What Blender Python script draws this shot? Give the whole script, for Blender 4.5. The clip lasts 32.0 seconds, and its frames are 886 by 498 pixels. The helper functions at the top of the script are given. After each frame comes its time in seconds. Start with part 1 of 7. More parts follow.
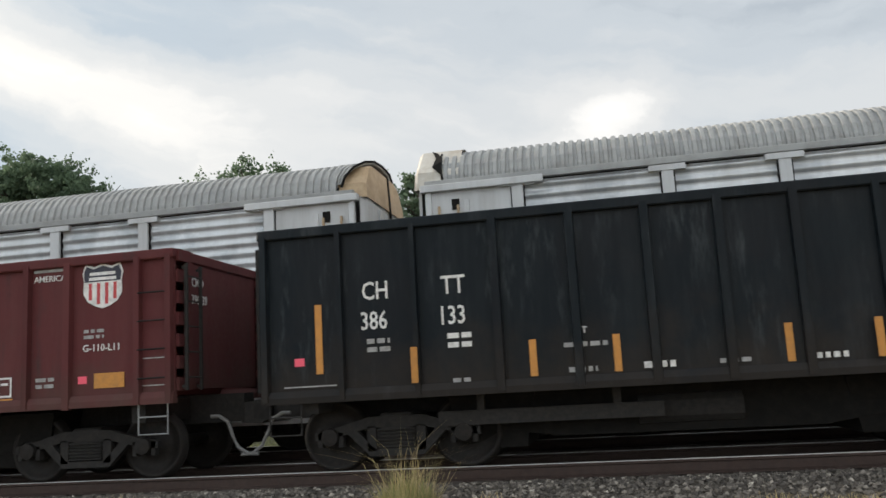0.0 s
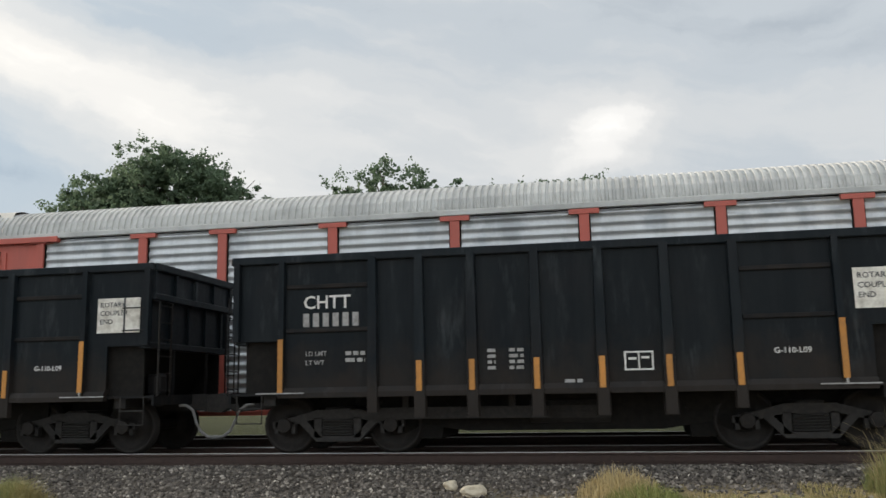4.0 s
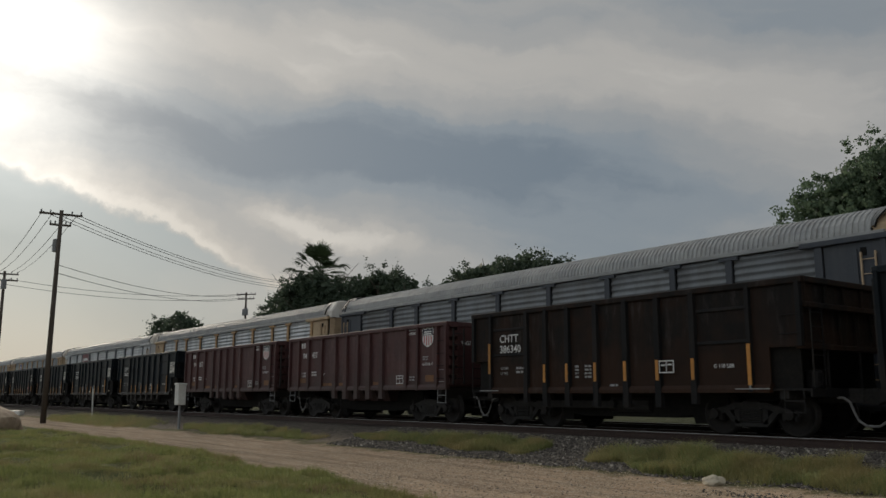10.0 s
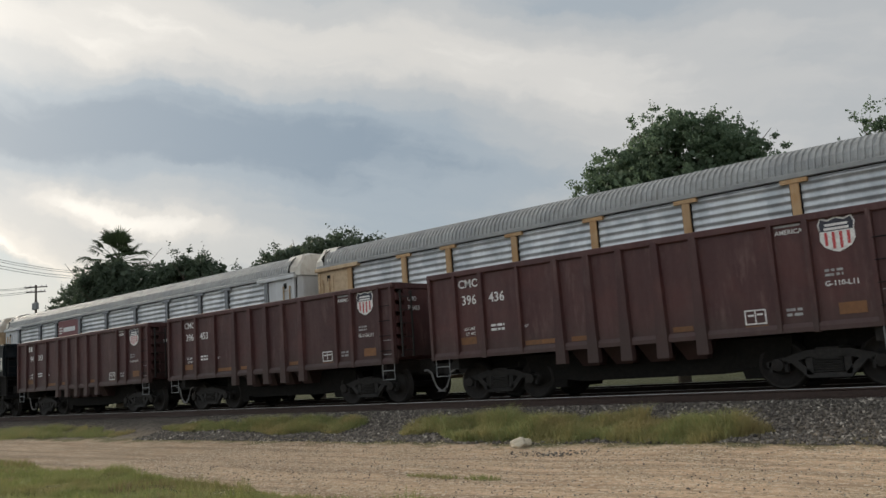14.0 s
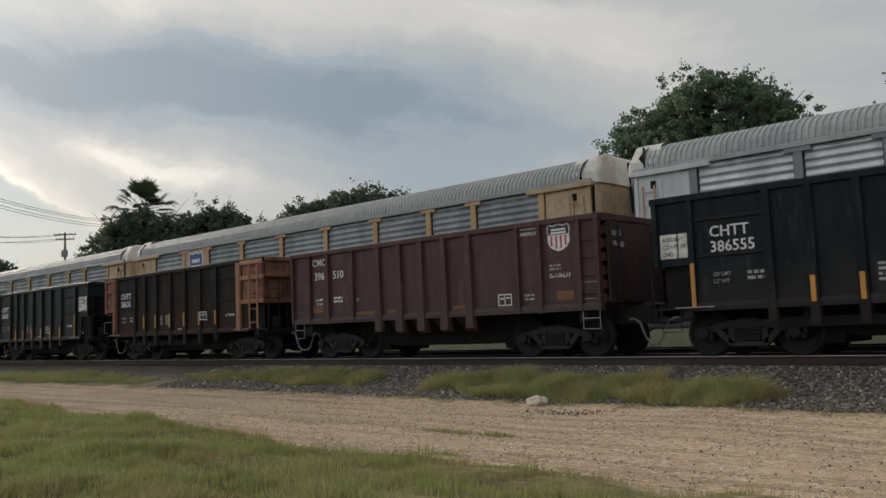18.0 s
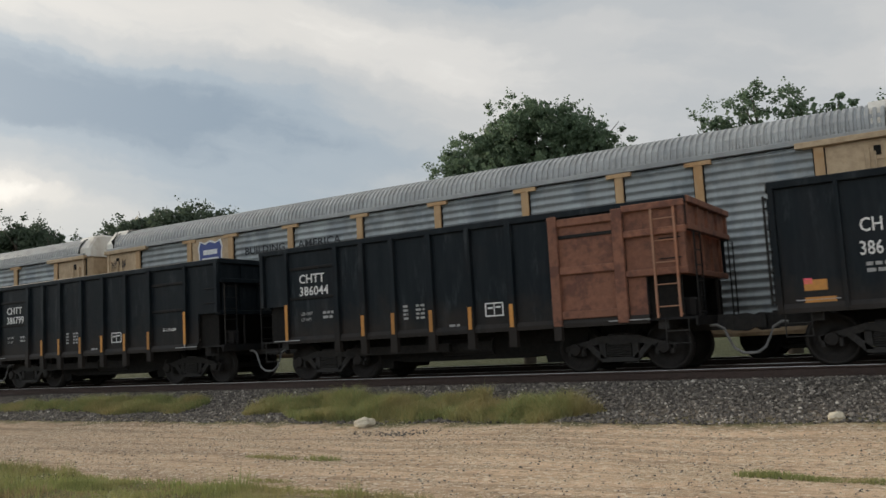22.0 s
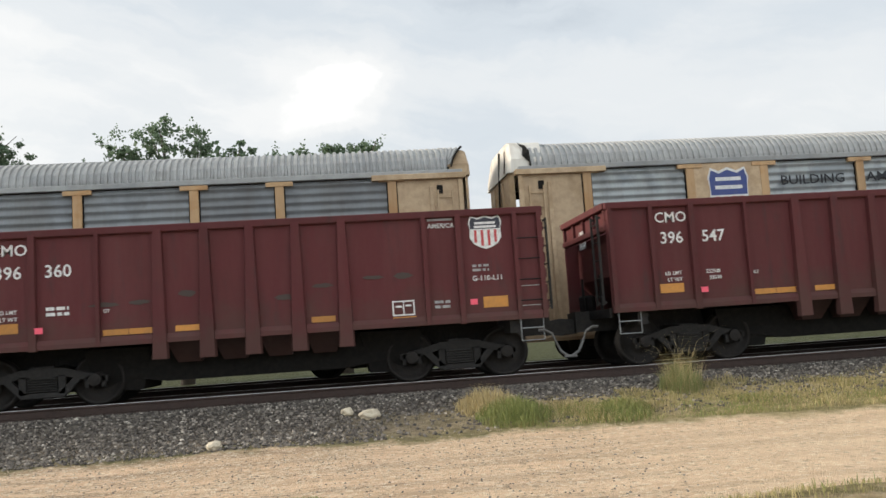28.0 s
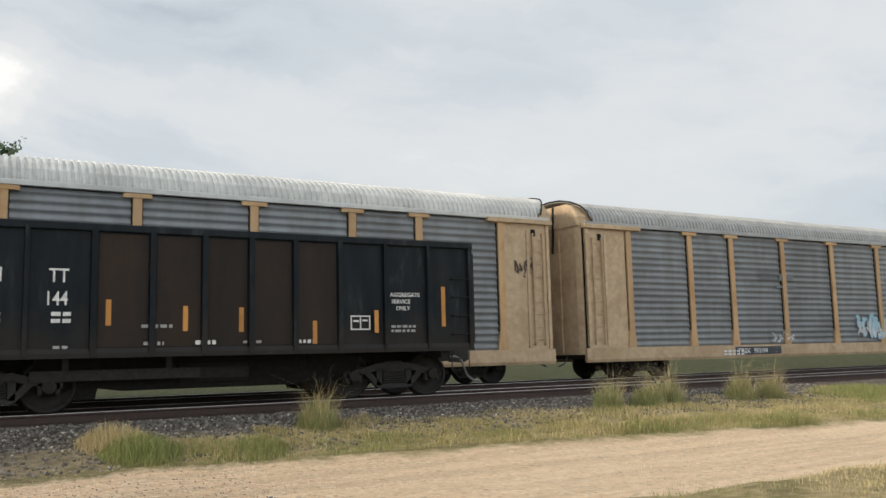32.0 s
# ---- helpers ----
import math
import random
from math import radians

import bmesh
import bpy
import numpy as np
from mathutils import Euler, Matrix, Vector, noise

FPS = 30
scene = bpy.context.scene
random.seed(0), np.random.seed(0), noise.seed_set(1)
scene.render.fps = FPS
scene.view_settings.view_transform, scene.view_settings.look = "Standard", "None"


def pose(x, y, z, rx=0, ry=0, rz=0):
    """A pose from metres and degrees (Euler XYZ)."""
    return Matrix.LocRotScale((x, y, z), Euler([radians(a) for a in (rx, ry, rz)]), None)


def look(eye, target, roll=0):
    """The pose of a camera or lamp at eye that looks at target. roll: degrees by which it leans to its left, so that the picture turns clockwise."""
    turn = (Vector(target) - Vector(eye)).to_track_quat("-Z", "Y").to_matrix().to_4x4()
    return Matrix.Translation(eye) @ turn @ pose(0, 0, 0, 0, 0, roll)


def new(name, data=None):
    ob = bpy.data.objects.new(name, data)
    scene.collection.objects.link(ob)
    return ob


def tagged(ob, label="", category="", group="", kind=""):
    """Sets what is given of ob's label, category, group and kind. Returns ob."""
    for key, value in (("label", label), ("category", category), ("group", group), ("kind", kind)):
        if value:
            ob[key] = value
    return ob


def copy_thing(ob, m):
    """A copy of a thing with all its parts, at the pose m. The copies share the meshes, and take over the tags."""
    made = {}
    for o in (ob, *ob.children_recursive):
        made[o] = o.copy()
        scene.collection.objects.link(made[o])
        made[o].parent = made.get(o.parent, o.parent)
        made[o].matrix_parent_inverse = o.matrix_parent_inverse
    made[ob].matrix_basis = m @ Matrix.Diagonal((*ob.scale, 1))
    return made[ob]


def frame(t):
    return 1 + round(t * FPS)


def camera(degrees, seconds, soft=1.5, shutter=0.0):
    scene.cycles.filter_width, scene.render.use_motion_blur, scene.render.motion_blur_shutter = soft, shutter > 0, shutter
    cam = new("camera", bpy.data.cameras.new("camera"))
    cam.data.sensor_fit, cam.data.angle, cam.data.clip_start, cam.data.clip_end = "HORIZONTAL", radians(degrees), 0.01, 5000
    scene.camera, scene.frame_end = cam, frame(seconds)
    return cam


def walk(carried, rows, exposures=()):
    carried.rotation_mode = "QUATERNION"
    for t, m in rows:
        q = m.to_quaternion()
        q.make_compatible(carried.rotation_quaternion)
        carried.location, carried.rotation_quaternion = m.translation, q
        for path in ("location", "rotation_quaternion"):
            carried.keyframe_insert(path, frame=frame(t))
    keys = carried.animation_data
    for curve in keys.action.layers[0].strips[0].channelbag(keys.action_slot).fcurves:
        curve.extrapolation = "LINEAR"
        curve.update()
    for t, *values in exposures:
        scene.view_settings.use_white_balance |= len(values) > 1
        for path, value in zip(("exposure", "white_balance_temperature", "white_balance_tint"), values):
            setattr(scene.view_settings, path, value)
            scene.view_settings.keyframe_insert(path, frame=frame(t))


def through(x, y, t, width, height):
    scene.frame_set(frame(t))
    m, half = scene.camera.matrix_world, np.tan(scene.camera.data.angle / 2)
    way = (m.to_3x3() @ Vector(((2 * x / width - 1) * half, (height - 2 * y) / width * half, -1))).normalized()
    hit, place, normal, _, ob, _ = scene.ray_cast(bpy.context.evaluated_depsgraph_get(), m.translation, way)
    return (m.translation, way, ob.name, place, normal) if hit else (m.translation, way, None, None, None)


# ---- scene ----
cam = camera(54.8, 32.0, shutter=0.04)
# seconds, eye, yaw, pitch and roll in degrees
PATH = [
    (0.0, 12.60, -11.95, 1.05, 11.26, 9.06, -3.24),
    (0.5, 11.88, -12.25, 1.03, 15.85, 8.95, -5.00),
    (1.0, 11.10, -12.60, 1.02, 19.80, 9.35, -6.04),
    (1.5, 10.12, -13.08, 1.04, 22.90, 8.55, -4.45),
    (2.0, 9.12, -13.58, 1.08, 17.61, 8.28, -2.73),
    (2.5, 8.50, -13.89, 1.06, 14.49, 8.66, -2.66),
    (4.5, 6.22, -14.91, 0.95, 9.37, 9.98, -1.56),
    (5.0, 5.84, -15.54, 0.90, 6.12, 11.32, -3.62),
    (5.5, 5.45, -16.16, 0.86, 2.87, 13.08, -3.59),
    (6.0, 5.02, -16.45, 0.85, 4.73, 12.55, -4.08),
    (6.5, 4.58, -16.75, 0.84, 17.88, 10.47, -4.93),
    (7.0, 4.33, -16.85, 0.82, 36.90, 12.01, -4.61),
    (7.4, 4.12, -16.94, 0.80, 48.27, 11.11, -2.23),
    (7.5, 4.12, -16.95, 0.80, 49.99, 10.52, -0.52),
    (8.0, 4.13, -17.04, 0.78, 55.67, 8.20, 0.87),
    (8.5, 4.15, -17.12, 0.77, 55.73, 9.01, 1.42),
    (9.0, 4.15, -17.11, 0.77, 53.41, 9.21, 0.96),
    (9.5, 4.15, -17.10, 0.77, 52.65, 9.52, 0.41),
    (10.0, 4.15, -17.09, 0.77, 53.71, 9.89, 0.21),
    (10.5, 4.16, -17.08, 0.77, 53.41, 9.60, 0.23),
    (11.0, 4.16, -17.07, 0.77, 52.13, 9.46, -1.41),
    (11.5, 4.16, -17.06, 0.77, 49.27, 9.49, -3.17),
    (12.0, 4.16, -17.06, 0.77, 43.78, 9.91, -4.58),
    (12.5, 4.17, -17.05, 0.77, 37.22, 11.03, -4.39),
    (13.0, 4.17, -17.04, 0.77, 36.98, 10.13, -2.47),
    (13.5, 4.17, -17.03, 0.76, 40.12, 8.34, -2.42),
    (14.0, 4.17, -17.02, 0.76, 41.03, 8.10, -3.80),
    (14.5, 4.18, -17.01, 0.76, 39.38, 8.10, -4.52),
    (16.5, 4.19, -16.97, 0.76, 40.77, 6.98, -6.78),
    (17.0, 4.19, -16.96, 0.76, 43.81, 6.53, -7.10),
    (17.5, 4.19, -16.95, 0.76, 44.40, 5.90, -4.67),
    (18.0, 4.20, -16.94, 0.76, 42.85, 5.30, -2.24),
    (18.5, 4.20, -16.93, 0.76, 43.16, 4.66, -2.23),
    (19.0, 4.20, -16.92, 0.76, 46.18, 4.27, -2.97),
    (19.5, 4.20, -16.91, 0.76, 49.44, 3.58, -2.14),
    (20.0, 4.21, -16.91, 0.76, 50.12, 3.07, 0.38),
    (20.5, 4.22, -16.90, 0.76, 48.48, 3.12, 1.47),
    (21.0, 4.23, -16.90, 0.77, 45.27, 4.52, 0.66),
    (21.5, 4.25, -16.90, 0.77, 37.71, 6.26, -2.03),
    (22.0, 4.26, -16.90, 0.77, 31.54, 6.16, -3.11),
    (22.5, 4.27, -16.89, 0.77, 30.86, 5.11, -3.05),
    (23.0, 4.28, -16.89, 0.77, 31.18, 4.40, -3.70),
    (23.5, 4.30, -16.89, 0.78, 30.84, 4.20, -4.69),
    (24.0, 4.31, -16.89, 0.78, 30.68, 4.24, -5.17),
    (24.5, 4.32, -16.89, 0.78, 29.73, 4.55, -4.56),
    (26.5, 4.37, -16.88, 0.79, 10.61, 4.97, -3.31),
    (27.0, 4.39, -16.88, 0.79, 0.80, 5.05, -2.40),
    (27.5, 4.40, -16.87, 0.79, -4.84, 5.50, -2.55),
    (28.0, 4.41, -16.87, 0.80, -7.14, 5.84, -3.85),
    (28.5, 4.42, -16.87, 0.80, -10.96, 5.73, -3.95),
    (29.0, 4.44, -16.87, 0.80, -19.71, 5.08, -2.64),
    (29.5, 4.45, -16.87, 0.80, -32.14, 4.89, -2.96),
    (30.0, 4.46, -16.86, 0.81, -39.59, 5.07, -4.32),
    (30.5, 4.47, -16.86, 0.81, -42.23, 5.54, -3.20),
    (31.0, 4.49, -16.86, 0.81, -42.74, 6.37, -1.53),
    (31.5, 4.50, -16.86, 0.81, -39.42, 7.05, -1.57),
    (32.0, 4.51, -16.85, 0.82, -30.04, 7.12, -1.38),
]
EXPOSURE = [(0, 0.66), (1, 0.6), (2, 0.44), (5, 0.6), (6.0, 0.55), (7.0, 0.35), (8.0, -0.6), (9.0, -0.98), (10.0, -0.7), (11.0, -0.75), (12.0, -0.3), (13.0, 0.05), (17.0, 0.08), (18.0, -0.08), (19.0, 0.1), (20.0, -0.05), (21.0, 0.0), (22.0, 0.18), (23.0, 0.46), (26.5, 0.5), (28.0, 0.85), (29.0, 0.9), (30.0, 0.78), (31.0, 0.6), (32.0, 0.68)]
walk(cam, [(t, pose(x, y, z, 90 + pitch, 0, yaw) @ pose(0, 0, 0, 0, 0, roll)) for t, x, y, z, yaw, pitch, roll in PATH], EXPOSURE)

# ---- world and sun ----
SUN_WAY = Vector((-0.93, 0.12, 0.35)).normalized()


def nodes_of(tree):
    """Short makers for a node tree: add(kind, **inputs) and join(a, b)."""
    def add(kind, values=(), operation="", data_type="", interpolation_type=""):
        n = tree.nodes.new(kind)
        if operation:
            n.operation = operation
        if data_type:
            n.data_type = data_type
        if interpolation_type:
            n.interpolation_type = interpolation_type
        for key, value in dict(values).items():
            if isinstance(value, bpy.types.NodeSocket):
                tree.links.new(value, n.inputs[key])
            else:
                n.inputs[key].default_value = value
        return n
    return add


def build_world():
    world = bpy.data.worlds.new("sky")
    scene.world = world
    world.use_nodes = True
    t = world.node_tree
    t.nodes.clear()
    add = nodes_of(t)
    coord = add("ShaderNodeTexCoord").outputs["Generated"]
    sky = add("ShaderNodeTexSky")
    sky.sky_type, sky.sun_disc = "NISHITA", False
    sky.sun_elevation, sky.sun_rotation = radians(20.5), radians(-82.5)
    sky.air_density, sky.dust_density = 1.2, 2.5
    sky_dim = add("ShaderNodeVectorMath", {0: sky.outputs[0], "Scale": 0.09}, operation="SCALE").outputs[0]
    sep = add("ShaderNodeSeparateXYZ", {0: coord})

    def maths(op, a, b=0.0, c=0.0):
        return add("ShaderNodeMath", {0: a, 1: b, 2: c}, operation=op).outputs[0]

    # bearing from the line's far side towards its left, and height, in degrees, both stirred by noise
    stir = add("ShaderNodeTexNoise", {"Vector": coord, "Scale": 5.5, "Detail": 8.0, "Roughness": 0.6})
    shake = add("ShaderNodeSeparateColor", {0: stir.outputs["Color"]})
    az = maths("MULTIPLY", maths("ARCTAN2", maths("MULTIPLY", sep.outputs[0], -1.0), sep.outputs[1]), 57.2958)
    el = maths("MULTIPLY", maths("ARCSINE", sep.outputs[2]), 57.2958)
    az = maths("MULTIPLY_ADD", shake.outputs[0], 12.0, maths("ADD", az, -6.0))
    el = maths("MULTIPLY_ADD", shake.outputs[1], 5.0, maths("ADD", el, -2.5))
    flat = add("ShaderNodeCombineXYZ", {0: az, 1: maths("MULTIPLY_ADD", az, 0.55, maths("MULTIPLY", el, 3.2)), 2: 0.0}).outputs[0]
    big = add("ShaderNodeTexNoise", {"Vector": flat, "Scale": 0.028, "Detail": 5.0, "Roughness": 0.5}).outputs[0]
    drawn = add("ShaderNodeCombineXYZ", {0: maths("MULTIPLY", az, 0.55), 1: maths("MULTIPLY_ADD", az, -0.62, maths("MULTIPLY", el, 3.4)), 2: 4.0}).outputs[0]
    fine = add("ShaderNodeTexNoise", {"Vector": drawn, "Scale": 0.10, "Detail": 5.0, "Roughness": 0.55}).outputs[0]
    field = maths("MULTIPLY_ADD", fine, 0.46, maths("MULTIPLY_ADD", big, 0.75, -0.10))

    # long banks of cloud and clearer gaps: bearing, height, slope, half width, half height, weight
    for a0, e0, slope, wa, we, weight in ((57, 16.0, 0.03, 20, 3.0, -0.34), (59, 21.8, 0.06, 28, 2.5, 0.32), (28, 18.6, 0.05, 14, 2.6, 0.15), (61, 11.2, 0.235, 7.5, 1.0, 0.46), (76, 6.6, 0.40, 12, 2.4, -0.34), (78, 18.0, 0.2, 10, 1.6, -0.10), (27, 16.6, 0.10, 11, 1.6, 0.08), (27, 13.5, 0.0, 9, 4.5, 0.19), (-1.3, 16.2, 0.0, 3.4, 2.2, 0.36), (-22, 19.0, 0.0, 20, 8.0, -0.10), (30, 28.0, 0.1, 26, 3.5, -0.16), (-8, 23.0, -0.1, 14, 4.0, -0.07), (55, 6.5, 0.1, 18, 2.2, 0.03)):
        da = maths("DIVIDE", maths("SUBTRACT", az, a0), wa)
        line = maths("MULTIPLY_ADD", maths("SUBTRACT", az, a0), slope, e0)
        de = maths("DIVIDE", maths("SUBTRACT", el, line), we)
        r2 = maths("MULTIPLY_ADD", da, da, maths("MULTIPLY", de, de))
        field = maths("MULTIPLY_ADD", maths("EXPONENT", maths("MULTIPLY", r2, -1.0)), weight, field)
    # a bank of lit cloud: crisp lower edge, fading upwards
    line = maths("MULTIPLY_ADD", maths("SUBTRACT", az, 71.0), 0.35, 10.4)
    over = maths("SUBTRACT", el, line)
    above = maths("EXPONENT", maths("MULTIPLY", maths("MAXIMUM", over, 0.0), -0.60))
    below = maths("EXPONENT", maths("MULTIPLY", maths("POWER", maths("MINIMUM", over, 0.0), 2.0), -6.0))
    reach = maths("EXPONENT", maths("MULTIPLY", maths("POWER", maths("DIVIDE", maths("SUBTRACT", az, 74.0), 11.5), 2.0), -1.0))
    field = maths("MULTIPLY_ADD", maths("MULTIPLY", maths("MULTIPLY", above, below), reach), 0.60, field)
    # towards the right the cover is thin and mottled
    spots = add("ShaderNodeTexNoise", {"Vector": add("ShaderNodeCombineXYZ", {0: maths("MULTIPLY", az, 0.7), 1: maths("MULTIPLY_ADD", az, -0.25, maths("MULTIPLY", el, 2.0)), 2: 9.0}).outputs[0], "Scale": 0.075, "Detail": 5.0, "Roughness": 0.55}).outputs[0]
    even = add("ShaderNodeMapRange", {"Value": az, "From Min": -8.0, "From Max": -34.0, "To Max": 0.5}).outputs[0]
    field = add("ShaderNodeMix", {0: even, 2: field, 3: 0.46}).outputs[0]
    field = maths("MULTIPLY_ADD", maths("MULTIPLY", even, maths("ADD", spots, -0.5)), 0.9, field)
    field = maths("MULTIPLY_ADD", maths("EXPONENT", maths("MULTIPLY", maths("ADD", maths("POWER", maths("DIVIDE", maths("ADD", az, 66.0), 11.0), 2.0), maths("POWER", maths("DIVIDE", maths("SUBTRACT", el, 7.6), 1.6), 2.0)), -1.0)), -0.22, field)
    ramp = add("ShaderNodeValToRGB", {"Fac": field})
    ramp.color_ramp.interpolation = "EASE"
    e = ramp.color_ramp.elements
    e[0].position, e[0].color = 0.22, (0.245, 0.31, 0.38, 1)
    e[1].position, e[1].color = 1.0, (0.86, 0.825, 0.765, 1)
    for place, colour in ((0.38, (0.345, 0.405, 0.46, 1)), (0.52, (0.44, 0.472, 0.495, 1)), (0.64, (0.52, 0.53, 0.53, 1)), (0.80, (0.645, 0.63, 0.60, 1))):
        el_ = e.new(place)
        el_.color = colour
    # the lit haze round the hidden sun
    dot = add("ShaderNodeVectorMath", {0: coord, 1: SUN_WAY}, operation="DOT_PRODUCT").outputs["Value"]
    pos = add("ShaderNodeMath", {0: dot, 1: 0.0}, operation="MAXIMUM").outputs[0]
    wide = add("ShaderNodeMath", {0: pos, 1: 9.0}, operation="POWER").outputs[0]
    core = maths("MULTIPLY_ADD", maths("POWER", pos, 170.0), 2.0, maths("MULTIPLY", maths("POWER", pos, 42.0), 0.14))
    core = maths("MULTIPLY", core, maths("MULTIPLY_ADD", field, 1.7, 0.05))
    glow = add("ShaderNodeMath", {0: core, 1: 1.0, 2: add("ShaderNodeMath", {0: wide, 1: 0.15}, operation="MULTIPLY").outputs[0]}, operation="MULTIPLY_ADD").outputs[0]
    warm = add("ShaderNodeVectorMath", {0: (1.0, 0.945, 0.85), "Scale": glow}, operation="SCALE").outputs[0]
    low = add("ShaderNodeMapRange", {"Value": sep.outputs[2], "From Min": 0.0, "From Max": 0.22, "To Min": 0.86, "To Max": 0.97}).outputs[0]
    # clear air under the bank
    under = add("ShaderNodeMapRange", {"Value": over, "From Min": -0.05, "From Max": -0.7, "To Max": 0.96}).outputs[0]
    wide_reach = maths("EXPONENT", maths("MULTIPLY", maths("POWER", maths("DIVIDE", maths("SUBTRACT", az, 82.0), 17.0), 2.0), -1.0))
    clouds = add("ShaderNodeMix", {"Factor": maths("MULTIPLY", under, wide_reach), 6: ramp.outputs[0], 7: (0.40, 0.515, 0.565, 1)}, data_type="RGBA").outputs[2]
    dull = add("ShaderNodeMapRange", {"Value": az, "From Min": 42.0, "From Max": 12.0, "To Min": 1.0, "To Max": 0.55}).outputs[0]
    clouds = add("ShaderNodeHueSaturation", {"Color": clouds, "Saturation": dull}).outputs[0]
    mix = add("ShaderNodeMix", {"Factor": low, 6: sky_dim, 7: clouds}, data_type="RGBA").outputs[2]
    total = add("ShaderNodeVectorMath", {0: mix, 1: warm}, operation="ADD").outputs[0]
    # the unseen sky on the near side is brightened to fill the cars' sides
    thin = add("ShaderNodeMapRange", {"Value": sep.outputs[1], "From Min": -0.12, "From Max": -0.65, "To Min": 1.0, "To Max": 1.75}, interpolation_type="SMOOTHSTEP").outputs[0]
    total = add("ShaderNodeVectorMath", {0: total, "Scale": thin}, operation="SCALE").outputs[0]
    back = add("ShaderNodeBackground", {"Color": total, "Strength": 1.0})
    add("ShaderNodeOutputWorld", {"Surface": back.outputs[0]})
    return world


build_world()
sun = new("sun", bpy.data.lights.new("sun", "SUN"))
sun.data.energy, sun.data.angle, sun.data.color = 2.6, radians(14), (1.0, 0.88, 0.72)
sun.matrix_world = look(SUN_WAY * 50, (0, 0, 0))

# ---- materials ----


def material(name, colour, rough=0.7, metal=0.0, dirt=None, dirt_amount=0.4, grain=20.0, streak=False, bump=0.0, second=None, second_scale=1.5, second_edge=(0.5, 0.6), random_value=0.0, spec=0.5, low=None, scuff=None):
    """Paint, wood or earth: a base colour, broad stains of a second colour, fine grain of dirt, optional vertical streaks and relief."""
    m = bpy.data.materials.new(name)
    m.use_nodes = True
    t = m.node_tree
    add = nodes_of(t)
    bsdf = t.nodes["Principled BSDF"]
    coord = add("ShaderNodeTexCoord").outputs["Object"]
    info = add("ShaderNodeObjectInfo").outputs["Random"]
    shift = add("ShaderNodeVectorMath", {0: (13.0, 7.0, 3.0), "Scale": info}, operation="SCALE").outputs[0]
    place = add("ShaderNodeVectorMath", {0: coord, 1: shift}, operation="ADD").outputs[0]
    col = add("ShaderNodeRGB")
    col.outputs[0].default_value = (*colour, 1)
    now = col.outputs[0]
    if second:
        n2 = add("ShaderNodeTexNoise", {"Vector": place, "Scale": second_scale, "Detail": 6.0, "Roughness": 0.62}).outputs[0]
        r2 = add("ShaderNodeMapRange", {"Value": n2, "From Min": second_edge[0], "From Max": second_edge[1]}).outputs[0]
        now = add("ShaderNodeMix", {"Factor": r2, 6: now, 7: (*second, 1)}, data_type="RGBA").outputs[2]
    if dirt:
        scale = (1.0, 1.0, 0.12) if streak else (1, 1, 1)
        mp = add("ShaderNodeMapping", {"Vector": place, "Scale": scale}).outputs[0]
        n1 = add("ShaderNodeTexNoise", {"Vector": mp, "Scale": grain * (0.35 if streak else 1.0), "Detail": 7.0, "Roughness": 0.7}).outputs[0]
        r1 = add("ShaderNodeMapRange", {"Value": n1, "From Min": 0.42, "From Max": 0.72, "To Max": dirt_amount}).outputs[0]
        now = add("ShaderNodeMix", {"Factor": r1, 6: now, 7: (*dirt, 1)}, data_type="RGBA").outputs[2]
    if scuff:
        rub = add("ShaderNodeTexNoise", {"Vector": add("ShaderNodeMapping", {"Vector": place, "Scale": (5.0, 5.0, 0.9)}).outputs[0], "Scale": 1.0, "Detail": 8.0, "Roughness": 0.72}).outputs[0]
        where = add("ShaderNodeTexNoise", {"Vector": place, "Scale": 0.9, "Detail": 3.0}).outputs[0]
        f6 = add("ShaderNodeMath", {0: add("ShaderNodeMapRange", {"Value": rub, "From Min": 0.52, "From Max": 0.70}).outputs[0], 1: add("ShaderNodeMapRange", {"Value": where, "From Min": 0.42, "From Max": 0.64, "To Max": 0.9}).outputs[0]}, operation="MULTIPLY").outputs[0]
        now = add("ShaderNodeMix", {"Factor": f6, 6: now, 7: (*scuff, 1)}, data_type="RGBA").outputs[2]
    if low:
        z = add("ShaderNodeSeparateXYZ", {0: coord}).outputs[2]
        n4 = add("ShaderNodeTexNoise", {"Vector": place, "Scale": 1.6, "Detail": 7.0, "Roughness": 0.65}).outputs[0]
        zz = add("ShaderNodeMath", {0: n4, 1: -1.9, 2: z}, operation="MULTIPLY_ADD").outputs[0]
        f4 = add("ShaderNodeMapRange", {"Value": zz, "From Min": low[1] - 0.75, "From Max": low[1] - 1.5, "To Max": low[2]}).outputs[0]
        now = add("ShaderNodeMix", {"Factor": f4, 6: now, 7: (*low[0], 1)}, data_type="RGBA").outputs[2]
    if random_value:
        v = add("ShaderNodeMapRange", {"Value": info, "To Min": 1 - random_value, "To Max": 1 + random_value}).outputs[0]
        now = add("ShaderNodeVectorMath", {0: now, "Scale": v}, operation="SCALE").outputs[0]
    t.links.new(now, bsdf.inputs["Base Color"])
    n3 = add("ShaderNodeTexNoise", {"Vector": place, "Scale": grain * 1.7, "Detail": 4.0}).outputs[0]
    rr = add("ShaderNodeMapRange", {"Value": n3, "To Min": max(0.05, rough - 0.14), "To Max": min(1.0, rough + 0.14)}).outputs[0]
    t.links.new(rr, bsdf.inputs["Roughness"])
    bsdf.inputs["Metallic"].default_value = metal
    bsdf.inputs["Specular IOR Level"].default_value = spec
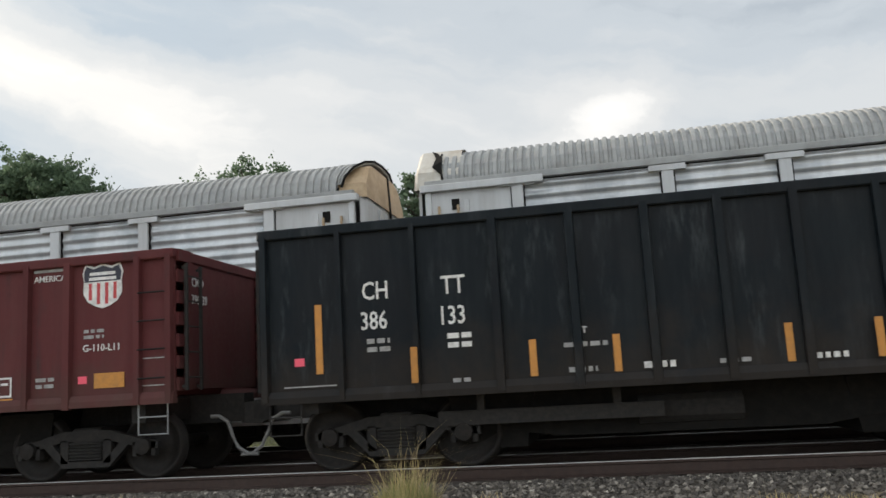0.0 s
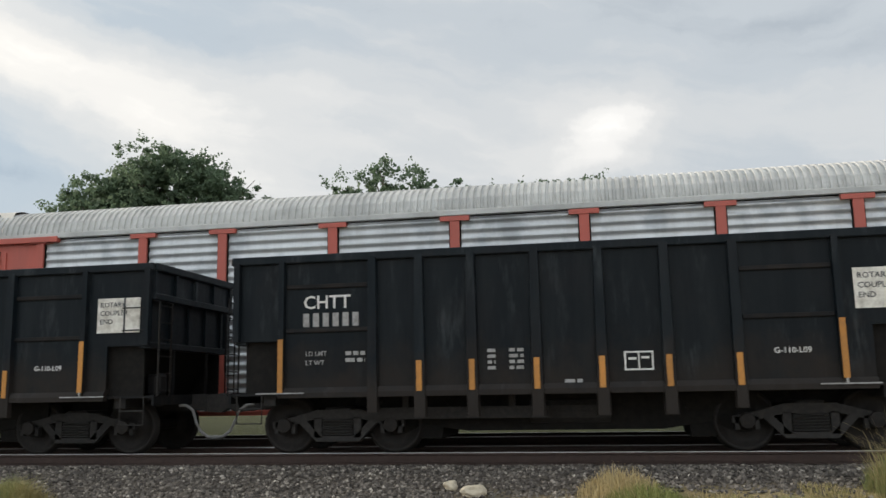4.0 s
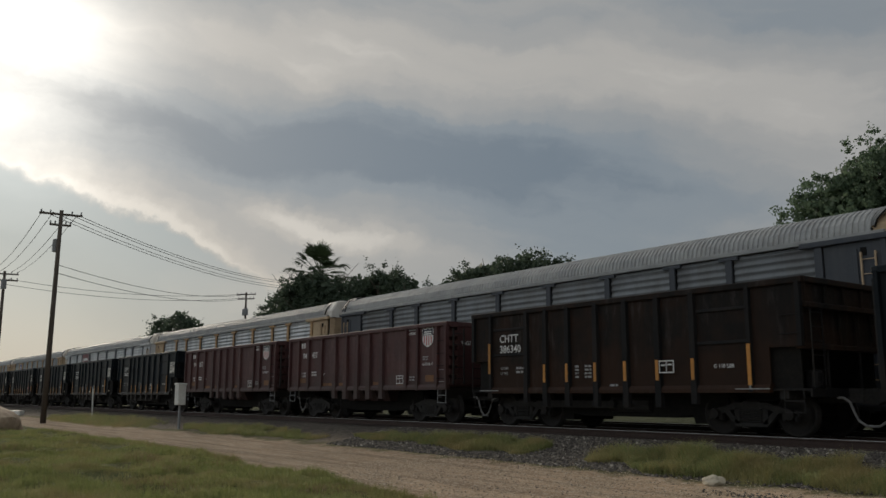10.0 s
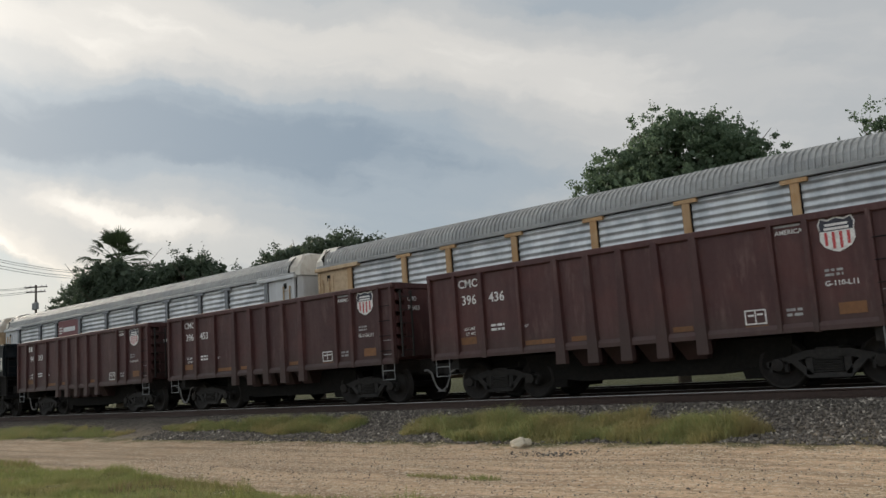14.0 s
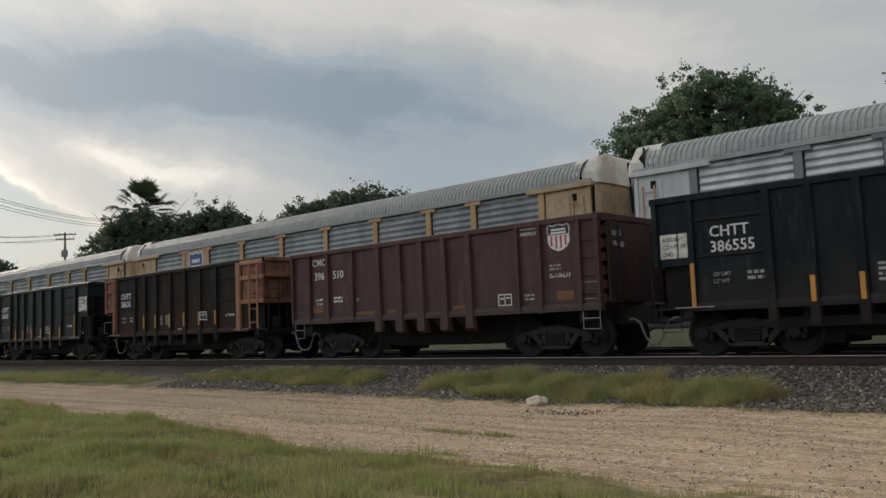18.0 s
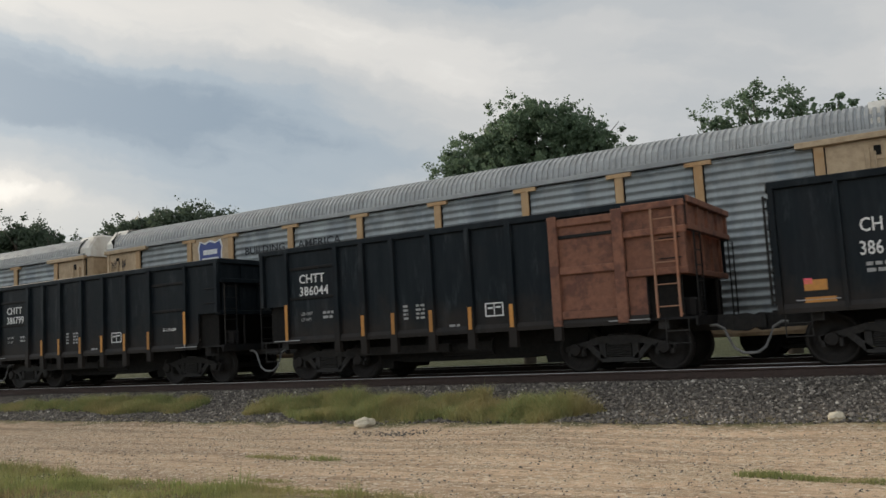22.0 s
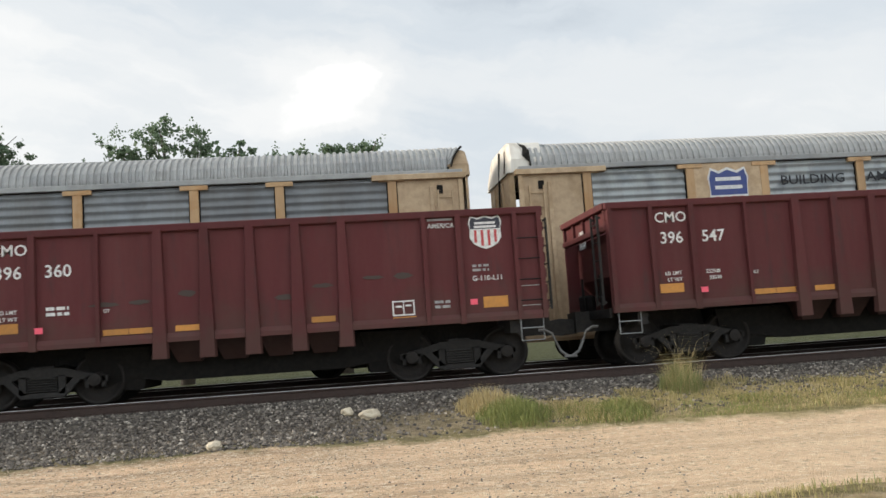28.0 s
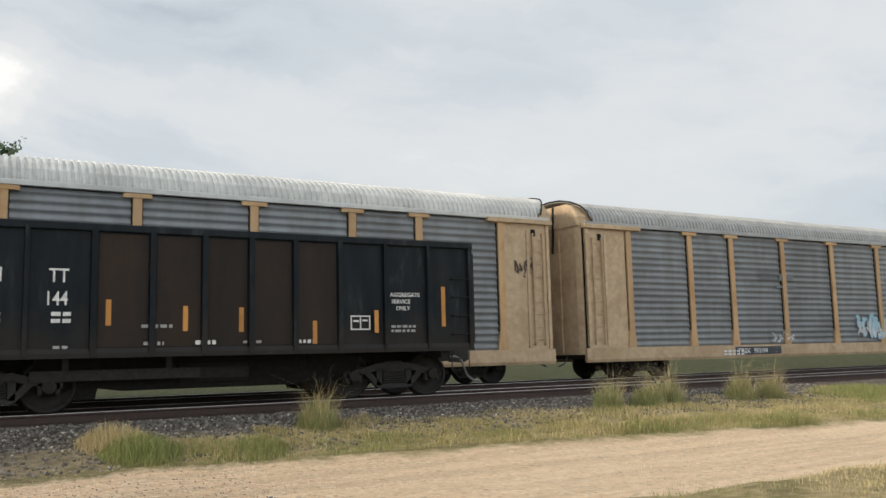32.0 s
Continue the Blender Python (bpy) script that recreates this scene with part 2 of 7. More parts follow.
    if bump:
        b = add("ShaderNodeBump", {"Height": n3, "Strength": 0.6, "Distance": bump}).outputs[0]
        t.links.new(b, bsdf.inputs["Normal"])
    return m


MAT = {
    "black": material("black_car_paint", (0.0052, 0.0088, 0.0122), 0.45, scuff=(0.045, 0.053, 0.058), low=((0.028, 0.022, 0.018), 1.55, 0.7), dirt=(0.05, 0.056, 0.060), dirt_amount=0.17, grain=9, streak=True, second=(0.0075, 0.0098, 0.0128), second_scale=0.8, random_value=0.15, spec=0.13),
    "brown": material("rust_stained_black_car_paint", (0.010, 0.0092, 0.009), 0.62, scuff=(0.075, 0.065, 0.06), low=((0.040, 0.020, 0.012), 2.0, 0.6), dirt=(0.050, 0.024, 0.013), dirt_amount=0.5, grain=6, streak=True, second=(0.028, 0.0145, 0.009), second_scale=0.75, second_edge=(0.50, 0.70), random_value=0.15, spec=0.14),
    "rib_grey": material("grey_black_rib_paint", (0.0105, 0.0112, 0.0125), 0.6, spec=0.15, dirt=(0.045, 0.034, 0.027), dirt_amount=0.42, grain=9, streak=True, random_value=0.15),
    "bay_brown": material("brown_stained_black_paint", (0.017, 0.0135, 0.0115), 0.65, dirt=(0.04, 0.024, 0.016), dirt_amount=0.5, grain=6, streak=True, spec=0.2, second=(0.024, 0.0165, 0.012), second_scale=0.8, random_value=0.1),
    "maroon": material("maroon_car_paint", (0.045, 0.0125, 0.013), 0.6, scuff=(0.12, 0.07, 0.065), low=((0.036, 0.022, 0.019), 1.55, 0.7), dirt=(0.12, 0.065, 0.06), dirt_amount=0.34, grain=8, streak=True, second=(0.060, 0.017, 0.016), second_scale=0.8, random_value=0.12),
    "maroon_light": material("faded_maroon_car_paint", (0.087, 0.0225, 0.0245), 0.68, scuff=(0.05, 0.03, 0.03), low=((0.07, 0.04, 0.034), 1.5, 0.7), dirt=(0.125, 0.055, 0.052), dirt_amount=0.3, grain=8, streak=True, second=(0.082, 0.023, 0.024), second_scale=0.8, random_value=0.12, spec=0.2),
    "rust": material("rusty_orange_paint", (0.225, 0.098, 0.060), 0.8, dirt=(0.10, 0.045, 0.03), dirt_amount=0.7, grain=9, second=(0.125, 0.052, 0.036), second_scale=2.2, random_value=0.15, bump=0.004),
    "rust_pale": material("pale_rusty_paint", (0.31, 0.175, 0.115), 0.75, dirt=(0.20, 0.08, 0.04), dirt_amount=0.7, grain=7, streak=True, second=(0.34, 0.15, 0.085), second_scale=2.0, random_value=0.1),
    "cream": material("stained_cream_paint", (0.58, 0.45, 0.29), 0.7, dirt=(0.22, 0.10, 0.05), dirt_amount=0.7, grain=7, streak=True, second=(0.42, 0.28, 0.16), second_scale=2.0, second_edge=(0.5, 0.7)),
    # sooty steel; also the painted shade under eaves and in end bays
    "under": material("sooty_steel_and_shade", (0.009, 0.0088, 0.0085), 0.95, dirt=(0.026, 0.022, 0.019), dirt_amount=0.45, spec=0.2, grain=9),
    "steel": material("dirty_cast_steel", (0.023, 0.0225, 0.0225), 0.8, dirt=(0.065, 0.058, 0.052), dirt_amount=0.4, grain=14, bump=0.004, random_value=0.2, spec=0.25),
    "wheel": material("worn_wheel_steel", (0.017, 0.016, 0.0155), 0.65, metal=0.2, dirt=(0.045, 0.035, 0.03), dirt_amount=0.45, grain=18, spec=0.25),
    "hose": material("grey_air_hose", (0.16, 0.16, 0.16), 0.6),
    "dark_hose": material("black_rubber_hose", (0.015, 0.015, 0.015), 0.5),
    "reflector": material("amber_reflector", (0.47, 0.205, 0.035), 0.5, dirt=(0.20, 0.11, 0.04), dirt_amount=0.5, grain=12, random_value=0.2),
    "reflector_dull": material("grimy_amber_reflector", (0.17, 0.075, 0.025), 0.6, dirt=(0.07, 0.035, 0.02), dirt_amount=0.6, grain=12, random_value=0.2),
    "white": material("white_lettering", (0.70, 0.70, 0.69), 0.6, dirt=(0.25, 0.25, 0.25), dirt_amount=0.6, grain=16),
    "dim_white": material("faded_lettering", (0.34, 0.34, 0.34), 0.7, dirt=(0.08, 0.08, 0.08), dirt_amount=0.7, grain=12),
    "placard": material("white_placard", (0.72, 0.71, 0.66), 0.6, dirt=(0.20, 0.17, 0.13), dirt_amount=0.75, grain=5),
    "pink": material("pink_tag", (0.80, 0.10, 0.16), 0.5),
    "blue": material("shield_blue", (0.035, 0.06, 0.22), 0.55, dirt=(0.1, 0.1, 0.16), dirt_amount=0.4, grain=10),
    "shield_red": material("shield_red_stripe", (0.42, 0.045, 0.05), 0.55),
    "tan": material("weathered_tan_paint", (0.47, 0.305, 0.158), 0.65, dirt=(0.22, 0.12, 0.06), dirt_amount=0.5, grain=7, streak=True, second=(0.43, 0.25, 0.11), second_scale=1.5, random_value=0.1),
    "tan_door": material("tan_door_paint", (0.48, 0.355, 0.225), 0.65, dirt=(0.23, 0.15, 0.09), dirt_amount=0.5, grain=6, second=(0.40, 0.285, 0.17), second_scale=1.2, random_value=0.1),
    "galv": material("galvanised_panel", (0.30, 0.325, 0.33), 0.5, metal=0.35, dirt=(0.17, 0.165, 0.155), dirt_amount=0.6, grain=5, streak=True, second=(0.205, 0.228, 0.24), second_scale=0.9, random_value=0.12),
    "galv_light": material("bright_galvanised_panel", (0.57, 0.585, 0.595), 0.38, metal=0.5, dirt=(0.30, 0.30, 0.30), dirt_amount=0.5, grain=5, streak=True, second=(0.40, 0.42, 0.44), second_scale=0.9, random_value=0.1),
    "galv_dark": material("dull_galvanised_panel", (0.20, 0.215, 0.225), 0.55, metal=0.3, dirt=(0.12, 0.11, 0.10), dirt_amount=0.6, grain=5, streak=True, second=(0.16, 0.17, 0.18), second_scale=0.8, random_value=0.12),
    "roof": material("galvanised_roof", (0.345, 0.352, 0.350), 0.6, metal=0.08, dirt=(0.20, 0.195, 0.185), dirt_amount=0.6, grain=3, second=(0.29, 0.30, 0.305), second_scale=0.6, random_value=0.12),
    "roof_white": material("pale_painted_roof", (0.56, 0.565, 0.55), 0.62, dirt=(0.34, 0.335, 0.32), dirt_amount=0.5, grain=3, second=(0.46, 0.465, 0.455), second_scale=0.6),
    "post_white": material("pale_grey_post_paint", (0.55, 0.56, 0.57), 0.55, dirt=(0.28, 0.27, 0.26), dirt_amount=0.5, grain=7, streak=True),
    "post_grey": material("dull_grey_post_paint", (0.20, 0.215, 0.23), 0.6, dirt=(0.12, 0.12, 0.12), dirt_amount=0.5, grain=7, streak=True),
    "post_red": material("faded_red_post_paint", (0.50, 0.115, 0.085), 0.6, dirt=(0.30, 0.10, 0.08), dirt_amount=0.5, grain=7, streak=True),
    "post_dark": material("dark_blue_grey_post_paint", (0.045, 0.052, 0.065), 0.6, dirt=(0.1, 0.1, 0.1), dirt_amount=0.4, grain=7, streak=True),
    "end_white": material("dirty_white_end_door", (0.66, 0.64, 0.59), 0.65, dirt=(0.32, 0.24, 0.17), dirt_amount=0.55, grain=4, streak=True, second=(0.52, 0.48, 0.42), second_scale=1.2),
    "rail": material("rusty_rail_steel", (0.050, 0.030, 0.024), 0.8, dirt=(0.026, 0.018, 0.015), dirt_amount=0.6, grain=10),
    "rail_head": material("polished_rail_head", (0.36, 0.35, 0.34), 0.32, metal=0.9),
    "tie": material("weathered_sleeper_wood", (0.075, 0.06, 0.05), 0.9, dirt=(0.15, 0.13, 0.115), dirt_amount=0.6, grain=18, bump=0.006, random_value=0.3),
    "limestone": material("pale_limestone", (0.55, 0.49, 0.38), 0.9, dirt=(0.35, 0.29, 0.2), dirt_amount=0.5, grain=18, bump=0.01),
    "pole": material("weathered_pole_wood", (0.075, 0.06, 0.047), 0.9, dirt=(0.14, 0.12, 0.1), dirt_amount=0.6, grain=10, streak=True, bump=0.004),
    "grey_can": material("grey_transformer_steel", (0.22, 0.23, 0.24), 0.6),
    "wire": material("dark_wire", (0.03, 0.03, 0.03), 0.6),
    "box": material("pale_metal_box", (0.60, 0.61, 0.58), 0.5, dirt=(0.35, 0.33, 0.3), dirt_amount=0.5, grain=8),
    "bark": material("rough_bark", (0.09, 0.07, 0.055), 0.95, dirt=(0.05, 0.04, 0.03), dirt_amount=0.7, grain=14, bump=0.02),
    "trunk_palm": material("fibrous_palm_trunk", (0.12, 0.09, 0.065), 0.95, dirt=(0.06, 0.045, 0.03), dirt_amount=0.7, grain=14, bump=0.02),
    "heap": material("pale_brown_spoil", (0.36, 0.27, 0.19), 0.95, dirt=(0.22, 0.16, 0.11), dirt_amount=0.7, grain=6, second=(0.46, 0.36, 0.26), second_scale=1.2, bump=0.03),
    "gravel_load": material("pale_crushed_stone", (0.36, 0.31, 0.24), 0.95, dirt=(0.2, 0.17, 0.13), dirt_amount=0.6, grain=12),
    "graffiti_white": material("white_spray_paint", (0.60, 0.60, 0.60), 0.6, dirt=(0.2, 0.2, 0.2), dirt_amount=0.6, grain=14),
    "graffiti_block": material("chalky_paint_block", (0.34, 0.35, 0.35), 0.7, dirt=(0.18, 0.17, 0.16), dirt_amount=0.7, grain=6, streak=True),
    "graffiti_blue": material("pale_blue_spray_paint", (0.30, 0.50, 0.60), 0.6, dirt=(0.2, 0.25, 0.28), dirt_amount=0.6, grain=14),
    "graffiti_tan": material("tan_spray_paint", (0.36, 0.255, 0.155), 0.8, dirt=(0.09, 0.06, 0.04), dirt_amount=0.8, grain=7, second=(0.22, 0.15, 0.09), second_scale=4.0),
    "patch_brown": material("smeared_brown_paint", (0.23, 0.165, 0.12), 0.8, dirt=(0.04, 0.03, 0.026), dirt_amount=0.9, grain=5, second=(0.075, 0.056, 0.046), second_scale=3.0),
    "badge_dark": material("sooty_badge_blue", (0.022, 0.026, 0.045), 0.6, dirt=(0.06, 0.05, 0.055), dirt_amount=0.5, grain=10),
    "graffiti_cream": material("cream_spray_paint", (0.50, 0.45, 0.34), 0.8, dirt=(0.12, 0.10, 0.08), dirt_amount=0.8, grain=9, second=(0.36, 0.30, 0.20), second_scale=4.0),
    "graffiti_dark": material("dark_spray_paint", (0.05, 0.035, 0.03), 0.7),
    "logo_red": material("dark_red_sign_paint", (0.15, 0.042, 0.047), 0.55),
    "letter_dark": material("dark_stencil_paint", (0.03, 0.034, 0.042), 0.7, dirt=(0.13, 0.14, 0.15), dirt_amount=0.4, grain=10),
    "slogan": material("black_slogan_paint", (0.014, 0.016, 0.021), 0.75, dirt=(0.05, 0.055, 0.06), dirt_amount=0.3, grain=10),
    "letter_fade": material("rubbed_stencil_paint", (0.13, 0.14, 0.15), 0.7),
}


def leaf_material(name, low, high, through=0.25, rough=0.6, patch=None):
    m = bpy.data.materials.new(name)
    m.use_nodes = True
    t = m.node_tree
    add = nodes_of(t)
    bsdf = t.nodes["Principled BSDF"]
    isl = add("ShaderNodeNewGeometry").outputs["Random Per Island"]
    coord = add("ShaderNodeTexCoord").outputs["Object"]
    n = add("ShaderNodeTexNoise", {"Vector": coord, "Scale": 0.55, "Detail": 3.0}).outputs[0]
    f = add("ShaderNodeMath", {0: isl, 1: 0.6, 2: add("ShaderNodeMath", {0: n, 1: 0.5}, operation="MULTIPLY").outputs[0]}, operation="MULTIPLY_ADD").outputs[0]
    c = add("ShaderNodeMix", {"Factor": f, 6: (*low, 1), 7: (*high, 1)}, data_type="RGBA").outputs[2]
    if patch:
        n5 = add("ShaderNodeTexNoise", {"Vector": coord, "Scale": 0.8, "Detail": 4.0, "Roughness": 0.6}).outputs[0]
        f5 = add("ShaderNodeMapRange", {"Value": n5, "From Min": 0.47, "From Max": 0.66, "To Max": 0.75}).outputs[0]
        c = add("ShaderNodeMix", {"Factor": f5, 6: c, 7: (*patch, 1)}, data_type="RGBA").outputs[2]
    t.links.new(c, bsdf.inputs["Base Color"])
    bsdf.inputs["Roughness"].default_value = rough
    bsdf.inputs["Specular IOR Level"].default_value = 0.3
    tr = add("ShaderNodeBsdfTranslucent", {"Color": c})
    mix = add("ShaderNodeMixShader", {0: through, 1: bsdf.outputs[0], 2: tr.outputs[0]})
    t.links.new(mix.outputs[0], t.nodes["Material Output"].inputs[0])
    return m


MAT["leaf"] = leaf_material("tree_leaves", (0.084, 0.130, 0.086), (0.185, 0.25, 0.152), 0.5)
MAT["leaf_dark"] = leaf_material("dark_oak_leaves", (0.050, 0.074, 0.054), (0.112, 0.148, 0.096), 0.42)
MAT["grass_fine"] = leaf_material("fine_lawn_grass", (0.112, 0.148, 0.046), (0.37, 0.375, 0.155), 0.4, patch=(0.33, 0.27, 0.135))
MAT["palm_leaf"] = leaf_material("palm_fronds", (0.028, 0.045, 0.02), (0.07, 0.10, 0.045), 0.15)
MAT["palm_dead"] = leaf_material("dead_palm_fronds", (0.06, 0.045, 0.03), (0.13, 0.10, 0.06), 0.1)
MAT["grass"] = leaf_material("green_grass", (0.112, 0.15, 0.042), (0.36, 0.38, 0.145), 0.4, patch=(0.30, 0.26, 0.12))
MAT["grass_brown"] = leaf_material("withered_brown_grass", (0.15, 0.115, 0.055), (0.38, 0.30, 0.165), 0.3)
MAT["grass_mixed"] = leaf_material("mixed_grass", (0.17, 0.175, 0.06), (0.46, 0.39, 0.18), 0.35)
MAT["grass_soft"] = leaf_material("soft_yellow_green_grass", (0.125, 0.170, 0.058), (0.37, 0.39, 0.175), 0.42, patch=(0.42, 0.325, 0.165))
MAT["grass_dry"] = leaf_material("dry_straw_grass", (0.32, 0.26, 0.12), (0.66, 0.54, 0.31), 0.35)


def bed_edges(x):
    """Where the dirt road begins and ends across the track, by the place along it."""
    s = min(1.0, max(0.0, (x - 3.0) / 26.0))
    far = -4.0 - 3.0 * s * s * (3 - 2 * s)
    k = min(1.0, max(0.0, (x + 25.0) / 25.0))
    near = -8.2 - 1.8 * k * k * (3 - 2 * k)
    return far, near


def ground_material():
    """Ballast, dirt road and grass, parted by wavering edges along the track."""
    m = bpy.data.materials.new("ground_earth")
    m.use_nodes = True
    t = m.node_tree
    add = nodes_of(t)
    bsdf = t.nodes["Principled BSDF"]
    coord = add("ShaderNodeTexCoord").outputs["Object"]
    sep = add("ShaderNodeSeparateXYZ", {0: coord})
    x, y = sep.outputs[0], sep.outputs[1]

    def noise_at(scale, detail=5.0, rough=0.6):
        return add("ShaderNodeTexNoise", {"Vector": coord, "Scale": scale, "Detail": detail, "Roughness": rough}).outputs[0]

    def ramp(value, a, b, lo=0.0, hi=1.0, smooth=False):
        return add("ShaderNodeMapRange", {"Value": value, "From Min": a, "From Max": b, "To Min": lo, "To Max": hi}, interpolation_type="SMOOTHSTEP" if smooth else "LINEAR").outputs[0]

    def maths(op, a, b, c=None):
        return add("ShaderNodeMath", {0: a, 1: b} if c is None else {0: a, 1: b, 2: c}, operation=op).outputs[0]

    def mixed(f, a, b):
        return add("ShaderNodeMix", {"Factor": f, 6: a, 7: b}, data_type="RGBA").outputs[2]

    wob = maths("MULTIPLY_ADD", noise_at(0.9, 6.0), 1.6, -0.8)
    wob_small = maths("MULTIPLY_ADD", noise_at(5.0, 4.0), 0.5, -0.25)
    yw = maths("ADD", maths("ADD", y, wob), wob_small)
    far = ramp(x, 3.0, 29.0, -4.0, -7.0, True)
    near = ramp(x, -25.0, 0.0, -8.2, -10.0, True)
    # colours
    fine, mid, broad = noise_at(34.0, 6.0, 0.7), noise_at(6.0, 5.0), noise_at(0.5, 3.0)
    dirt = mixed(ramp(mid, 0.35, 0.7), (0.53, 0.372, 0.245, 1), (0.68, 0.51, 0.355, 1))
    dirt = mixed(ramp(fine, 0.55, 0.75, 0, 0.6), dirt, (0.66, 0.57, 0.44, 1))
    dirt = mixed(ramp(fine, 0.42, 0.28, 0, 0.7), dirt, (0.23, 0.165, 0.105, 1))
    rut = add("ShaderNodeTexNoise", {"Vector": add("ShaderNodeMapping", {"Vector": coord, "Scale": (0.12, 2.2, 1)}).outputs[0], "Scale": 1.0, "Detail": 5.0}).outputs[0]
    settled = ramp(x, 3.0, 9.0, 1.0, 0.25)
    dirt = mixed(maths("MULTIPLY", settled, ramp(rut, 0.50, 0.62, 0, 0.85)), dirt, (0.31, 0.215, 0.145, 1))
    dirt = mixed(maths("MULTIPLY", ramp(noise_at(0.55, 5.0, 0.6), 0.50, 0.66), maths("MULTIPLY", settled, ramp(mid, 0.3, 0.6, 0.25, 0.75))), dirt, (0.36, 0.265, 0.175, 1))
    trail = add("ShaderNodeTexNoise", {"Vector": add("ShaderNodeMapping", {"Vector": coord, "Scale": (0.5, 8.0, 1)}).outputs[0], "Scale": 1.0, "Detail": 8.0, "Roughness": 0.7}).outputs[0]
    dirt = mixed(maths("MULTIPLY", settled, ramp(trail, 0.50, 0.64, 0, 0.75)), dirt, (0.33, 0.235, 0.16, 1))
    dirt = mixed(ramp(trail, 0.44, 0.30, 0, 0.6), dirt, (0.72, 0.575, 0.43, 1))
    grit_node = add("ShaderNodeTexVoronoi", {"Vector": coord, "Scale": 48.0})
    grit, grit_h = grit_node.outputs["Color"], grit_node.outputs["Distance"]
    loose = maths("MULTIPLY", ramp(noise_at(1.1, 5.0, 0.65), 0.38, 0.62, 0.12, 0.75), ramp(x, 5.0, 12.0, 1.0, 0.35))
    dirt = mixed(maths("MULTIPLY", ramp(add("ShaderNodeSeparateColor", {0: grit}).outputs[0], 0.55, 0.95, 0, 0.85), loose), dirt, (0.78, 0.68, 0.53, 1))
    dirt = mixed(maths("MULTIPLY", ramp(add("ShaderNodeSeparateColor", {0: grit}).outputs[1], 0.74, 0.98, 0, 0.6), loose), dirt, (0.25, 0.18, 0.115, 1))
    lump = add("ShaderNodeSeparateColor", {0: add("ShaderNodeTexVoronoi", {"Vector": coord, "Scale": 19.0}).outputs["Color"]})
    dirt = mixed(ramp(lump.outputs[0], 0.84, 0.95, 0, 0.6), dirt, (0.74, 0.66, 0.53, 1))
    dirt = mixed(ramp(lump.outputs[1], 0.88, 0.97, 0, 0.6), dirt, (0.17, 0.13, 0.09, 1))
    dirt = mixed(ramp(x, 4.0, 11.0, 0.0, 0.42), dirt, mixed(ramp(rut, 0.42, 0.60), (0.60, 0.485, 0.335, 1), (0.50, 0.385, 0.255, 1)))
    # scaled along x: browner soil at left, and brightness of light put into colour
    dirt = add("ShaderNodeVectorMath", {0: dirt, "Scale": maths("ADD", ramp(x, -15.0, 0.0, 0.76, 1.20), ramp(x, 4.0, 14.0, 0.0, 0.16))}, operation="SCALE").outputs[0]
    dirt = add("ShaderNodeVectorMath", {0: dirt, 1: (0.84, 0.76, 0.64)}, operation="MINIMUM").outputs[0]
    stone = add("ShaderNodeTexVoronoi", {"Vector": coord, "Scale": 17.0}).outputs["Color"]
    grey = add("ShaderNodeSeparateColor", {0: stone}).outputs[0]
    ballast = mixed(grey, (0.065, 0.056, 0.048, 1), (0.21, 0.185, 0.158, 1))
    ballast = mixed(maths("MULTIPLY", ramp(yw, -2.7, -3.8), ramp(mid, 0.3, 0.7)), ballast, (0.36, 0.29, 0.21, 1))
    earth = mixed(ramp(mid, 0.35, 0.7), (0.075, 0.085, 0.03, 1), (0.19, 0.17, 0.075, 1))
    green = mixed(ramp(broad, 0.4, 0.62), earth, (0.085, 0.105, 0.032, 1))
    dry = mixed(ramp(mid, 0.35, 0.65), (0.31, 0.25, 0.125, 1), (0.52, 0.42, 0.245, 1))
    dry = mixed(ramp(noise_at(1.2, 6.0), 0.50, 0.60, 0.0, 0.7), dry, mixed(ramp(fine, 0.35, 0.65), (0.115, 0.12, 0.045, 1), (0.24, 0.21, 0.10, 1)))
    worn = mixed(ramp(noise_at(1.6, 6.0), 0.47, 0.66, 0.0, 0.8), mixed(ramp(mid, 0.35, 0.65), (0.12, 0.105, 0.045, 1), (0.27, 0.21, 0.115, 1)), dirt)
    verge = mixed(ramp(x, 2.0, 12.0), green, dry)
    verge = mixed(maths("MULTIPLY", maths("MULTIPLY", maths("MULTIPLY", ramp(x, -6.0, 0.0), ramp(x, 6.0, 11.0, 1.0, 0.15)), ramp(y, -14.5, -11.5)), ramp(y, -7.0, -8.0)), verge, worn)
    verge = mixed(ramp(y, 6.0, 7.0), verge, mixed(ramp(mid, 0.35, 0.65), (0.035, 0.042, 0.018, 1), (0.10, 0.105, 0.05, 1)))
    # zones
    in_bed = maths("MULTIPLY", ramp(yw, -3.9, -3.5), ramp(y, 6.7, 6.2))
    col = verge
    road = maths("MULTIPLY", ramp(maths("SUBTRACT", yw, near), -0.25, 0.35), ramp(maths("SUBTRACT", yw, far), 0.2, -0.2))
    col = mixed(in_bed, col, ballast)
    strip = maths("MULTIPLY", ramp(x, 4.0, 8.5), ramp(yw, -2.3, -2.6))
    col = mixed(maths("MULTIPLY", strip, in_bed), col, dry)
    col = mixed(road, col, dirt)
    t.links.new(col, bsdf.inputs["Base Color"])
    bsdf.inputs["Roughness"].default_value = 0.95
    bsdf.inputs["Specular IOR Level"].default_value = 0.15
    height = maths("ADD", maths("MULTIPLY", fine, 0.8), maths("ADD", maths("MULTIPLY", rut, 1.2), maths("MULTIPLY", grit_h, 0.8)))
    b = add("ShaderNodeBump", {"Height": height, "Strength": 0.9, "Distance": 0.06}).outputs[0]
    t.links.new(b, bsdf.inputs["Normal"])
    return m


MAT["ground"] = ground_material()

# ---- mesh making ----


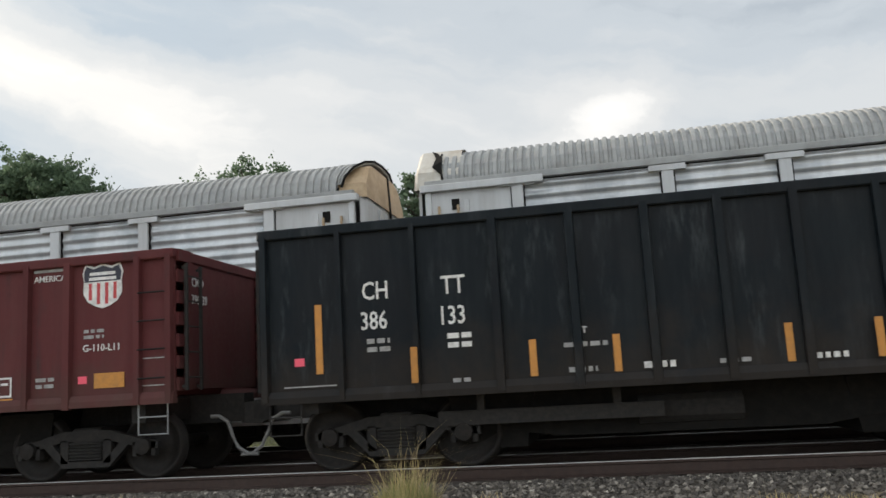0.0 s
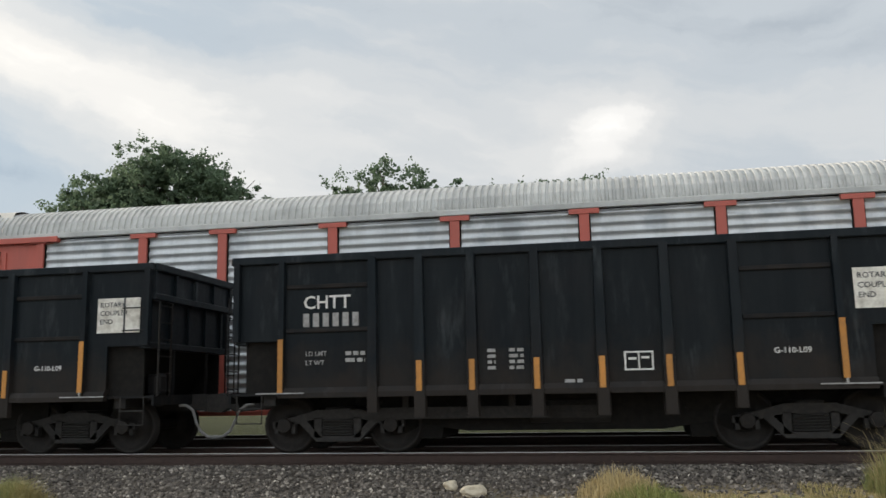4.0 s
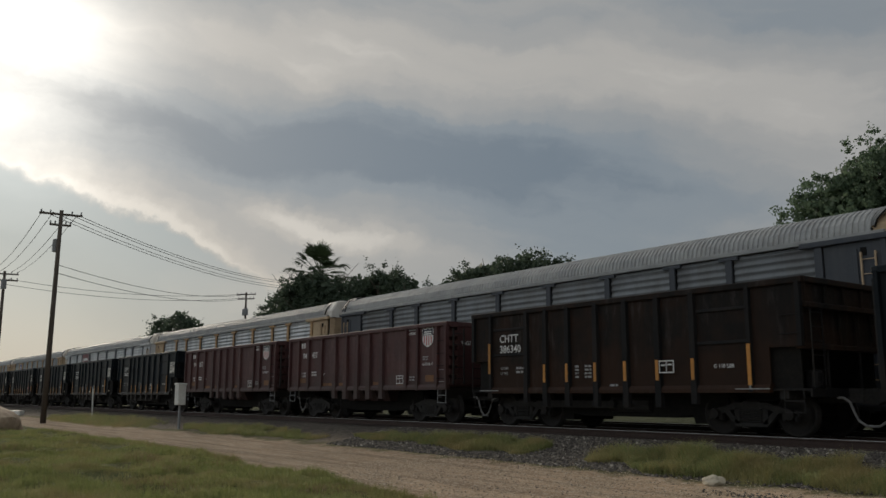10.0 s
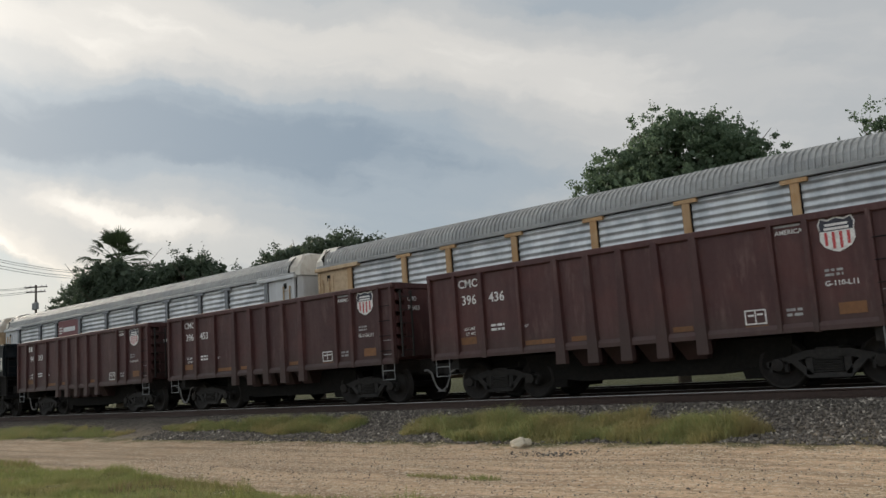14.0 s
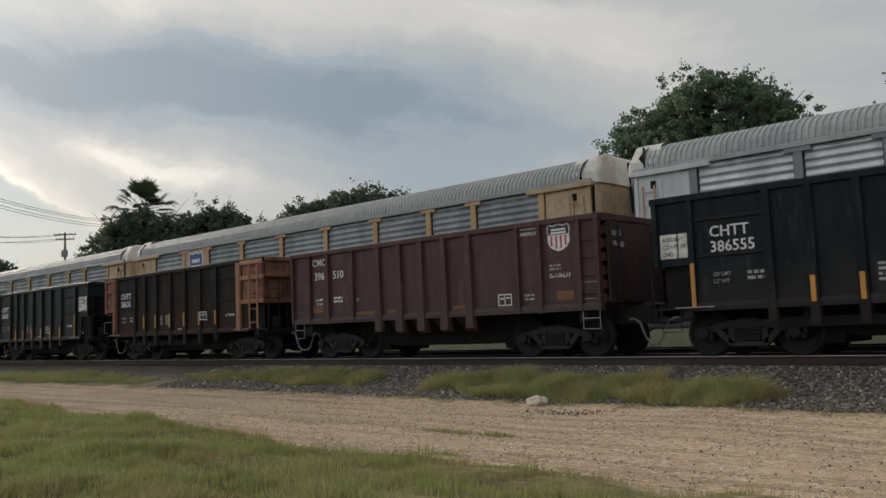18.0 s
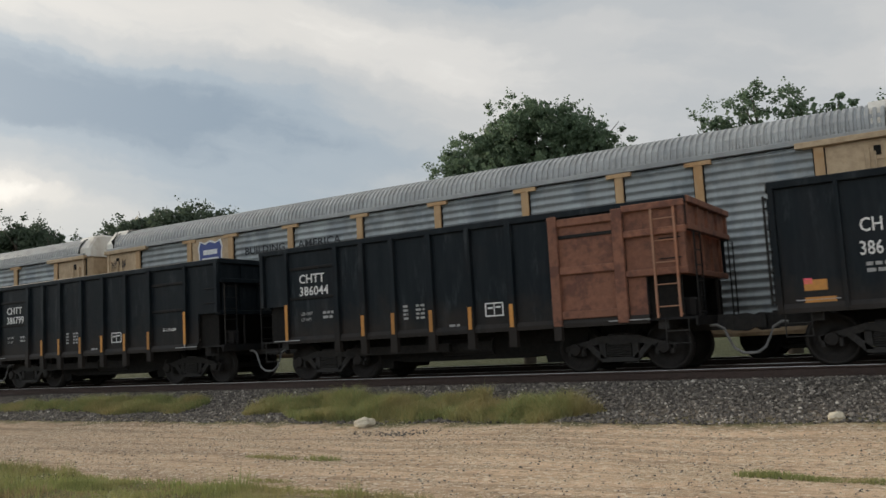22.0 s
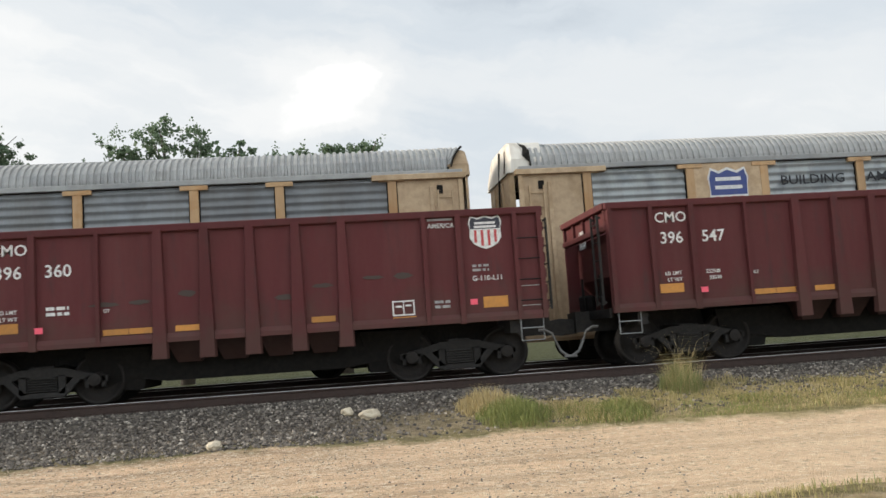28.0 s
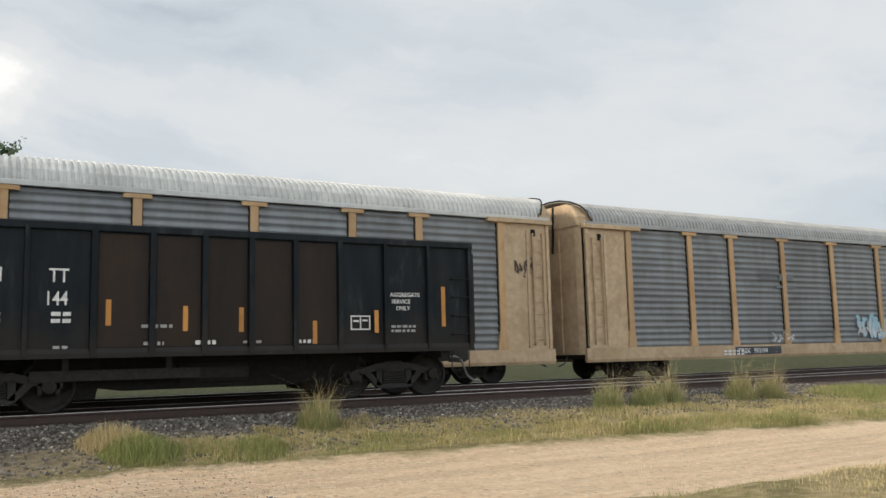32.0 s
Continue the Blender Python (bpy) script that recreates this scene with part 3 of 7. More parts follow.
class Shape:
    """Gathers boxes, prisms, tubes and discs into one mesh."""

    def __init__(self):
        self.v, self.f = [], []

    def add(self, verts, faces):
        n = len(self.v)
        self.v += [tuple(p) for p in verts]
        self.f += [tuple(n + i for i in f) for f in faces]
        return self

    def box(self, x0, x1, y0, y1, z0, z1):
        return self.add([(x, y, z) for x in (x0, x1) for y in (y0, y1) for z in (z0, z1)],
                        [(0, 1, 3, 2), (4, 6, 7, 5), (0, 4, 5, 1), (2, 3, 7, 6), (0, 2, 6, 4), (1, 5, 7, 3)])

    def bevelled(self, x0, x1, y0, y1, z0, z1, b):
        """A box with its upright and level edges on the outer faces cut off."""
        out = [(x0 + b, y0), (x1 - b, y0), (x1, y0 + b), (x1, y1 - b), (x1 - b, y1), (x0 + b, y1), (x0, y1 - b), (x0, y0 + b)]
        inn = [(x0 + b * 1.6, y0 + b * .8), (x1 - b * 1.6, y0 + b * .8), (x1 - b * .8, y0 + b * 1.6), (x1 - b * .8, y1 - b * 1.6), (x1 - b * 1.6, y1 - b * .8), (x0 + b * 1.6, y1 - b * .8), (x0 + b * .8, y1 - b * 1.6), (x0 + b * .8, y0 + b * 1.6)]
        rings = [[(*p, z0) for p in inn], [(*p, z0 + b) for p in out], [(*p, z1 - b) for p in out], [(*p, z1) for p in inn]]
        return self.rings(rings)

    def rings(self, rings, close=True, caps=True):
        n = len(rings[0])
        verts = [p for r in rings for p in r]
        faces = []
        for i in range(len(rings) - 1):
            for k in range(n if close else n - 1):
                a, b = i * n + k, i * n + (k + 1) % n
                faces.append((a, b, b + n, a + n))
        if caps:
            faces.append(tuple(reversed(range(n))))
            faces.append(tuple(range((len(rings) - 1) * n, len(rings) * n)))
        return self.add(verts, faces)

    def prism_x(self, profile, x0, x1, caps=True):
        """A profile of (y, z) drawn along x."""
        return self.rings([[(x0, y, z) for y, z in profile], [(x1, y, z) for y, z in profile]], caps=caps)

    def prism_y(self, profile, y0, y1):
        """A profile of (x, z) drawn along y."""
        return self.rings([[(x, y0, z) for x, z in profile], [(x, y1, z) for x, z in profile]])

    def lathe_y(self, cx, cz, outline, n=20):
        """Rings of (radius, y) about an axis along y."""
        rings = [[(cx + r * math.cos(2 * math.pi * k / n), y, cz + r * math.sin(2 * math.pi * k / n)) for k in range(n)] for r, y in outline]
        return self.rings(rings)

    def lathe_z(self, cx, cy, outline, n=10):
        rings = [[(cx + r * math.cos(2 * math.pi * k / n), cy + r * math.sin(2 * math.pi * k / n), z) for k in range(n)] for r, z in outline]
        return self.rings(rings)

    def tube(self, points, r, n=6, r_end=None):
        pts = [Vector(p) for p in points]
        rings = []
        for i, p in enumerate(pts):
            way = (pts[min(i + 1, len(pts) - 1)] - pts[max(i - 1, 0)]).normalized()
            side = way.cross(Vector((0, 0, 1)) if abs(way.z) < 0.9 else Vector((0, 1, 0))).normalized()
            top = side.cross(way)
            rad = r if r_end is None else r + (r_end - r) * i / max(1, len(pts) - 1)
            rings.append([p + rad * (side * math.cos(2 * math.pi * k / n) + top * math.sin(2 * math.pi * k / n)) for k in range(n)])
        return self.rings(rings)

    def mesh(self, name, mat, smooth=False):
        me = bpy.data.meshes.new(name)
        me.from_pydata(self.v, [], self.f)
        bm = bmesh.new()
        bm.from_mesh(me)
        if len(bm.faces) < 20000:
            bmesh.ops.recalc_face_normals(bm, faces=bm.faces)
        bm.to_mesh(me)
        bm.free()
        me.materials.append(mat if not isinstance(mat, str) else MAT[mat])
        if smooth:
            me.polygons.foreach_set("use_smooth", [True] * len(me.polygons))
        me.update()
        return me


def part(name, shape, mat, parent, label="", at=None, smooth=False):
    """One mesh object under a thing or a part. shape: a Shape or a ready mesh."""
    me = shape.mesh(name, mat, smooth) if isinstance(shape, Shape) else shape
    ob = new(name, me)
    ob.parent = parent
    if at is not None:
        ob.location = at
    if label:
        ob["label"] = label
    return ob


def thing(name, label, category, group="", kind="", data=None):
    return tagged(new(name, data), label, category, group, kind)


LETTERS = {}


def letters(text, size, mat, squeeze=1.0):
    """Flat lettering that faces -y, its lower left corner at the origin, slightly raised."""
    key = (text, round(size, 3), mat, squeeze)
    if key not in LETTERS:
        cu = bpy.data.curves.new("lettering", "FONT")
        cu.body, cu.size, cu.resolution_u, cu.extrude, cu.space_line = text, size * 1.38, 2, 0.002, 1.15
        cu.offset = size * 0.014
        ob = bpy.data.objects.new("lettering", cu)
        me = bpy.data.meshes.new_from_object(ob)
        me.transform(Matrix.Diagonal((squeeze, 1, 1, 1)) @ Matrix.Rotation(radians(90), 4, "X"))
        me.materials.clear()
        me.materials.append(MAT[mat])
        bpy.data.objects.remove(ob)
        LETTERS[key] = me
    return LETTERS[key]


SHARED = {}


def shared(key, maker, mat, name, smooth=False):
    if key not in SHARED:
        SHARED[key] = maker().mesh(name, mat, smooth)
    return SHARED[key]


def plate(w, h, mat, name="plate", depth=0.006):
    """A thin sheet of its size, facing -y, lower left corner at the origin."""
    return shared(("plate", round(w, 3), round(h, 3), mat, name), lambda: Shape().box(0, w, -depth, 0, 0, h), mat, name)


# ---- running gear ----
WHEEL_R = 0.457


def wheelset_shape():
    s = Shape()
    for side in (-1, 1):
        o = [(0.08, side * 0.68), (0.12, side * 0.70), (0.14, side * 0.735), (0.36, side * 0.72), (0.385, side * 0.685), (WHEEL_R + 0.028, side * 0.685), (WHEEL_R + 0.025, side * 0.71), (WHEEL_R, side * 0.725), (WHEEL_R - 0.006, side * 0.81), (0.40, side * 0.815), (0.385, side * 0.775), (0.15, side * 0.755), (0.12, side * 0.83), (0.085, side * 0.84)]
        s.lathe_y(0, 0, o, 28)
    s.lathe_y(0, 0, [(0.075, -1.0), (0.085, -0.7), (0.085, 0.7), (0.075, 1.0)], 12)
    return s


def sideframe_shape():
    """A cast truck side: arched top, lower tension bar and two bearing pockets."""
    s = Shape()
    y0, y1 = -0.055, 0.055
    top = [(-1.10, 0.52), (-0.72, 0.60), (-0.36, 0.70), (0.36, 0.70), (0.72, 0.60), (1.10, 0.52), (1.10, 0.42), (0.70, 0.48), (0.36, 0.56), (-0.36, 0.56), (-0.70, 0.48), (-1.10, 0.42)]
    low = [(-0.66, 0.50), (-0.36, 0.20), (0.36, 0.20), (0.66, 0.50), (0.52, 0.52), (0.29, 0.29), (-0.29, 0.29), (-0.52, 0.52)]
    s.prism_y(top, y0, y1).prism_y(low, y0, y1)
    for x in (-0.33, 0.33):
        s.box(x - 0.06, x + 0.06, y0, y1, 0.26, 0.58)
    for x in (-0.89, 0.89):
        s.box(x - 0.17, x - 0.11, y0, y1, 0.33, 0.52).box(x + 0.11, x + 0.17, y0, y1, 0.33, 0.52)
    return s


def bearing_shape():
    return Shape().lathe_y(0, 0, [(0.05, -0.10), (0.11, -0.09), (0.12, -0.06), (0.12, 0.06), (0.09, 0.08)], 14)


def spring_shape():
    """The nest of coil springs between frame and bolster, as one ridged block."""
    prof = [(0.05, 0.29), (0.05, 0.56)]
    for k in range(6):
        z = 0.545 - 0.043 * k
        prof += [(-0.04, z), (-0.085, z - 0.008), (-0.085, z - 0.022), (-0.04, z - 0.03)]
    return Shape().prism_x(prof, -0.25, 0.25)


def add_truck(car, x):
    bol = part("truck", shared("bolster", lambda: Shape().bevelled(-0.22, 0.22, -1.05, 1.05, 0.50, 0.74, 0.03).lathe_z(0, 0, [(0.2, 0.70), (0.2, 0.86)], 14).box(-0.75, 0.75, -0.07, 0.07, 0.28, 0.40), "steel", "truck"), None, car, "dirty cast steel two-axle truck", (x, 0, 0))
    for y in (-1.0, 1.0):
        part("sideframe", shared("sideframe", sideframe_shape, "steel", "sideframe"), None, bol, at=(0, y, 0))
        part("spring_nest", shared("spring", spring_shape, "steel", "spring_nest"), None, bol, at=(0, y * 0.995, 0))
        for bx in (-0.89, 0.89):
            part("bearing", shared("bearing", bearing_shape, "wheel", "bearing"), None, bol, at=(bx, y * 1.02, WHEEL_R))
    for bx in (-0.89, 0.89):
        part("wheelset", shared("wheelset", wheelset_shape, "wheel", "wheelset", True), None, bol, at=(bx, 0, WHEEL_R))
    return bol


def coupler_shape():
    s = Shape().box(-0.75, 0.0, -0.10, 0.10, 0.72, 0.92)
    s.prism_y([(0.0, 0.68), (0.30, 0.66), (0.42, 0.72), (0.42, 0.96), (0.30, 1.0), (0.0, 0.96)], -0.16, 0.02)
    s.prism_y([(0.18, 0.70), (0.44, 0.74), (0.44, 0.94), (0.18, 0.96)], 0.04, 0.17)
    return s


def hose_shape(way=1):
    """Half of a hanging air hose from its valve to the joint."""
    pts = [(0, 0, 0.80), (0.12 * way, 0, 0.80), (0.26 * way, -0.02, 0.72), (0.34 * way, -0.03, 0.52), (0.42 * way, -0.03, 0.36), (0.56 * way, -0.03, 0.27), (0.72 * way, -0.03, 0.26)]
    return Shape().tube(pts, 0.026, 7)


def ladder_shape(h, w=0.4, rungs=5):
    s = Shape()
    for x in (0, w):
        s.box(x - 0.02, x + 0.02, -0.07, -0.03, 0, h)
        for z in (0.05, h - 0.05):
            s.box(x - 0.02, x + 0.02, -0.03, 0.01, z - 0.02, z + 0.02)
    for k in range(rungs):
        z = h * (k + 0.5) / rungs
        s.tube([(0, -0.05, z), (w, -0.05, z)], 0.012, 5)
    return s


def grab_frame_shape(w=0.42, h=0.45):
    """A hanging step stirrup of round bar."""
    s = Shape().tube([(0, 0, 0), (0, 0, -h), (w, 0, -h), (w, 0, 0)], 0.014, 5)
    return s.tube([(0, 0, -h * 0.5), (w, 0, -h * 0.5)], 0.012, 5)


# ---- gondolas of the near train ----


def end_wall_shape(height, base):
    """A gondola's flat end sheet between two corner columns of level fins with deep slots between them, facing -x."""
    s = Shape().box(-0.03, 0.03, -1.14, 1.14, base, height).box(0.12, 0.15, -1.48, 1.48, base, height)
    step = (height - 0.14 - base) / 6
    for side in (-1, 1):
        y0, y1 = sorted((side * 1.12, side * 1.48))
        for k in range(7):
            z = base + k * step
            s.box(-0.10, 0.13, y0, y1, z - 0.02, min(height, z + step * 0.52))
        s.box(-0.10, -0.02, *sorted((side * 1.12, side * 1.19)), base, height)
    return s


def inset_end_shape(base):
    """The end under a deep beam: an inset sheet that slopes in towards the floor."""
    return Shape().rings([[(0.22, -1.46, 2.60), (0.26, -1.46, 2.60), (0.26, 1.46, 2.60), (0.22, 1.46, 2.60)], [(0.22, -1.46, 1.75), (0.26, -1.46, 1.75), (0.26, 1.46, 1.75), (0.22, 1.46, 1.75)], [(0.75, -1.46, base), (0.79, -1.46, base), (0.79, 1.46, base), (0.75, 1.46, base)]])


BAY, SHELF, BROW = 0.80, 1.80, 2.62  # length of the stepped end bay, and the heights of its two steps


def brow_shape(top):
    """The deep beam across the top of a stepped end: a pressed face between two flanges, facing -x."""
    s = Shape().box(-0.02, 0.02, -1.49, 1.49, BROW, top)
    s.bevelled(-0.12, 0.05, -1.52, 1.52, top - 0.12, top + 0.004, 0.015).bevelled(-0.10, 0.04, -1.52, 1.52, BROW - 0.06, BROW + 0.05, 0.012)
    for y in (-1.44, -0.72, 0.0, 0.72, 1.44):
        s.box(-0.075, -0.015, y - 0.045, y + 0.045, BROW + 0.05, top - 0.12)
    return s


def waist_shape():
    """The middle step of a stepped end: an inset sheet with a level shelf beam under it."""
    s = Shape().box(0.10, 0.14, -1.44, 1.44, SHELF, BROW)
    for y in (-1.3, -0.65, 0.0, 0.65, 1.3):
        s.box(0.05, 0.105, y - 0.04, y + 0.04, SHELF + 0.05, BROW - 0.02)
    return s.bevelled(-0.02, 0.16, -1.50, 1.50, SHELF - 0.05, SHELF + 0.06, 0.012)


def slope_shape(base):
    """The floor's sloping end sheet under the shelf, its side gussets filled out as dark panels for the bay's shade."""
    s = Shape().add([(0.18, -1.36, SHELF), (0.18, 1.36, SHELF), (0.74, 1.36, base), (0.74, -1.36, base), (0.22, -1.36, SHELF), (0.22, 1.36, SHELF), (0.78, 1.36, base), (0.78, -1.36, base)], [(0, 1, 2, 3), (4, 7, 6, 5), (0, 3, 7, 4), (1, 5, 6, 2)])
    for y in (-1.40, 1.36):
        s.prism_y([(0.13, SHELF), (0.82, SHELF), (0.82, base + 0.02), (0.13, base + 0.02)], y, y + 0.04)
    return s


def platform_shape(base):
    """The brake platform at the car's end: a deck with a turned rim and two struts."""
    s = Shape().box(-0.10, 0.80, -1.48, 1.48, base - 0.02, base + 0.02).box(-0.12, -0.08, -1.50, 1.50, base - 0.14, base + 0.03)
    for y in (-0.62, 0.62):
        s.tube([(0.02, y, base + 0.02), (0.02, y, SHELF)], 0.03, 6)
    return s.lathe_z(0.18, 0.9, [(0.16, base + 0.02), (0.18, base + 0.06), (0.18, base + 0.34), (0.14, base + 0.38)], 10)


def end_rail_shape(base):
    """A free-standing ladder of round bar at the car's corner."""
    s = Shape()
    for y in (0.0, 0.40):
        s.tube([(0.0, y, base - 0.05), (-0.16, y, base + 0.02), (-0.16, y, 2.52), (0.0, y, 2.56)], 0.016, 5)
    for k in range(6):
        z = base + 0.10 + 0.28 * k
        s.tube([(-0.16, 0.0, z), (-0.16, 0.40, z)], 0.012, 5)
    return s


def side_shape(length, base, top, steps=False):
    """A side sheet; with steps its end bays are open below the shelf."""
    if not steps:
        return Shape().box(0, length, -0.02, 0.02, base, top)
    half = [(BAY, base), (BAY, SHELF), (0.08, SHELF), (0.08, BROW), (0.0, BROW), (0.0, top)]
    return Shape().prism_y(half + [(length - x, z) for x, z in reversed(half)], -0.02, 0.02)


def rib_shape(width, base, top, depth=0.075, flare=0.0):
    """An upright stiffener on the side, at the origin, its face towards -y."""
    w, u = width / 2, width / 2 + flare
    v = []
    for z, hw, d in ((base, u, depth + flare * 0.3), (base + 0.02, u, depth + flare * 0.3), (top, w, depth)):
        v.append([(-hw, 0, z), (-hw * 0.82, -d, z), (hw * 0.82, -d, z), (hw, 0, z)])
    return Shape().rings(v)


KINDS = {
    # length, side's foot, top, main paint, ribs (place, width, foot, flare)
    "ribbed": (10.42, 0.96, 3.17, "black", [(0.08, 0.12, 0.92, 0), (0.85, 0.11, 0.92, 0), (2.35, 0.15, 0.66, 0.02), (3.10, 0.15, 0.58, 0.03), (3.92, 0.15, 0.58, 0.03), (4.90, 0.15, 0.58, 0.03), (5.86, 0.15, 0.58, 0.03), (6.82, 0.15, 0.58, 0.03), (7.80, 0.15, 0.66, 0.02), (9.20, 0.11, 0.92, 0), (10.34, 0.12, 0.92, 0)]),
    "flat": (10.56, 0.98, 3.18, "black", [(0.06, 0.10, 0.95, 0), (1.09, 0.08, 0.95, 0), (2.07, 0.08, 0.95, 0), (3.10, 0.12, 0.95, 0), (4.05, 0.12, 0.95, 0), (4.95, 0.12, 0.95, 0), (5.80, 0.12, 0.95, 0), (6.65, 0.12, 0.95, 0), (7.55, 0.10, 0.95, 0), (8.52, 0.08, 0.95, 0), (9.50, 0.08, 0.95, 0), (10.50, 0.10, 0.95, 0)]),
    "hopper": (10.62, 1.08, 3.08, "maroon", [(0.06, 0.10, 1.02, 0), (0.85, 0.10, 1.02, 0), (1.65, 0.13, 1.0, 0.01), (2.72, 0.08, 1.02, 0), (3.74, 0.17, 0.74, 0.06), (4.54, 0.17, 0.72, 0.07), (5.32, 0.17, 0.72, 0.07), (6.12, 0.17, 0.72, 0.07), (6.94, 0.17, 0.74, 0.06), (8.42, 0.10, 1.02, 0), (9.05, 0.12, 1.0, 0), (10.10, 0.10, 1.02, 0), (10.56, 0.10, 1.02, 0)]),
}
PITCH = 11.85


def gondola_base(kind, paint, end_paint=None, left_end_paint=None):
    """One gondola with its running gear, its near left corner at the origin, without marks."""
    length, base, top, _, ribs = KINDS[kind]
    car = new("gondola_car")
    car.empty_display_size = 0.3
    tag = (kind, paint)
    stepped = kind == "ribbed"
    for y in (-1.50, 1.50):
        part("side_wall", shared(("side", *tag), lambda: side_shape(length, base, top, stepped), paint, "side_wall"), None, car, at=(0, y, 0))
        for x, w, foot, flare in ribs if y < 0 else ():
            own = "rib_grey" if paint == "brown" else paint
            if end_paint and x > length - 0.7:
                own = end_paint
            if left_end_paint and x < 0.7:
                own = left_end_paint
            if stepped and (x < 0.3 or x > length - 0.3):
                foot = SHELF
            part("rib", shared(("rib", w, foot, flare, own, top), lambda: rib_shape(w, foot, top - 0.08, 0.085, flare), own, "rib"), None, car, at=(x, y - 0.02, 0))
        # top chord and foot sill
        part("top_chord", shared(("chord", *tag), lambda: Shape().bevelled(-0.02, length + 0.02, -0.09, 0.09, top - 0.13, top, 0.015), paint, "top_chord"), None, car, at=(0, y, 0))
        part("side_sill", shared(("sill", *tag), lambda: Shape().prism_x([(-0.06, base + 0.10), (0.04, base + 0.10), (0.04, base - 0.06), (-0.09, base - 0.06), (-0.09, base + 0.02)], BAY if stepped else 0.0, length - (BAY if stepped else 0.0)), paint, "side_sill"), None, car, at=(0, y, 0))
    for x, turn, own in ((0.06, 0, left_end_paint or paint), (length - 0.06, 180, end_paint or paint)):
        turned = (0, 0, radians(turn))
        if stepped:
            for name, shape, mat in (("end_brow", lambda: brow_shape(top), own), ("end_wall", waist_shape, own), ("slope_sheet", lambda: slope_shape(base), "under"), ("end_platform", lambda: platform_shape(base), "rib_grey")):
                ob = part(name, shared((name, mat, top), shape, mat, name), None, car)
                ob.location, ob.rotation_euler = (x, 0, 0), turned
            for yy in (-1.46, 1.06):
                ob = part("end_ladder", shared("end_rail", lambda: end_rail_shape(base), "rib_grey", "end_ladder"), None, car)
                ob.location, ob.rotation_euler = (x, yy, 0), turned
                if turn:
                    ob.location.y = -yy
            continue
        if kind == "hopper" and not turn:
            part("end_brow", shared(("end_brow", own, top), lambda: brow_shape(top), own, "end_brow"), None, car, at=(x, 0, 0))
            part("end_wall", shared(("inset", own, top), lambda: inset_end_shape(base), own, "end_wall"), None, car, at=(x, 0, 0))
            part("end_platform", shared(("end_platform", base), lambda: platform_shape(base), "rib_grey", "end_platform"), None, car, at=(x, 0, 0))
            continue
        ob = part("end_wall", shared(("end", own, top, base), lambda: end_wall_shape(top, base + 0.12), own, "end_wall"), None, car)
        ob.location, ob.rotation_euler = (x, 0, 0), turned
        part("end_chord", shared(("end_chord", own, top), lambda: Shape().bevelled(-0.10, 0.06, -1.5, 1.5, top - 0.14, top + 0.005, 0.015), own, "end_chord"), None, car, at=(x - 0.0, 0, 0))
    part("floor", shared(("floor", *tag), lambda: Shape().box(0.8, length - 0.8, -1.47, 1.47, base + 0.05, base + 0.13), paint, "floor"), None, car)
    part("load", shared(("load", kind), lambda: load_shape(length), "gravel_load", "load"), None, car, "residue of crushed stone", (0, 0, base + 0.13))
    part("centre_sill", shared(("centre", kind), lambda: Shape().box(-0.35, length + 0.35, -0.17, 0.17, 0.70, base + 0.03).box(0.5, 0.7, -1.4, 1.4, 0.78, base).box(length - 0.7, length - 0.5, -1.4, 1.4, 0.78, base), "steel", "centre_sill"), None, car)
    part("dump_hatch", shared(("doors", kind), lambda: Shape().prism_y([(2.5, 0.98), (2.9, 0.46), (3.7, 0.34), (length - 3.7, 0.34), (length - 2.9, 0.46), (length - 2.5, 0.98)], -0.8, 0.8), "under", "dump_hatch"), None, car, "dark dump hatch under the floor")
    for x in (2.85, length - 2.85):
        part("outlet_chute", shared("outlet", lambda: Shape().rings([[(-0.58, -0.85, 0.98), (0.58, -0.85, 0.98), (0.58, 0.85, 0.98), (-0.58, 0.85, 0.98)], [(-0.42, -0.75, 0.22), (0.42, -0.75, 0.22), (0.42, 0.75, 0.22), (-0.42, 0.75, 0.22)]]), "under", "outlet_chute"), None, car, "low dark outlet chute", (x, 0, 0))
    if kind == "hopper":
        for k in range(4):
            x = 4.14 + 0.80 * k
            part("floor_chute", shared("chute", lambda: Shape().rings([[(-0.40, -1.40, 1.16), (0.40, -1.40, 1.16), (0.40, 1.40, 1.16), (-0.40, 1.40, 1.16)], [(-0.20, -1.05, 0.66), (0.20, -1.05, 0.66), (0.20, 1.05, 0.66), (-0.20, 1.05, 0.66)]]), paint, "floor_chute"), None, car, at=(x, 0, 0))
    else:
        part("brake_reservoir", shared("reservoir", lambda: Shape().tube([(0, 0, 0), (0.05, 0, 0), (1.2, 0, 0), (1.25, 0, 0)], 0.19, 12), "steel", "brake_reservoir"), None, car, at=(4.7, -0.75, 0.62))
        part("door_beam", shared("beam", lambda: Shape().box(-1.4, 1.4, -0.05, 0.05, 0.42, 0.60).box(-0.9, -0.8, -0.04, 0.04, 0.55, 0.95).box(0.8, 0.9, -0.04, 0.04, 0.55, 0.95), "steel", "door_beam"), None, car, at=(3.6, -1.05, 0.12))
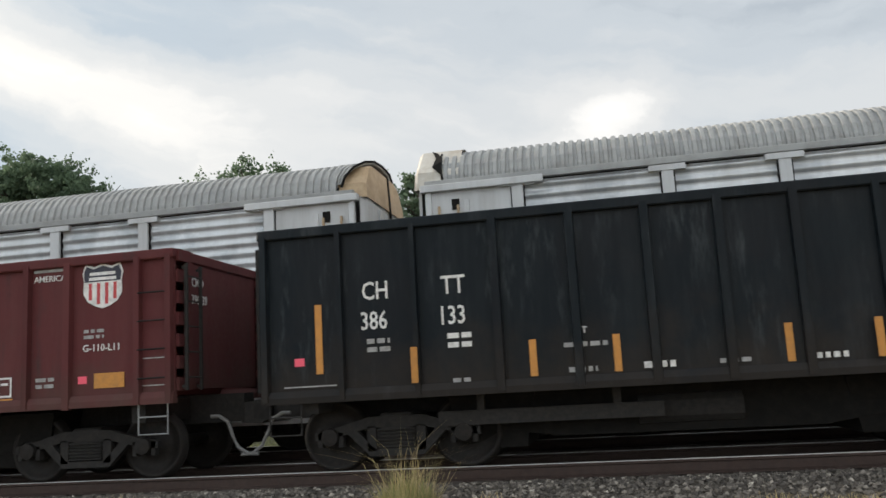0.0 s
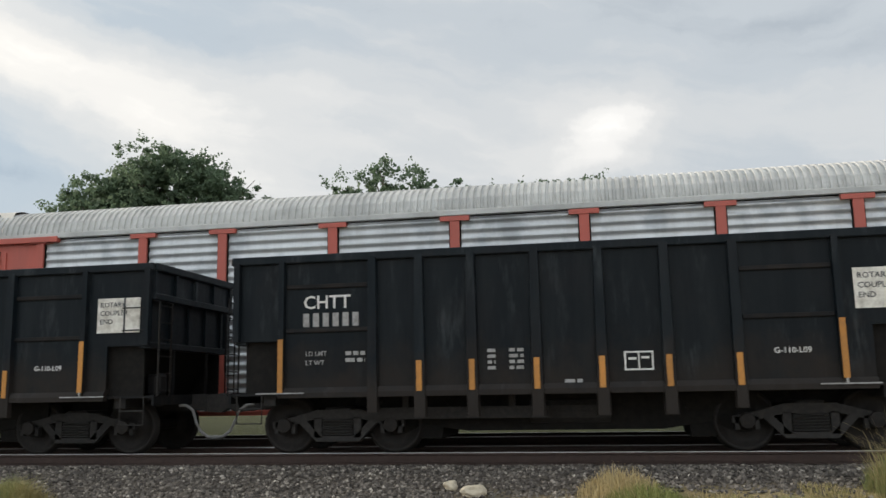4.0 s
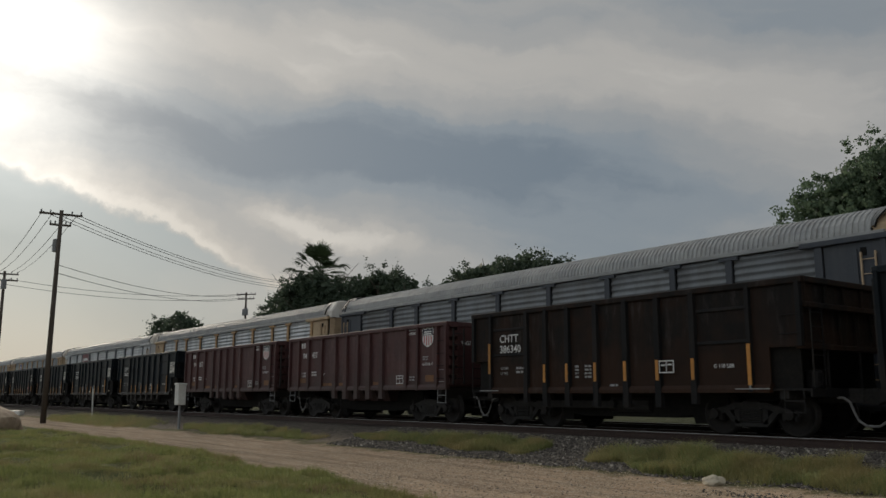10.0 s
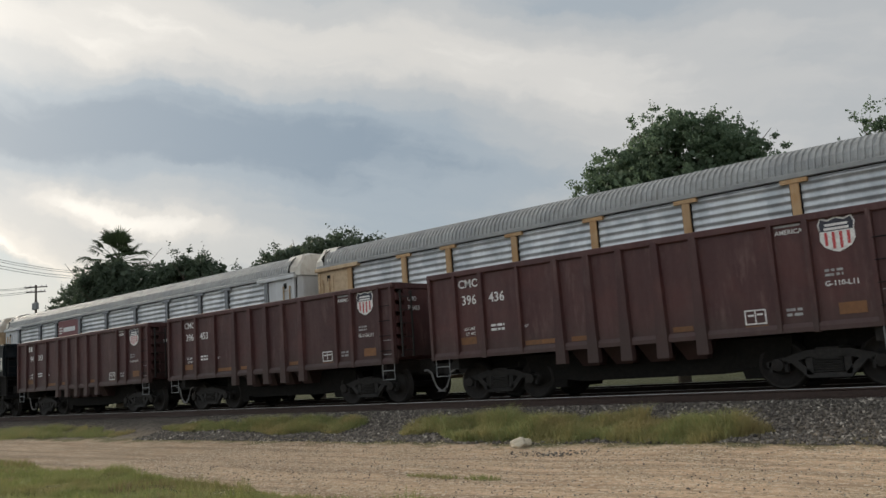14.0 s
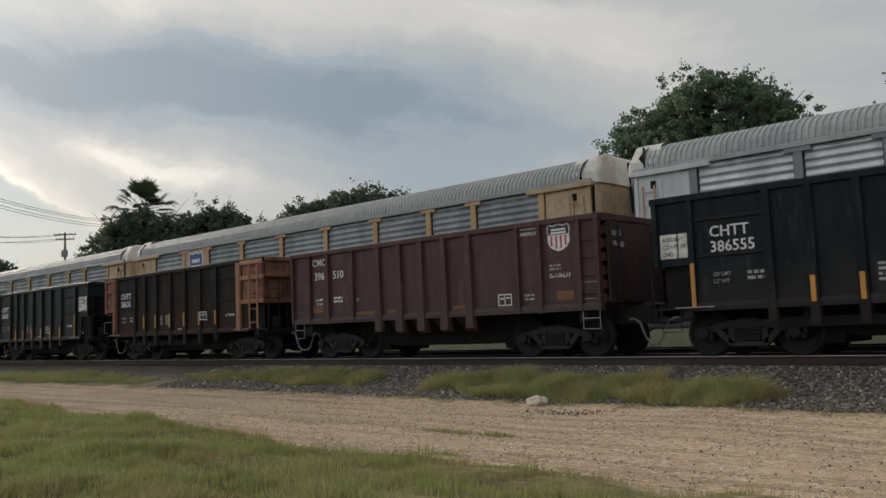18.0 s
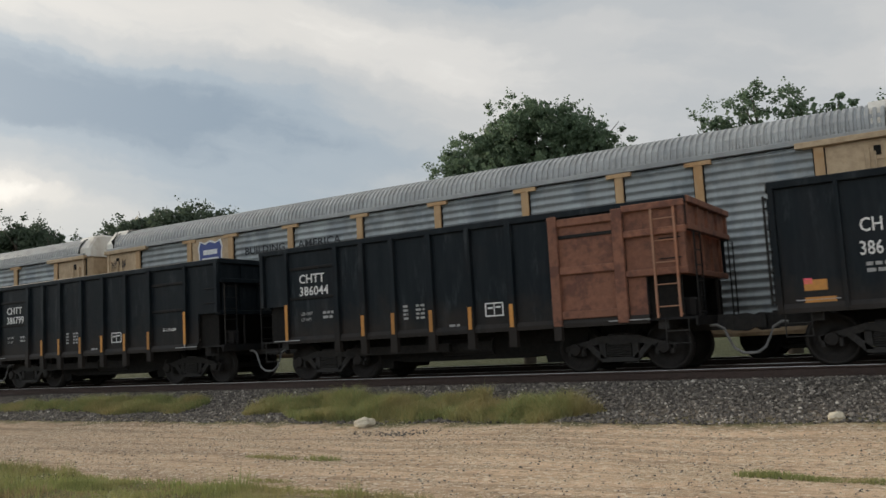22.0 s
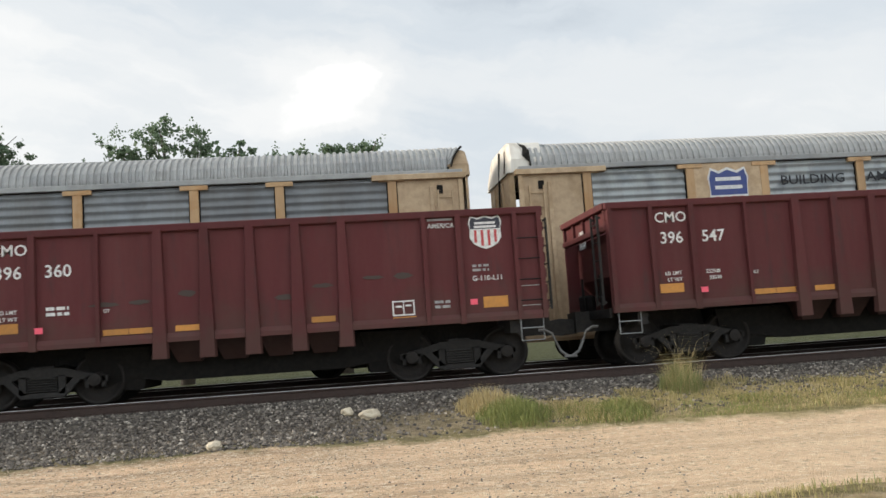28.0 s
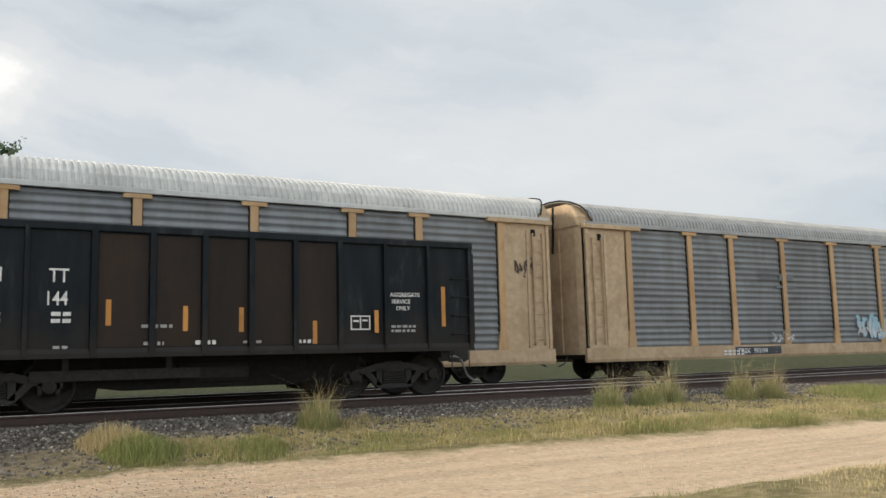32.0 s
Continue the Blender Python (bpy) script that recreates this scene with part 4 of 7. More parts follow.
    for x, way in ((0, -1), (length, 1)):
        c = part("coupler", shared("coupler", coupler_shape, "steel", "coupler"), None, car)
        c.location, c.rotation_euler = (x + 0.30 * way, 0, 0), (0, 0, 0 if way > 0 else math.pi)
        part("air_hose", shared(("hose", way), lambda: hose_shape(way), "hose", "air_hose"), None, car, "grey rubber air hose", (x + 0.02 * way, -0.55, 0))
        part("step_stirrup", shared(("stirrup", kind == "hopper"), grab_frame_shape, "grey_can" if kind == "hopper" else "steel", "step_stirrup"), None, car, at=(x + (0.10 if way < 0 else -0.52), -1.53, base))
    for z in (SHELF + 0.25, SHELF + 0.62) if stepped else (base + 0.28, base + 0.66, base + 1.04, base + 1.42):
        part("grab_iron", shared("grab", lambda: Shape().tube([(0, 0.02, 0), (0, -0.06, 0), (0.40, -0.06, 0), (0.40, 0.02, 0)], 0.012, 5), "rib_grey", "grab_iron"), None, car, at=(length - 0.50, -1.54, z))
    for x, y, turn in () if stepped else ((-0.06, -0.95, -90), (length + 0.06, -1.4, 90)):
        lad = part("end_ladder", shared(("ladder", kind), lambda: ladder_shape(top - base - 0.3), "steel", "ladder"), None, car)
        lad.location, lad.rotation_euler = (x, y, base + 0.1), (0, 0, radians(turn))
    add_truck(car, 1.62)
    add_truck(car, length - 1.62)
    return car


def load_shape(length):
    rng = random.Random(5)
    nx, ny = 24, 6
    v = [(0.85 + (length - 1.7) * i / nx, -1.46 + 2.92 * j / ny, 0.03 + rng.random() * 0.10) for i in range(nx + 1) for j in range(ny + 1)]
    f = [(i * (ny + 1) + j, (i + 1) * (ny + 1) + j, (i + 1) * (ny + 1) + j + 1, i * (ny + 1) + j + 1) for i in range(nx) for j in range(ny)]
    return Shape().add(v, f)


FACE = -1.527  # the near side's sheet


def put_text(car, text, x, z, size, mat="white", name="lettering", label="", squeeze=1.0):
    """Lettering on the side, each line a part of its own."""
    for k, line in enumerate(text.split("\n")):
        if line.strip():
            part(name, letters(line, size, mat, squeeze), None, car, label, (x, FACE, z - 1.6 * size * k))


def put_plate(car, x, z, w, h, mat, name="plate", label="", proud=0.0):
    return part(name, plate(w, h, mat, name), None, car, label, (x, FACE - proud, z))


def put_stencil(car, x, z, w=0.42, h=0.28, proud=0.0):
    """A white outline with a bar across and two short rows in it."""
    s = shared(("stencil", w, h), lambda: Shape().box(0, w, -0.004, 0, 0, 0.025).box(0, w, -0.004, 0, h - 0.025, h).box(0, 0.025, -0.004, 0, 0.025, h - 0.025).box(w - 0.025, w, -0.004, 0, 0.025, h - 0.025).box(w * 0.5 - 0.01, w * 0.5 + 0.01, -0.004, 0, 0.025, h - 0.025).box(0.06, w * 0.42, -0.004, 0, h * 0.55, h * 0.68).box(w * 0.58, w - 0.06, -0.004, 0, h * 0.6, h * 0.72), "white", "stencil_box")
    return part("stencil_box", s, None, car, "white stencilled lube box", (x, FACE - proud, z))


def bars(car, x, z, w, rows, size=0.06, mat="dim_white"):
    """Rows of plain bars where small writing cannot be read."""
    rng = random.Random(int(x * 100) + rows)
    s = Shape()
    for r in range(rows):
        left, zz = 0.0, -r * size * 1.75
        while left < w:
            b = rng.uniform(0.05, 0.16)
            s.box(left, min(w, left + b), -0.004, 0, zz, zz + size)
            left += b + 0.035
    return part("small_marking", s, mat, car, at=(x, FACE, z))


def add_placard(car, x, z, w=0.78, h=0.58):
    p = put_plate(car, x, z, w, h, "placard", "placard", "dirty white placard with black lettering")
    for k, word in enumerate(("ROTARY", "COUPLER", "END")):
        part("lettering", letters(word, 0.085, "letter_dark"), None, p, at=(0.05, -0.009, h - 0.15 - 0.14 * k))
    part("clasp", plate(0.03, h, "letter_dark", "clasp"), None, p, at=(w * 0.62, -0.007, 0))
    return p


def number_bars(car, x, z, count, size):
    """Plain upright bars where a number was never seen clearly."""
    for k in range(count):
        put_plate(car, x + k * size * 0.76, z, size * 0.46, size, "dim_white", "number_bar")


def end_marks(car, mark, number, length, deep=False):
    """The small mark and number high on both end walls."""
    for x, y, turn in ((length - 0.025, -1.0, 90), (0.028 if not deep else -0.022, 0.25, -90)):
        for k, line in enumerate((mark, number)):
            if line.strip():
                ob = part("end_lettering", letters(line, 0.13, "white", 0.85), None, car)
                ob.location, ob.rotation_euler = (x, y, 2.62 - 0.24 * k), (0, 0, radians(turn))


def mark_ribbed(car, a, number, placard=True, left_sign=False, code="G-110-L09", bright="white", amber=False, lift=0.0):
    put_text(car, a, 1.20, 2.30, 0.215, bright)
    if number:
        put_text(car, number, 1.20, 2.01, 0.215, bright)
    else:
        number_bars(car, 1.20, 2.01, 6, 0.215)
    put_plate(car, 1.20, 1.96, 1.05, 0.012, "dim_white", "paint_line")
    put_text(car, "LD LMT", 1.24, 1.55, 0.075, "dim_white")
    put_text(car, "LT WT", 1.24, 1.41, 0.075, "dim_white")
    bars(car, 1.90, 1.55, 0.32, 2, 0.06)
    bars(car, 4.15, 1.54, 0.12, 4, 0.05)
    bars(car, 4.48, 1.54, 0.22, 4, 0.05)
    put_text(car, code, 8.28, 1.42, 0.085, bright)
    put_stencil(car, 6.88 if lift else 6.18, 1.34 if lift else 1.22, proud=0.0 if not lift else 0.09)
    put_plate(car, 0.81, 0.98 + 2.3 * lift, 0.085, 0.84, "reflector", "reflector", proud=0.09)
    put_plate(car, 9.16, 1.05, 0.085, 0.84, "reflector", "reflector", proud=0.09)
    put_plate(car, 9.19, 0.98, 0.03, 0.07, "dim_white", "jack_mark", proud=0.09)
    for x in (3.10, 3.92, 4.90, 5.86, 6.82, 7.80):
        put_plate(car, x - 0.045, 0.98 + lift, 0.085, 0.46, "reflector", "reflector", proud=0.09)
    bars(car, 5.30, 1.03, 0.26, 1, 0.08)
    put_plate(car, 8.85, 0.965, 0.80, 0.02, "dim_white", "paint_line", proud=0.09)
    put_plate(car, 0.45, 0.965, 0.80, 0.02, "dim_white", "paint_line", proud=0.09)
    put_plate(car, 7.95, 1.95, 1.05, 0.012, "dim_white", "paint_line")
    if amber:
        part("bracket", shared("bracket", lambda: Shape().box(-0.14, 0.14, 0.0, 0.05, 0.94, SHELF), "rib_grey", "bracket"), None, car, at=(9.78, FACE, 0))
        put_plate(car, 9.68, 1.22, 0.2, 0.46, "reflector", "reflector")
        put_plate(car, 9.15, 1.46, 0.11, 0.10, "pink", "tag", proud=0.095)
    if placard:
        add_placard(car, 9.42, 2.02)
    if left_sign:
        add_placard(car, 0.16, 1.95, 0.58, 0.48)
    return car


def mark_flat(car, number, upright=True, spots=(2.00, 3.46, 4.46, 6.40, 7.34), shift=0.0, joined=False, raised=None):
    if joined:
        put_text(car, "CHTT", 1.24, 2.18, 0.235, squeeze=0.86)
    else:
        put_text(car, "CH", 1.37 + shift, 2.18, 0.235, squeeze=0.78)
        put_text(car, "TT", 2.41 + shift, 2.18, 0.235, squeeze=0.78)
    put_text(car, number[:3], 1.34 + shift, 1.80, 0.235, squeeze=0.74)
    put_text(car, number[3:], 2.35 + shift, 1.80, 0.235, squeeze=0.74)
    bars(car, 1.42, 1.62, 0.30, 2, 0.06)
    bars(car, 2.46, 1.62, 0.30, 2, 0.065, "white")
    bars(car, 2.5, 1.08, 0.22, 1, 0.05)
    put_text(car, "GT", 4.02, 1.58, 0.08)
    bars(car, 3.88, 1.42, 0.52, 1, 0.055)
    bars(car, 3.92, 1.12, 0.34, 1, 0.06)
    bars(car, 4.80, 1.12, 0.36, 1, 0.075, "white")
    bars(car, 5.66, 1.13, 0.34, 1, 0.05)
    bars(car, 6.67, 1.12, 0.38, 1, 0.065, "white")
    put_text(car, "AGGREGATE\n SERVICE\n    ONLY", 8.64, 2.02, 0.085)
    bars(car, 8.66, 1.40, 0.55, 2, 0.05)
    put_stencil(car, 7.78, 1.36)
    if upright:
        put_plate(car, 0.74, 1.28, 0.09, 0.88, "reflector", "reflector")
        put_plate(car, 9.82, 1.42, 0.09, 0.82, "reflector", "reflector")
        for x in spots:
            put_plate(car, x, (raised or {}).get(x, 1.10), 0.085, 0.44, "reflector", "reflector", proud=0.09 if abs(x - 2.00) < 0.1 or x > 7.3 else 0.0)
    else:
        for x in (0.45, 2.30, 4.5, 5.6, 6.8):
            put_plate(car, x, 1.08, 0.48, 0.09, "reflector", "reflector")
        put_plate(car, 9.75, 1.5, 0.42, 0.18, "reflector", "reflector")
        put_plate(car, 0.45, 1.28, 0.36, 0.18, "reflector", "reflector")
    put_plate(car, 0.45, 1.39, 0.13, 0.10, "pink", "tag")
    put_plate(car, 0.3, 1.12, 0.7, 0.018, "dim_white", "paint_line")
    return car


def shield_shape(w, h):
    out = [(0, 0.0), (-0.18, 0.06), (-0.36, 0.16), (-0.47, 0.34), (-0.46, 0.62), (-0.50, 0.80), (-0.42, 1.0), (-0.22, 0.93), (0, 1.0), (0.22, 0.93), (0.42, 1.0), (0.50, 0.80), (0.46, 0.62), (0.47, 0.34), (0.36, 0.16), (0.18, 0.06)]
    s = Shape()
    n = len(out)
    return s.add([(x * w, -0.004, z * h) for x, z in out] + [(x * w, 0, z * h) for x, z in out], [tuple(range(n))] + [(k, (k + 1) % n, (k + 1) % n + n, k + n) for k in range(n)])


def add_shield(parent, x, y, z, w, h, striped=True, low=0.60, head="badge_dark"):
    """The road's badge as plain shapes: a white shield, a blue head with bars, red stripes."""
    p = part("badge", shared(("shield", w, h), lambda: shield_shape(w, h), "white", "badge"), None, parent, "white shield badge with a blue head", (x, y, z))
    part("badge_head", shared(("head", w, h, striped, head), lambda: shield_shape(w * 0.9, h * 0.90) if not striped else Shape().add([(a * w, -0.005, b * h) for a, b in ((-0.44, low), (0.44, low), (0.46, 0.80), (0.40, 0.95), (0.22, 0.88), (0, 0.95), (-0.22, 0.88), (-0.40, 0.95), (-0.46, 0.80))], [tuple(range(9))]), head if striped else "blue", "badge_head"), None, p, at=(0, -0.003, 0 if striped else h * 0.05))
    if striped:
        for k in range(4):
            xx = (-0.30 + 0.2 * k) * w
            part("stripe", shared(("stripe", w, h, k), lambda: Shape().box(xx - 0.04 * w, xx + 0.04 * w, -0.005, 0, (0.10 if k in (1, 2) else 0.2) * h, (low - 0.03) * h), "shield_red", "stripe"), None, p)
    for zz, ww in ((0.74, 0.62), (0.63 if low > 0.55 else 0.58, 0.66)) if striped else ((0.60, 0.56), (0.38, 0.66)):
        part("badge_bar", shared(("bbar", w, h, zz, striped), lambda: Shape().box(-ww * w / 2, ww * w / 2, -0.009, -0.004, zz * h, (zz + (0.07 if striped else 0.13)) * h), "white", "badge_bar"), None, p)
    return p


def mark_hopper(car, a, number, amber="reflector"):
    if a:
        put_text(car, a, 0.94, 2.66, 0.20)
    else:
        for dx in (0, 0.19):
            put_plate(car, 0.98 + dx, 2.66, 0.12, 0.20, "white", "initial")
    left, right = (number[:3], number[3:]) if len(number) == 6 else (number[:2], number[2:])
    put_text(car, left, 1.02 if len(left) == 3 else 1.12, 2.26, 0.225, squeeze=0.98)
    put_text(car, right, 1.84, 2.26, 0.225, squeeze=0.98)
    put_text(car, "LD LMT", 1.06, 1.66, 0.07)
    put_text(car, "LT WT", 1.10, 1.54, 0.07)
    if number == "396547":
        put_text(car, "232500", 1.86, 1.66, 0.07)
        put_text(car, "53500", 1.92, 1.54, 0.07)
    else:
        bars(car, 1.86, 1.69, 0.38, 2, 0.055, "white")
    put_text(car, "GT", 2.8, 1.60, 0.06)
    add_shield(car, 9.56, FACE, 2.34, 0.62, 0.62)
    put_text(car, "AMERICA", 8.50, 2.77, 0.085, "white")
    put_plate(car, 8.50, 2.90, 0.46, 0.04, "dim_white", "faded_line")
    bars(car, 9.28, 2.02, 0.30, 2, 0.045)
    put_text(car, "G-110-L11", 9.26, 1.77, 0.095)
    put_stencil(car, 7.78, 1.22, 0.40, 0.27)
    bars(car, 8.55, 1.40, 0.28, 2, 0.05)
    for x in (2.79, 3.22, 4.00, 6.34, 7.78):
        put_plate(car, x, 1.10 if x > 7 else 1.20, 0.42, 0.10, amber, "reflector")
    put_plate(car, 0.94, 1.33, 0.46, 0.17, amber, "reflector")
    put_plate(car, 9.44, 1.27, 0.45, 0.20, amber, "reflector")
    if amber == "reflector":
        put_plate(car, 1.70, 1.30, 0.13, 0.10, "pink", "tag", proud=0.09)
        put_plate(car, 9.20, 1.34, 0.13, 0.10, "pink", "tag")
    put_plate(car, 10.16, 1.62, 0.34, 0.015, "dim_white", "paint_line")
    put_plate(car, 10.16, 1.26, 0.34, 0.015, "dim_white", "paint_line")
    return car


def scribble(car, x, z, w, h, seed, mat="graffiti_white", loops=5, r=0.014, face=None):
    """A spray-painted tag: looping strokes on the side."""
    rng = random.Random(seed)
    s = Shape()
    for k in range(loops):
        cx, n = w * (k + 0.5) / loops, 10
        pts = []
        for i in range(n):
            pts.append((cx + w / loops * rng.uniform(-0.6, 0.6), -0.003, h * rng.uniform(0, 1)))
        sm = []
        for i in range(n - 1):
            p, q = Vector(pts[i]), Vector(pts[i + 1])
            sm += [p.lerp(q, 0.25), p.lerp(q, 0.75)]
        for i in range(len(sm) - 1):
            p, q = sm[i], sm[i + 1]
            d = (q - p)
            if d.length < 0.01:
                continue
            nrm = Vector((-d.z, 0, d.x)).normalized() * r
            s.add([p - nrm, p + nrm, q + nrm, q - nrm], [(0, 1, 2, 3)])
    return part("graffiti", s, mat, car, "spray-painted tag", (x, FACE if face is None else face, z))


def blotch(car, x, z, w, h, seed, mat="graffiti_tan"):
    """A rough patch of overspray or wear with a ragged rim."""
    rng = random.Random(seed)
    n = 22
    rim = [(w / 2 + w / 2 * math.cos(2 * math.pi * k / n) * rng.uniform(0.7, 1.05), -0.003, h / 2 + h / 2 * math.sin(2 * math.pi * k / n) * rng.uniform(0.7, 1.05)) for k in range(n)]
    return part("paint_patch", Shape().add(rim, [tuple(range(n))]), mat, car, "pale worn paint patch", (x, FACE, z))


def strokes(car, lines, width, mat, label="spray-painted stroke", proud=0.0, apart=True):
    """Flat brush strokes along (x, z) lines on the side, with square ends, each a part unless they make one letter."""
    s = Shape()
    for line in lines:
        pts = [Vector((x, -0.004, z)) for x, z in line]
        left, right = [], []
        for i, p in enumerate(pts):
            d = (pts[min(i + 1, len(pts) - 1)] - pts[max(i - 1, 0)]).normalized()
            n = Vector((-d.z, 0, d.x)) * width * 0.5
            left.append(p + n)
            right.append(p - n)
        m = len(pts)
        s.add(left + right, [(i, i + 1, m + i + 1, m + i) for i in range(m - 1)])
        if apart:
            part("graffiti", s, mat, car, label, (0, FACE - proud, 0))
            s = Shape()
    if not apart:
        part("graffiti", s, mat, car, label, (0, FACE - proud, 0))


CHALK = {
    "D": [[(0, 0), (0.05, 1), (0.8, 0.75), (0.75, 0.2), (0, 0)]], "E": [[(0.8, 1), (0, 0.9), (0.1, 0), (0.8, 0.1)], [(0.05, 0.5), (0.6, 0.55)]],
    "G": [[(0.8, 0.9), (0.1, 0.8), (0, 0.2), (0.7, 0), (0.75, 0.45), (0.4, 0.45)]], "N": [[(0, 0), (0.1, 1), (0.7, 0), (0.9, 1)]], "S": [[(0.8, 0.95), (0.1, 0.8), (0.75, 0.3), (0, 0)]],
    "R": [[(0, 0), (0.05, 1), (0.8, 0.8), (0.1, 0.5), (0.85, 0)]], "A": [[(0, 0), (0.45, 1), (0.85, 0)], [(0.15, 0.35), (0.75, 0.4)]], "T": [[(0, 0.9), (0.9, 1)], [(0.45, 0.95), (0.4, 0)]],
    "K": [[(0, 0), (0.05, 1)], [(0.8, 1), (0.05, 0.5), (0.9, 0)]], "P": [[(0.05, 0), (0, 1), (0.8, 0.85), (0.75, 0.5), (0.05, 0.45)]], "H": [[(0, 0), (0, 1)], [(0.8, 0), (0.8, 1)], [(0, 0.5), (0.8, 0.55)]],
    "I": [[(0, 0), (0.8, 0)], [(0.4, 0), (0.4, 1)], [(0, 1), (0.8, 1)]], "O": [[(0.4, 0), (0, 0.4), (0.15, 0.95), (0.6, 1), (0.9, 0.55), (0.7, 0.08), (0.4, 0)]],
}


def chalk_word(car, word, x, z, size, step):
    """A word scrawled in chalk, its letters stepping along or down the side."""
    for k, letter in enumerate(word):
        ox, oz = x + step[0] * k, z + step[1] * k
        lines = []
        for line in CHALK[letter]:
            if letter in "DGOPRS":
                for _ in range(2):
                    line = [line[0]] + [(p[0] + (q[0] - p[0]) * f, p[1] + (q[1] - p[1]) * f) for p, q in zip(line, line[1:]) for f in (0.25, 0.75)] + [line[-1]]
            lines.append([(ox + a * size[0], oz + b * size[1]) for a, b in line])
        strokes(car, lines, 0.017, "graffiti_white", "scrawled chalk letter", 0.004, False)


def paint_fields(car, fields, mat, label, proud):
    for rim in fields:
        part("graffiti", Shape().add([(x, -0.004, z) for x, z in rim], [tuple(range(len(rim)))]), mat, car, label, (0, FACE - proud, 0))


def paint_mural(car):
    """A worn lettered mural: tan and cream bodies, white edges, chalk words about it."""
    tan = [[(4.15, 1.62), (4.18, 1.89), (4.3, 2), (4.42, 1.9), (4.45, 1.55), (4.16, 1.55)], [(4.16, 1.45), (4.44, 1.44), (4.46, 0.92), (4.3, 0.93), (4.28, 1.22), (4.14, 1.24)], [(4.97, 1.78), (5.15, 1.83), (5.32, 1.63), (5.28, 1.43), (5.17, 1.41), (4.97, 1.59)], [(5.96, 1.85), (6.16, 2.09), (6.21, 1.79), (6.11, 1.5), (5.96, 1.41)], [(7.11, 2.21), (7.31, 2.32), (7.39, 2.07), (7.57, 2), (7.6, 1.5), (7.31, 1.5), (7.31, 1.81), (7.11, 1.84)], [(7.19, 1.43), (7.52, 1.51), (7.39, 1.4), (7.29, 1.1), (7.2, 1.1)]]
    cream = [[(3.35, 1.87), (3.53, 2.11), (3.59, 1.83), (3.51, 1.64)], [(3.51, 1.64), (3.59, 1.83), (3.68, 1.59), (3.76, 1.12), (3.44, 1.13), (3.54, 1.42)], [(5.28, 2.12), (5.42, 2.24), (5.43, 2.07)], [(6.57, 1.49), (6.6, 1.18), (6.44, 1.2)], [(5.3, 0.93), (5.35, 1.04), (5.48, 1.04), (5.52, 0.93)], [(6.33, 0.94), (6.39, 1.06), (6.62, 1.07), (6.66, 0.94)], [(8.01, 1.86), (8.33, 1.75), (8.12, 1.66)], [(5.96, 1.85), (6.06, 2.02), (6.08, 1.55), (5.97, 1.46)]]
    edges = [[(4.91, 1.47), (4.9, 1.83), (5.13, 1.85)], [(4.96, 1.59), (5.11, 1.48), (5.18, 1.4)], [(5.43, 2.07), (5.57, 1.9), (5.65, 1.69), (5.62, 1.4), (5.49, 1.17)], [(5.84, 2.1), (5.79, 1.83), (5.81, 1.64), (5.85, 1.55)], [(6.17, 1.97), (6.19, 2.11), (6.33, 2.15), (6.5, 2.14), (6.58, 1.91), (6.57, 1.48)], [(6.18, 1.46), (6.71, 1.46)], [(6.18, 1.41), (6.53, 1.41)], [(6.78, 2.26), (6.94, 2.23), (7.02, 1.87), (7.05, 1.41), (7.23, 1.37)], [(7.39, 2.33), (7.86, 2.26), (8.42, 2.15), (8.34, 1.79)], [(7.62, 1.42), (7.67, 1.28), (7.66, 1.07)], [(4.57, 1.07), (4.75, 1.12)], [(4.15, 1.62), (4.17, 1.88), (4.3, 1.99)], [(3.95, 2.03), (4.03, 2.1)]]
    marks = [[(3.44, 1.83), (3.62, 1.85)], [(3.48, 1.72), (3.64, 1.75)], [(3.51, 1.61), (3.66, 1.64)], [(3.55, 1.5), (3.68, 1.53)], [(4.3, 1.91), (4.34, 1.61)], [(4.18, 1.4), (4.44, 1.31)], [(5.13, 1.71), (5.2, 1.51)], [(7.16, 1.98), (7.55, 1.92)]]
    paint_fields(car, tan, "graffiti_tan", "worn tan mural letters", 0.002)
    paint_fields(car, cream, "graffiti_cream", "chipped cream mural letters", 0.004)
    strokes(car, edges, 0.034, "graffiti_white", "thin white mural edges", 0.006)
    strokes(car, marks, 0.03, "under", "dark lines in the mural letters", 0.006)
    chalk_word(car, "DEGNS", 0.36, 2.63, (0.22, 0.19), (0.055, -0.235))
    chalk_word(car, "DRATK", 2.84, 2.14, (0.20, 0.20), (0.02, -0.235))
    chalk_word(car, "OHNO", 7.66, 2.48, (0.24, 0.24), (0.31, -0.035))
    chalk_word(car, "PHIK", 9.60, 2.66, (0.20, 0.18), (0.05, -0.21))
    return car


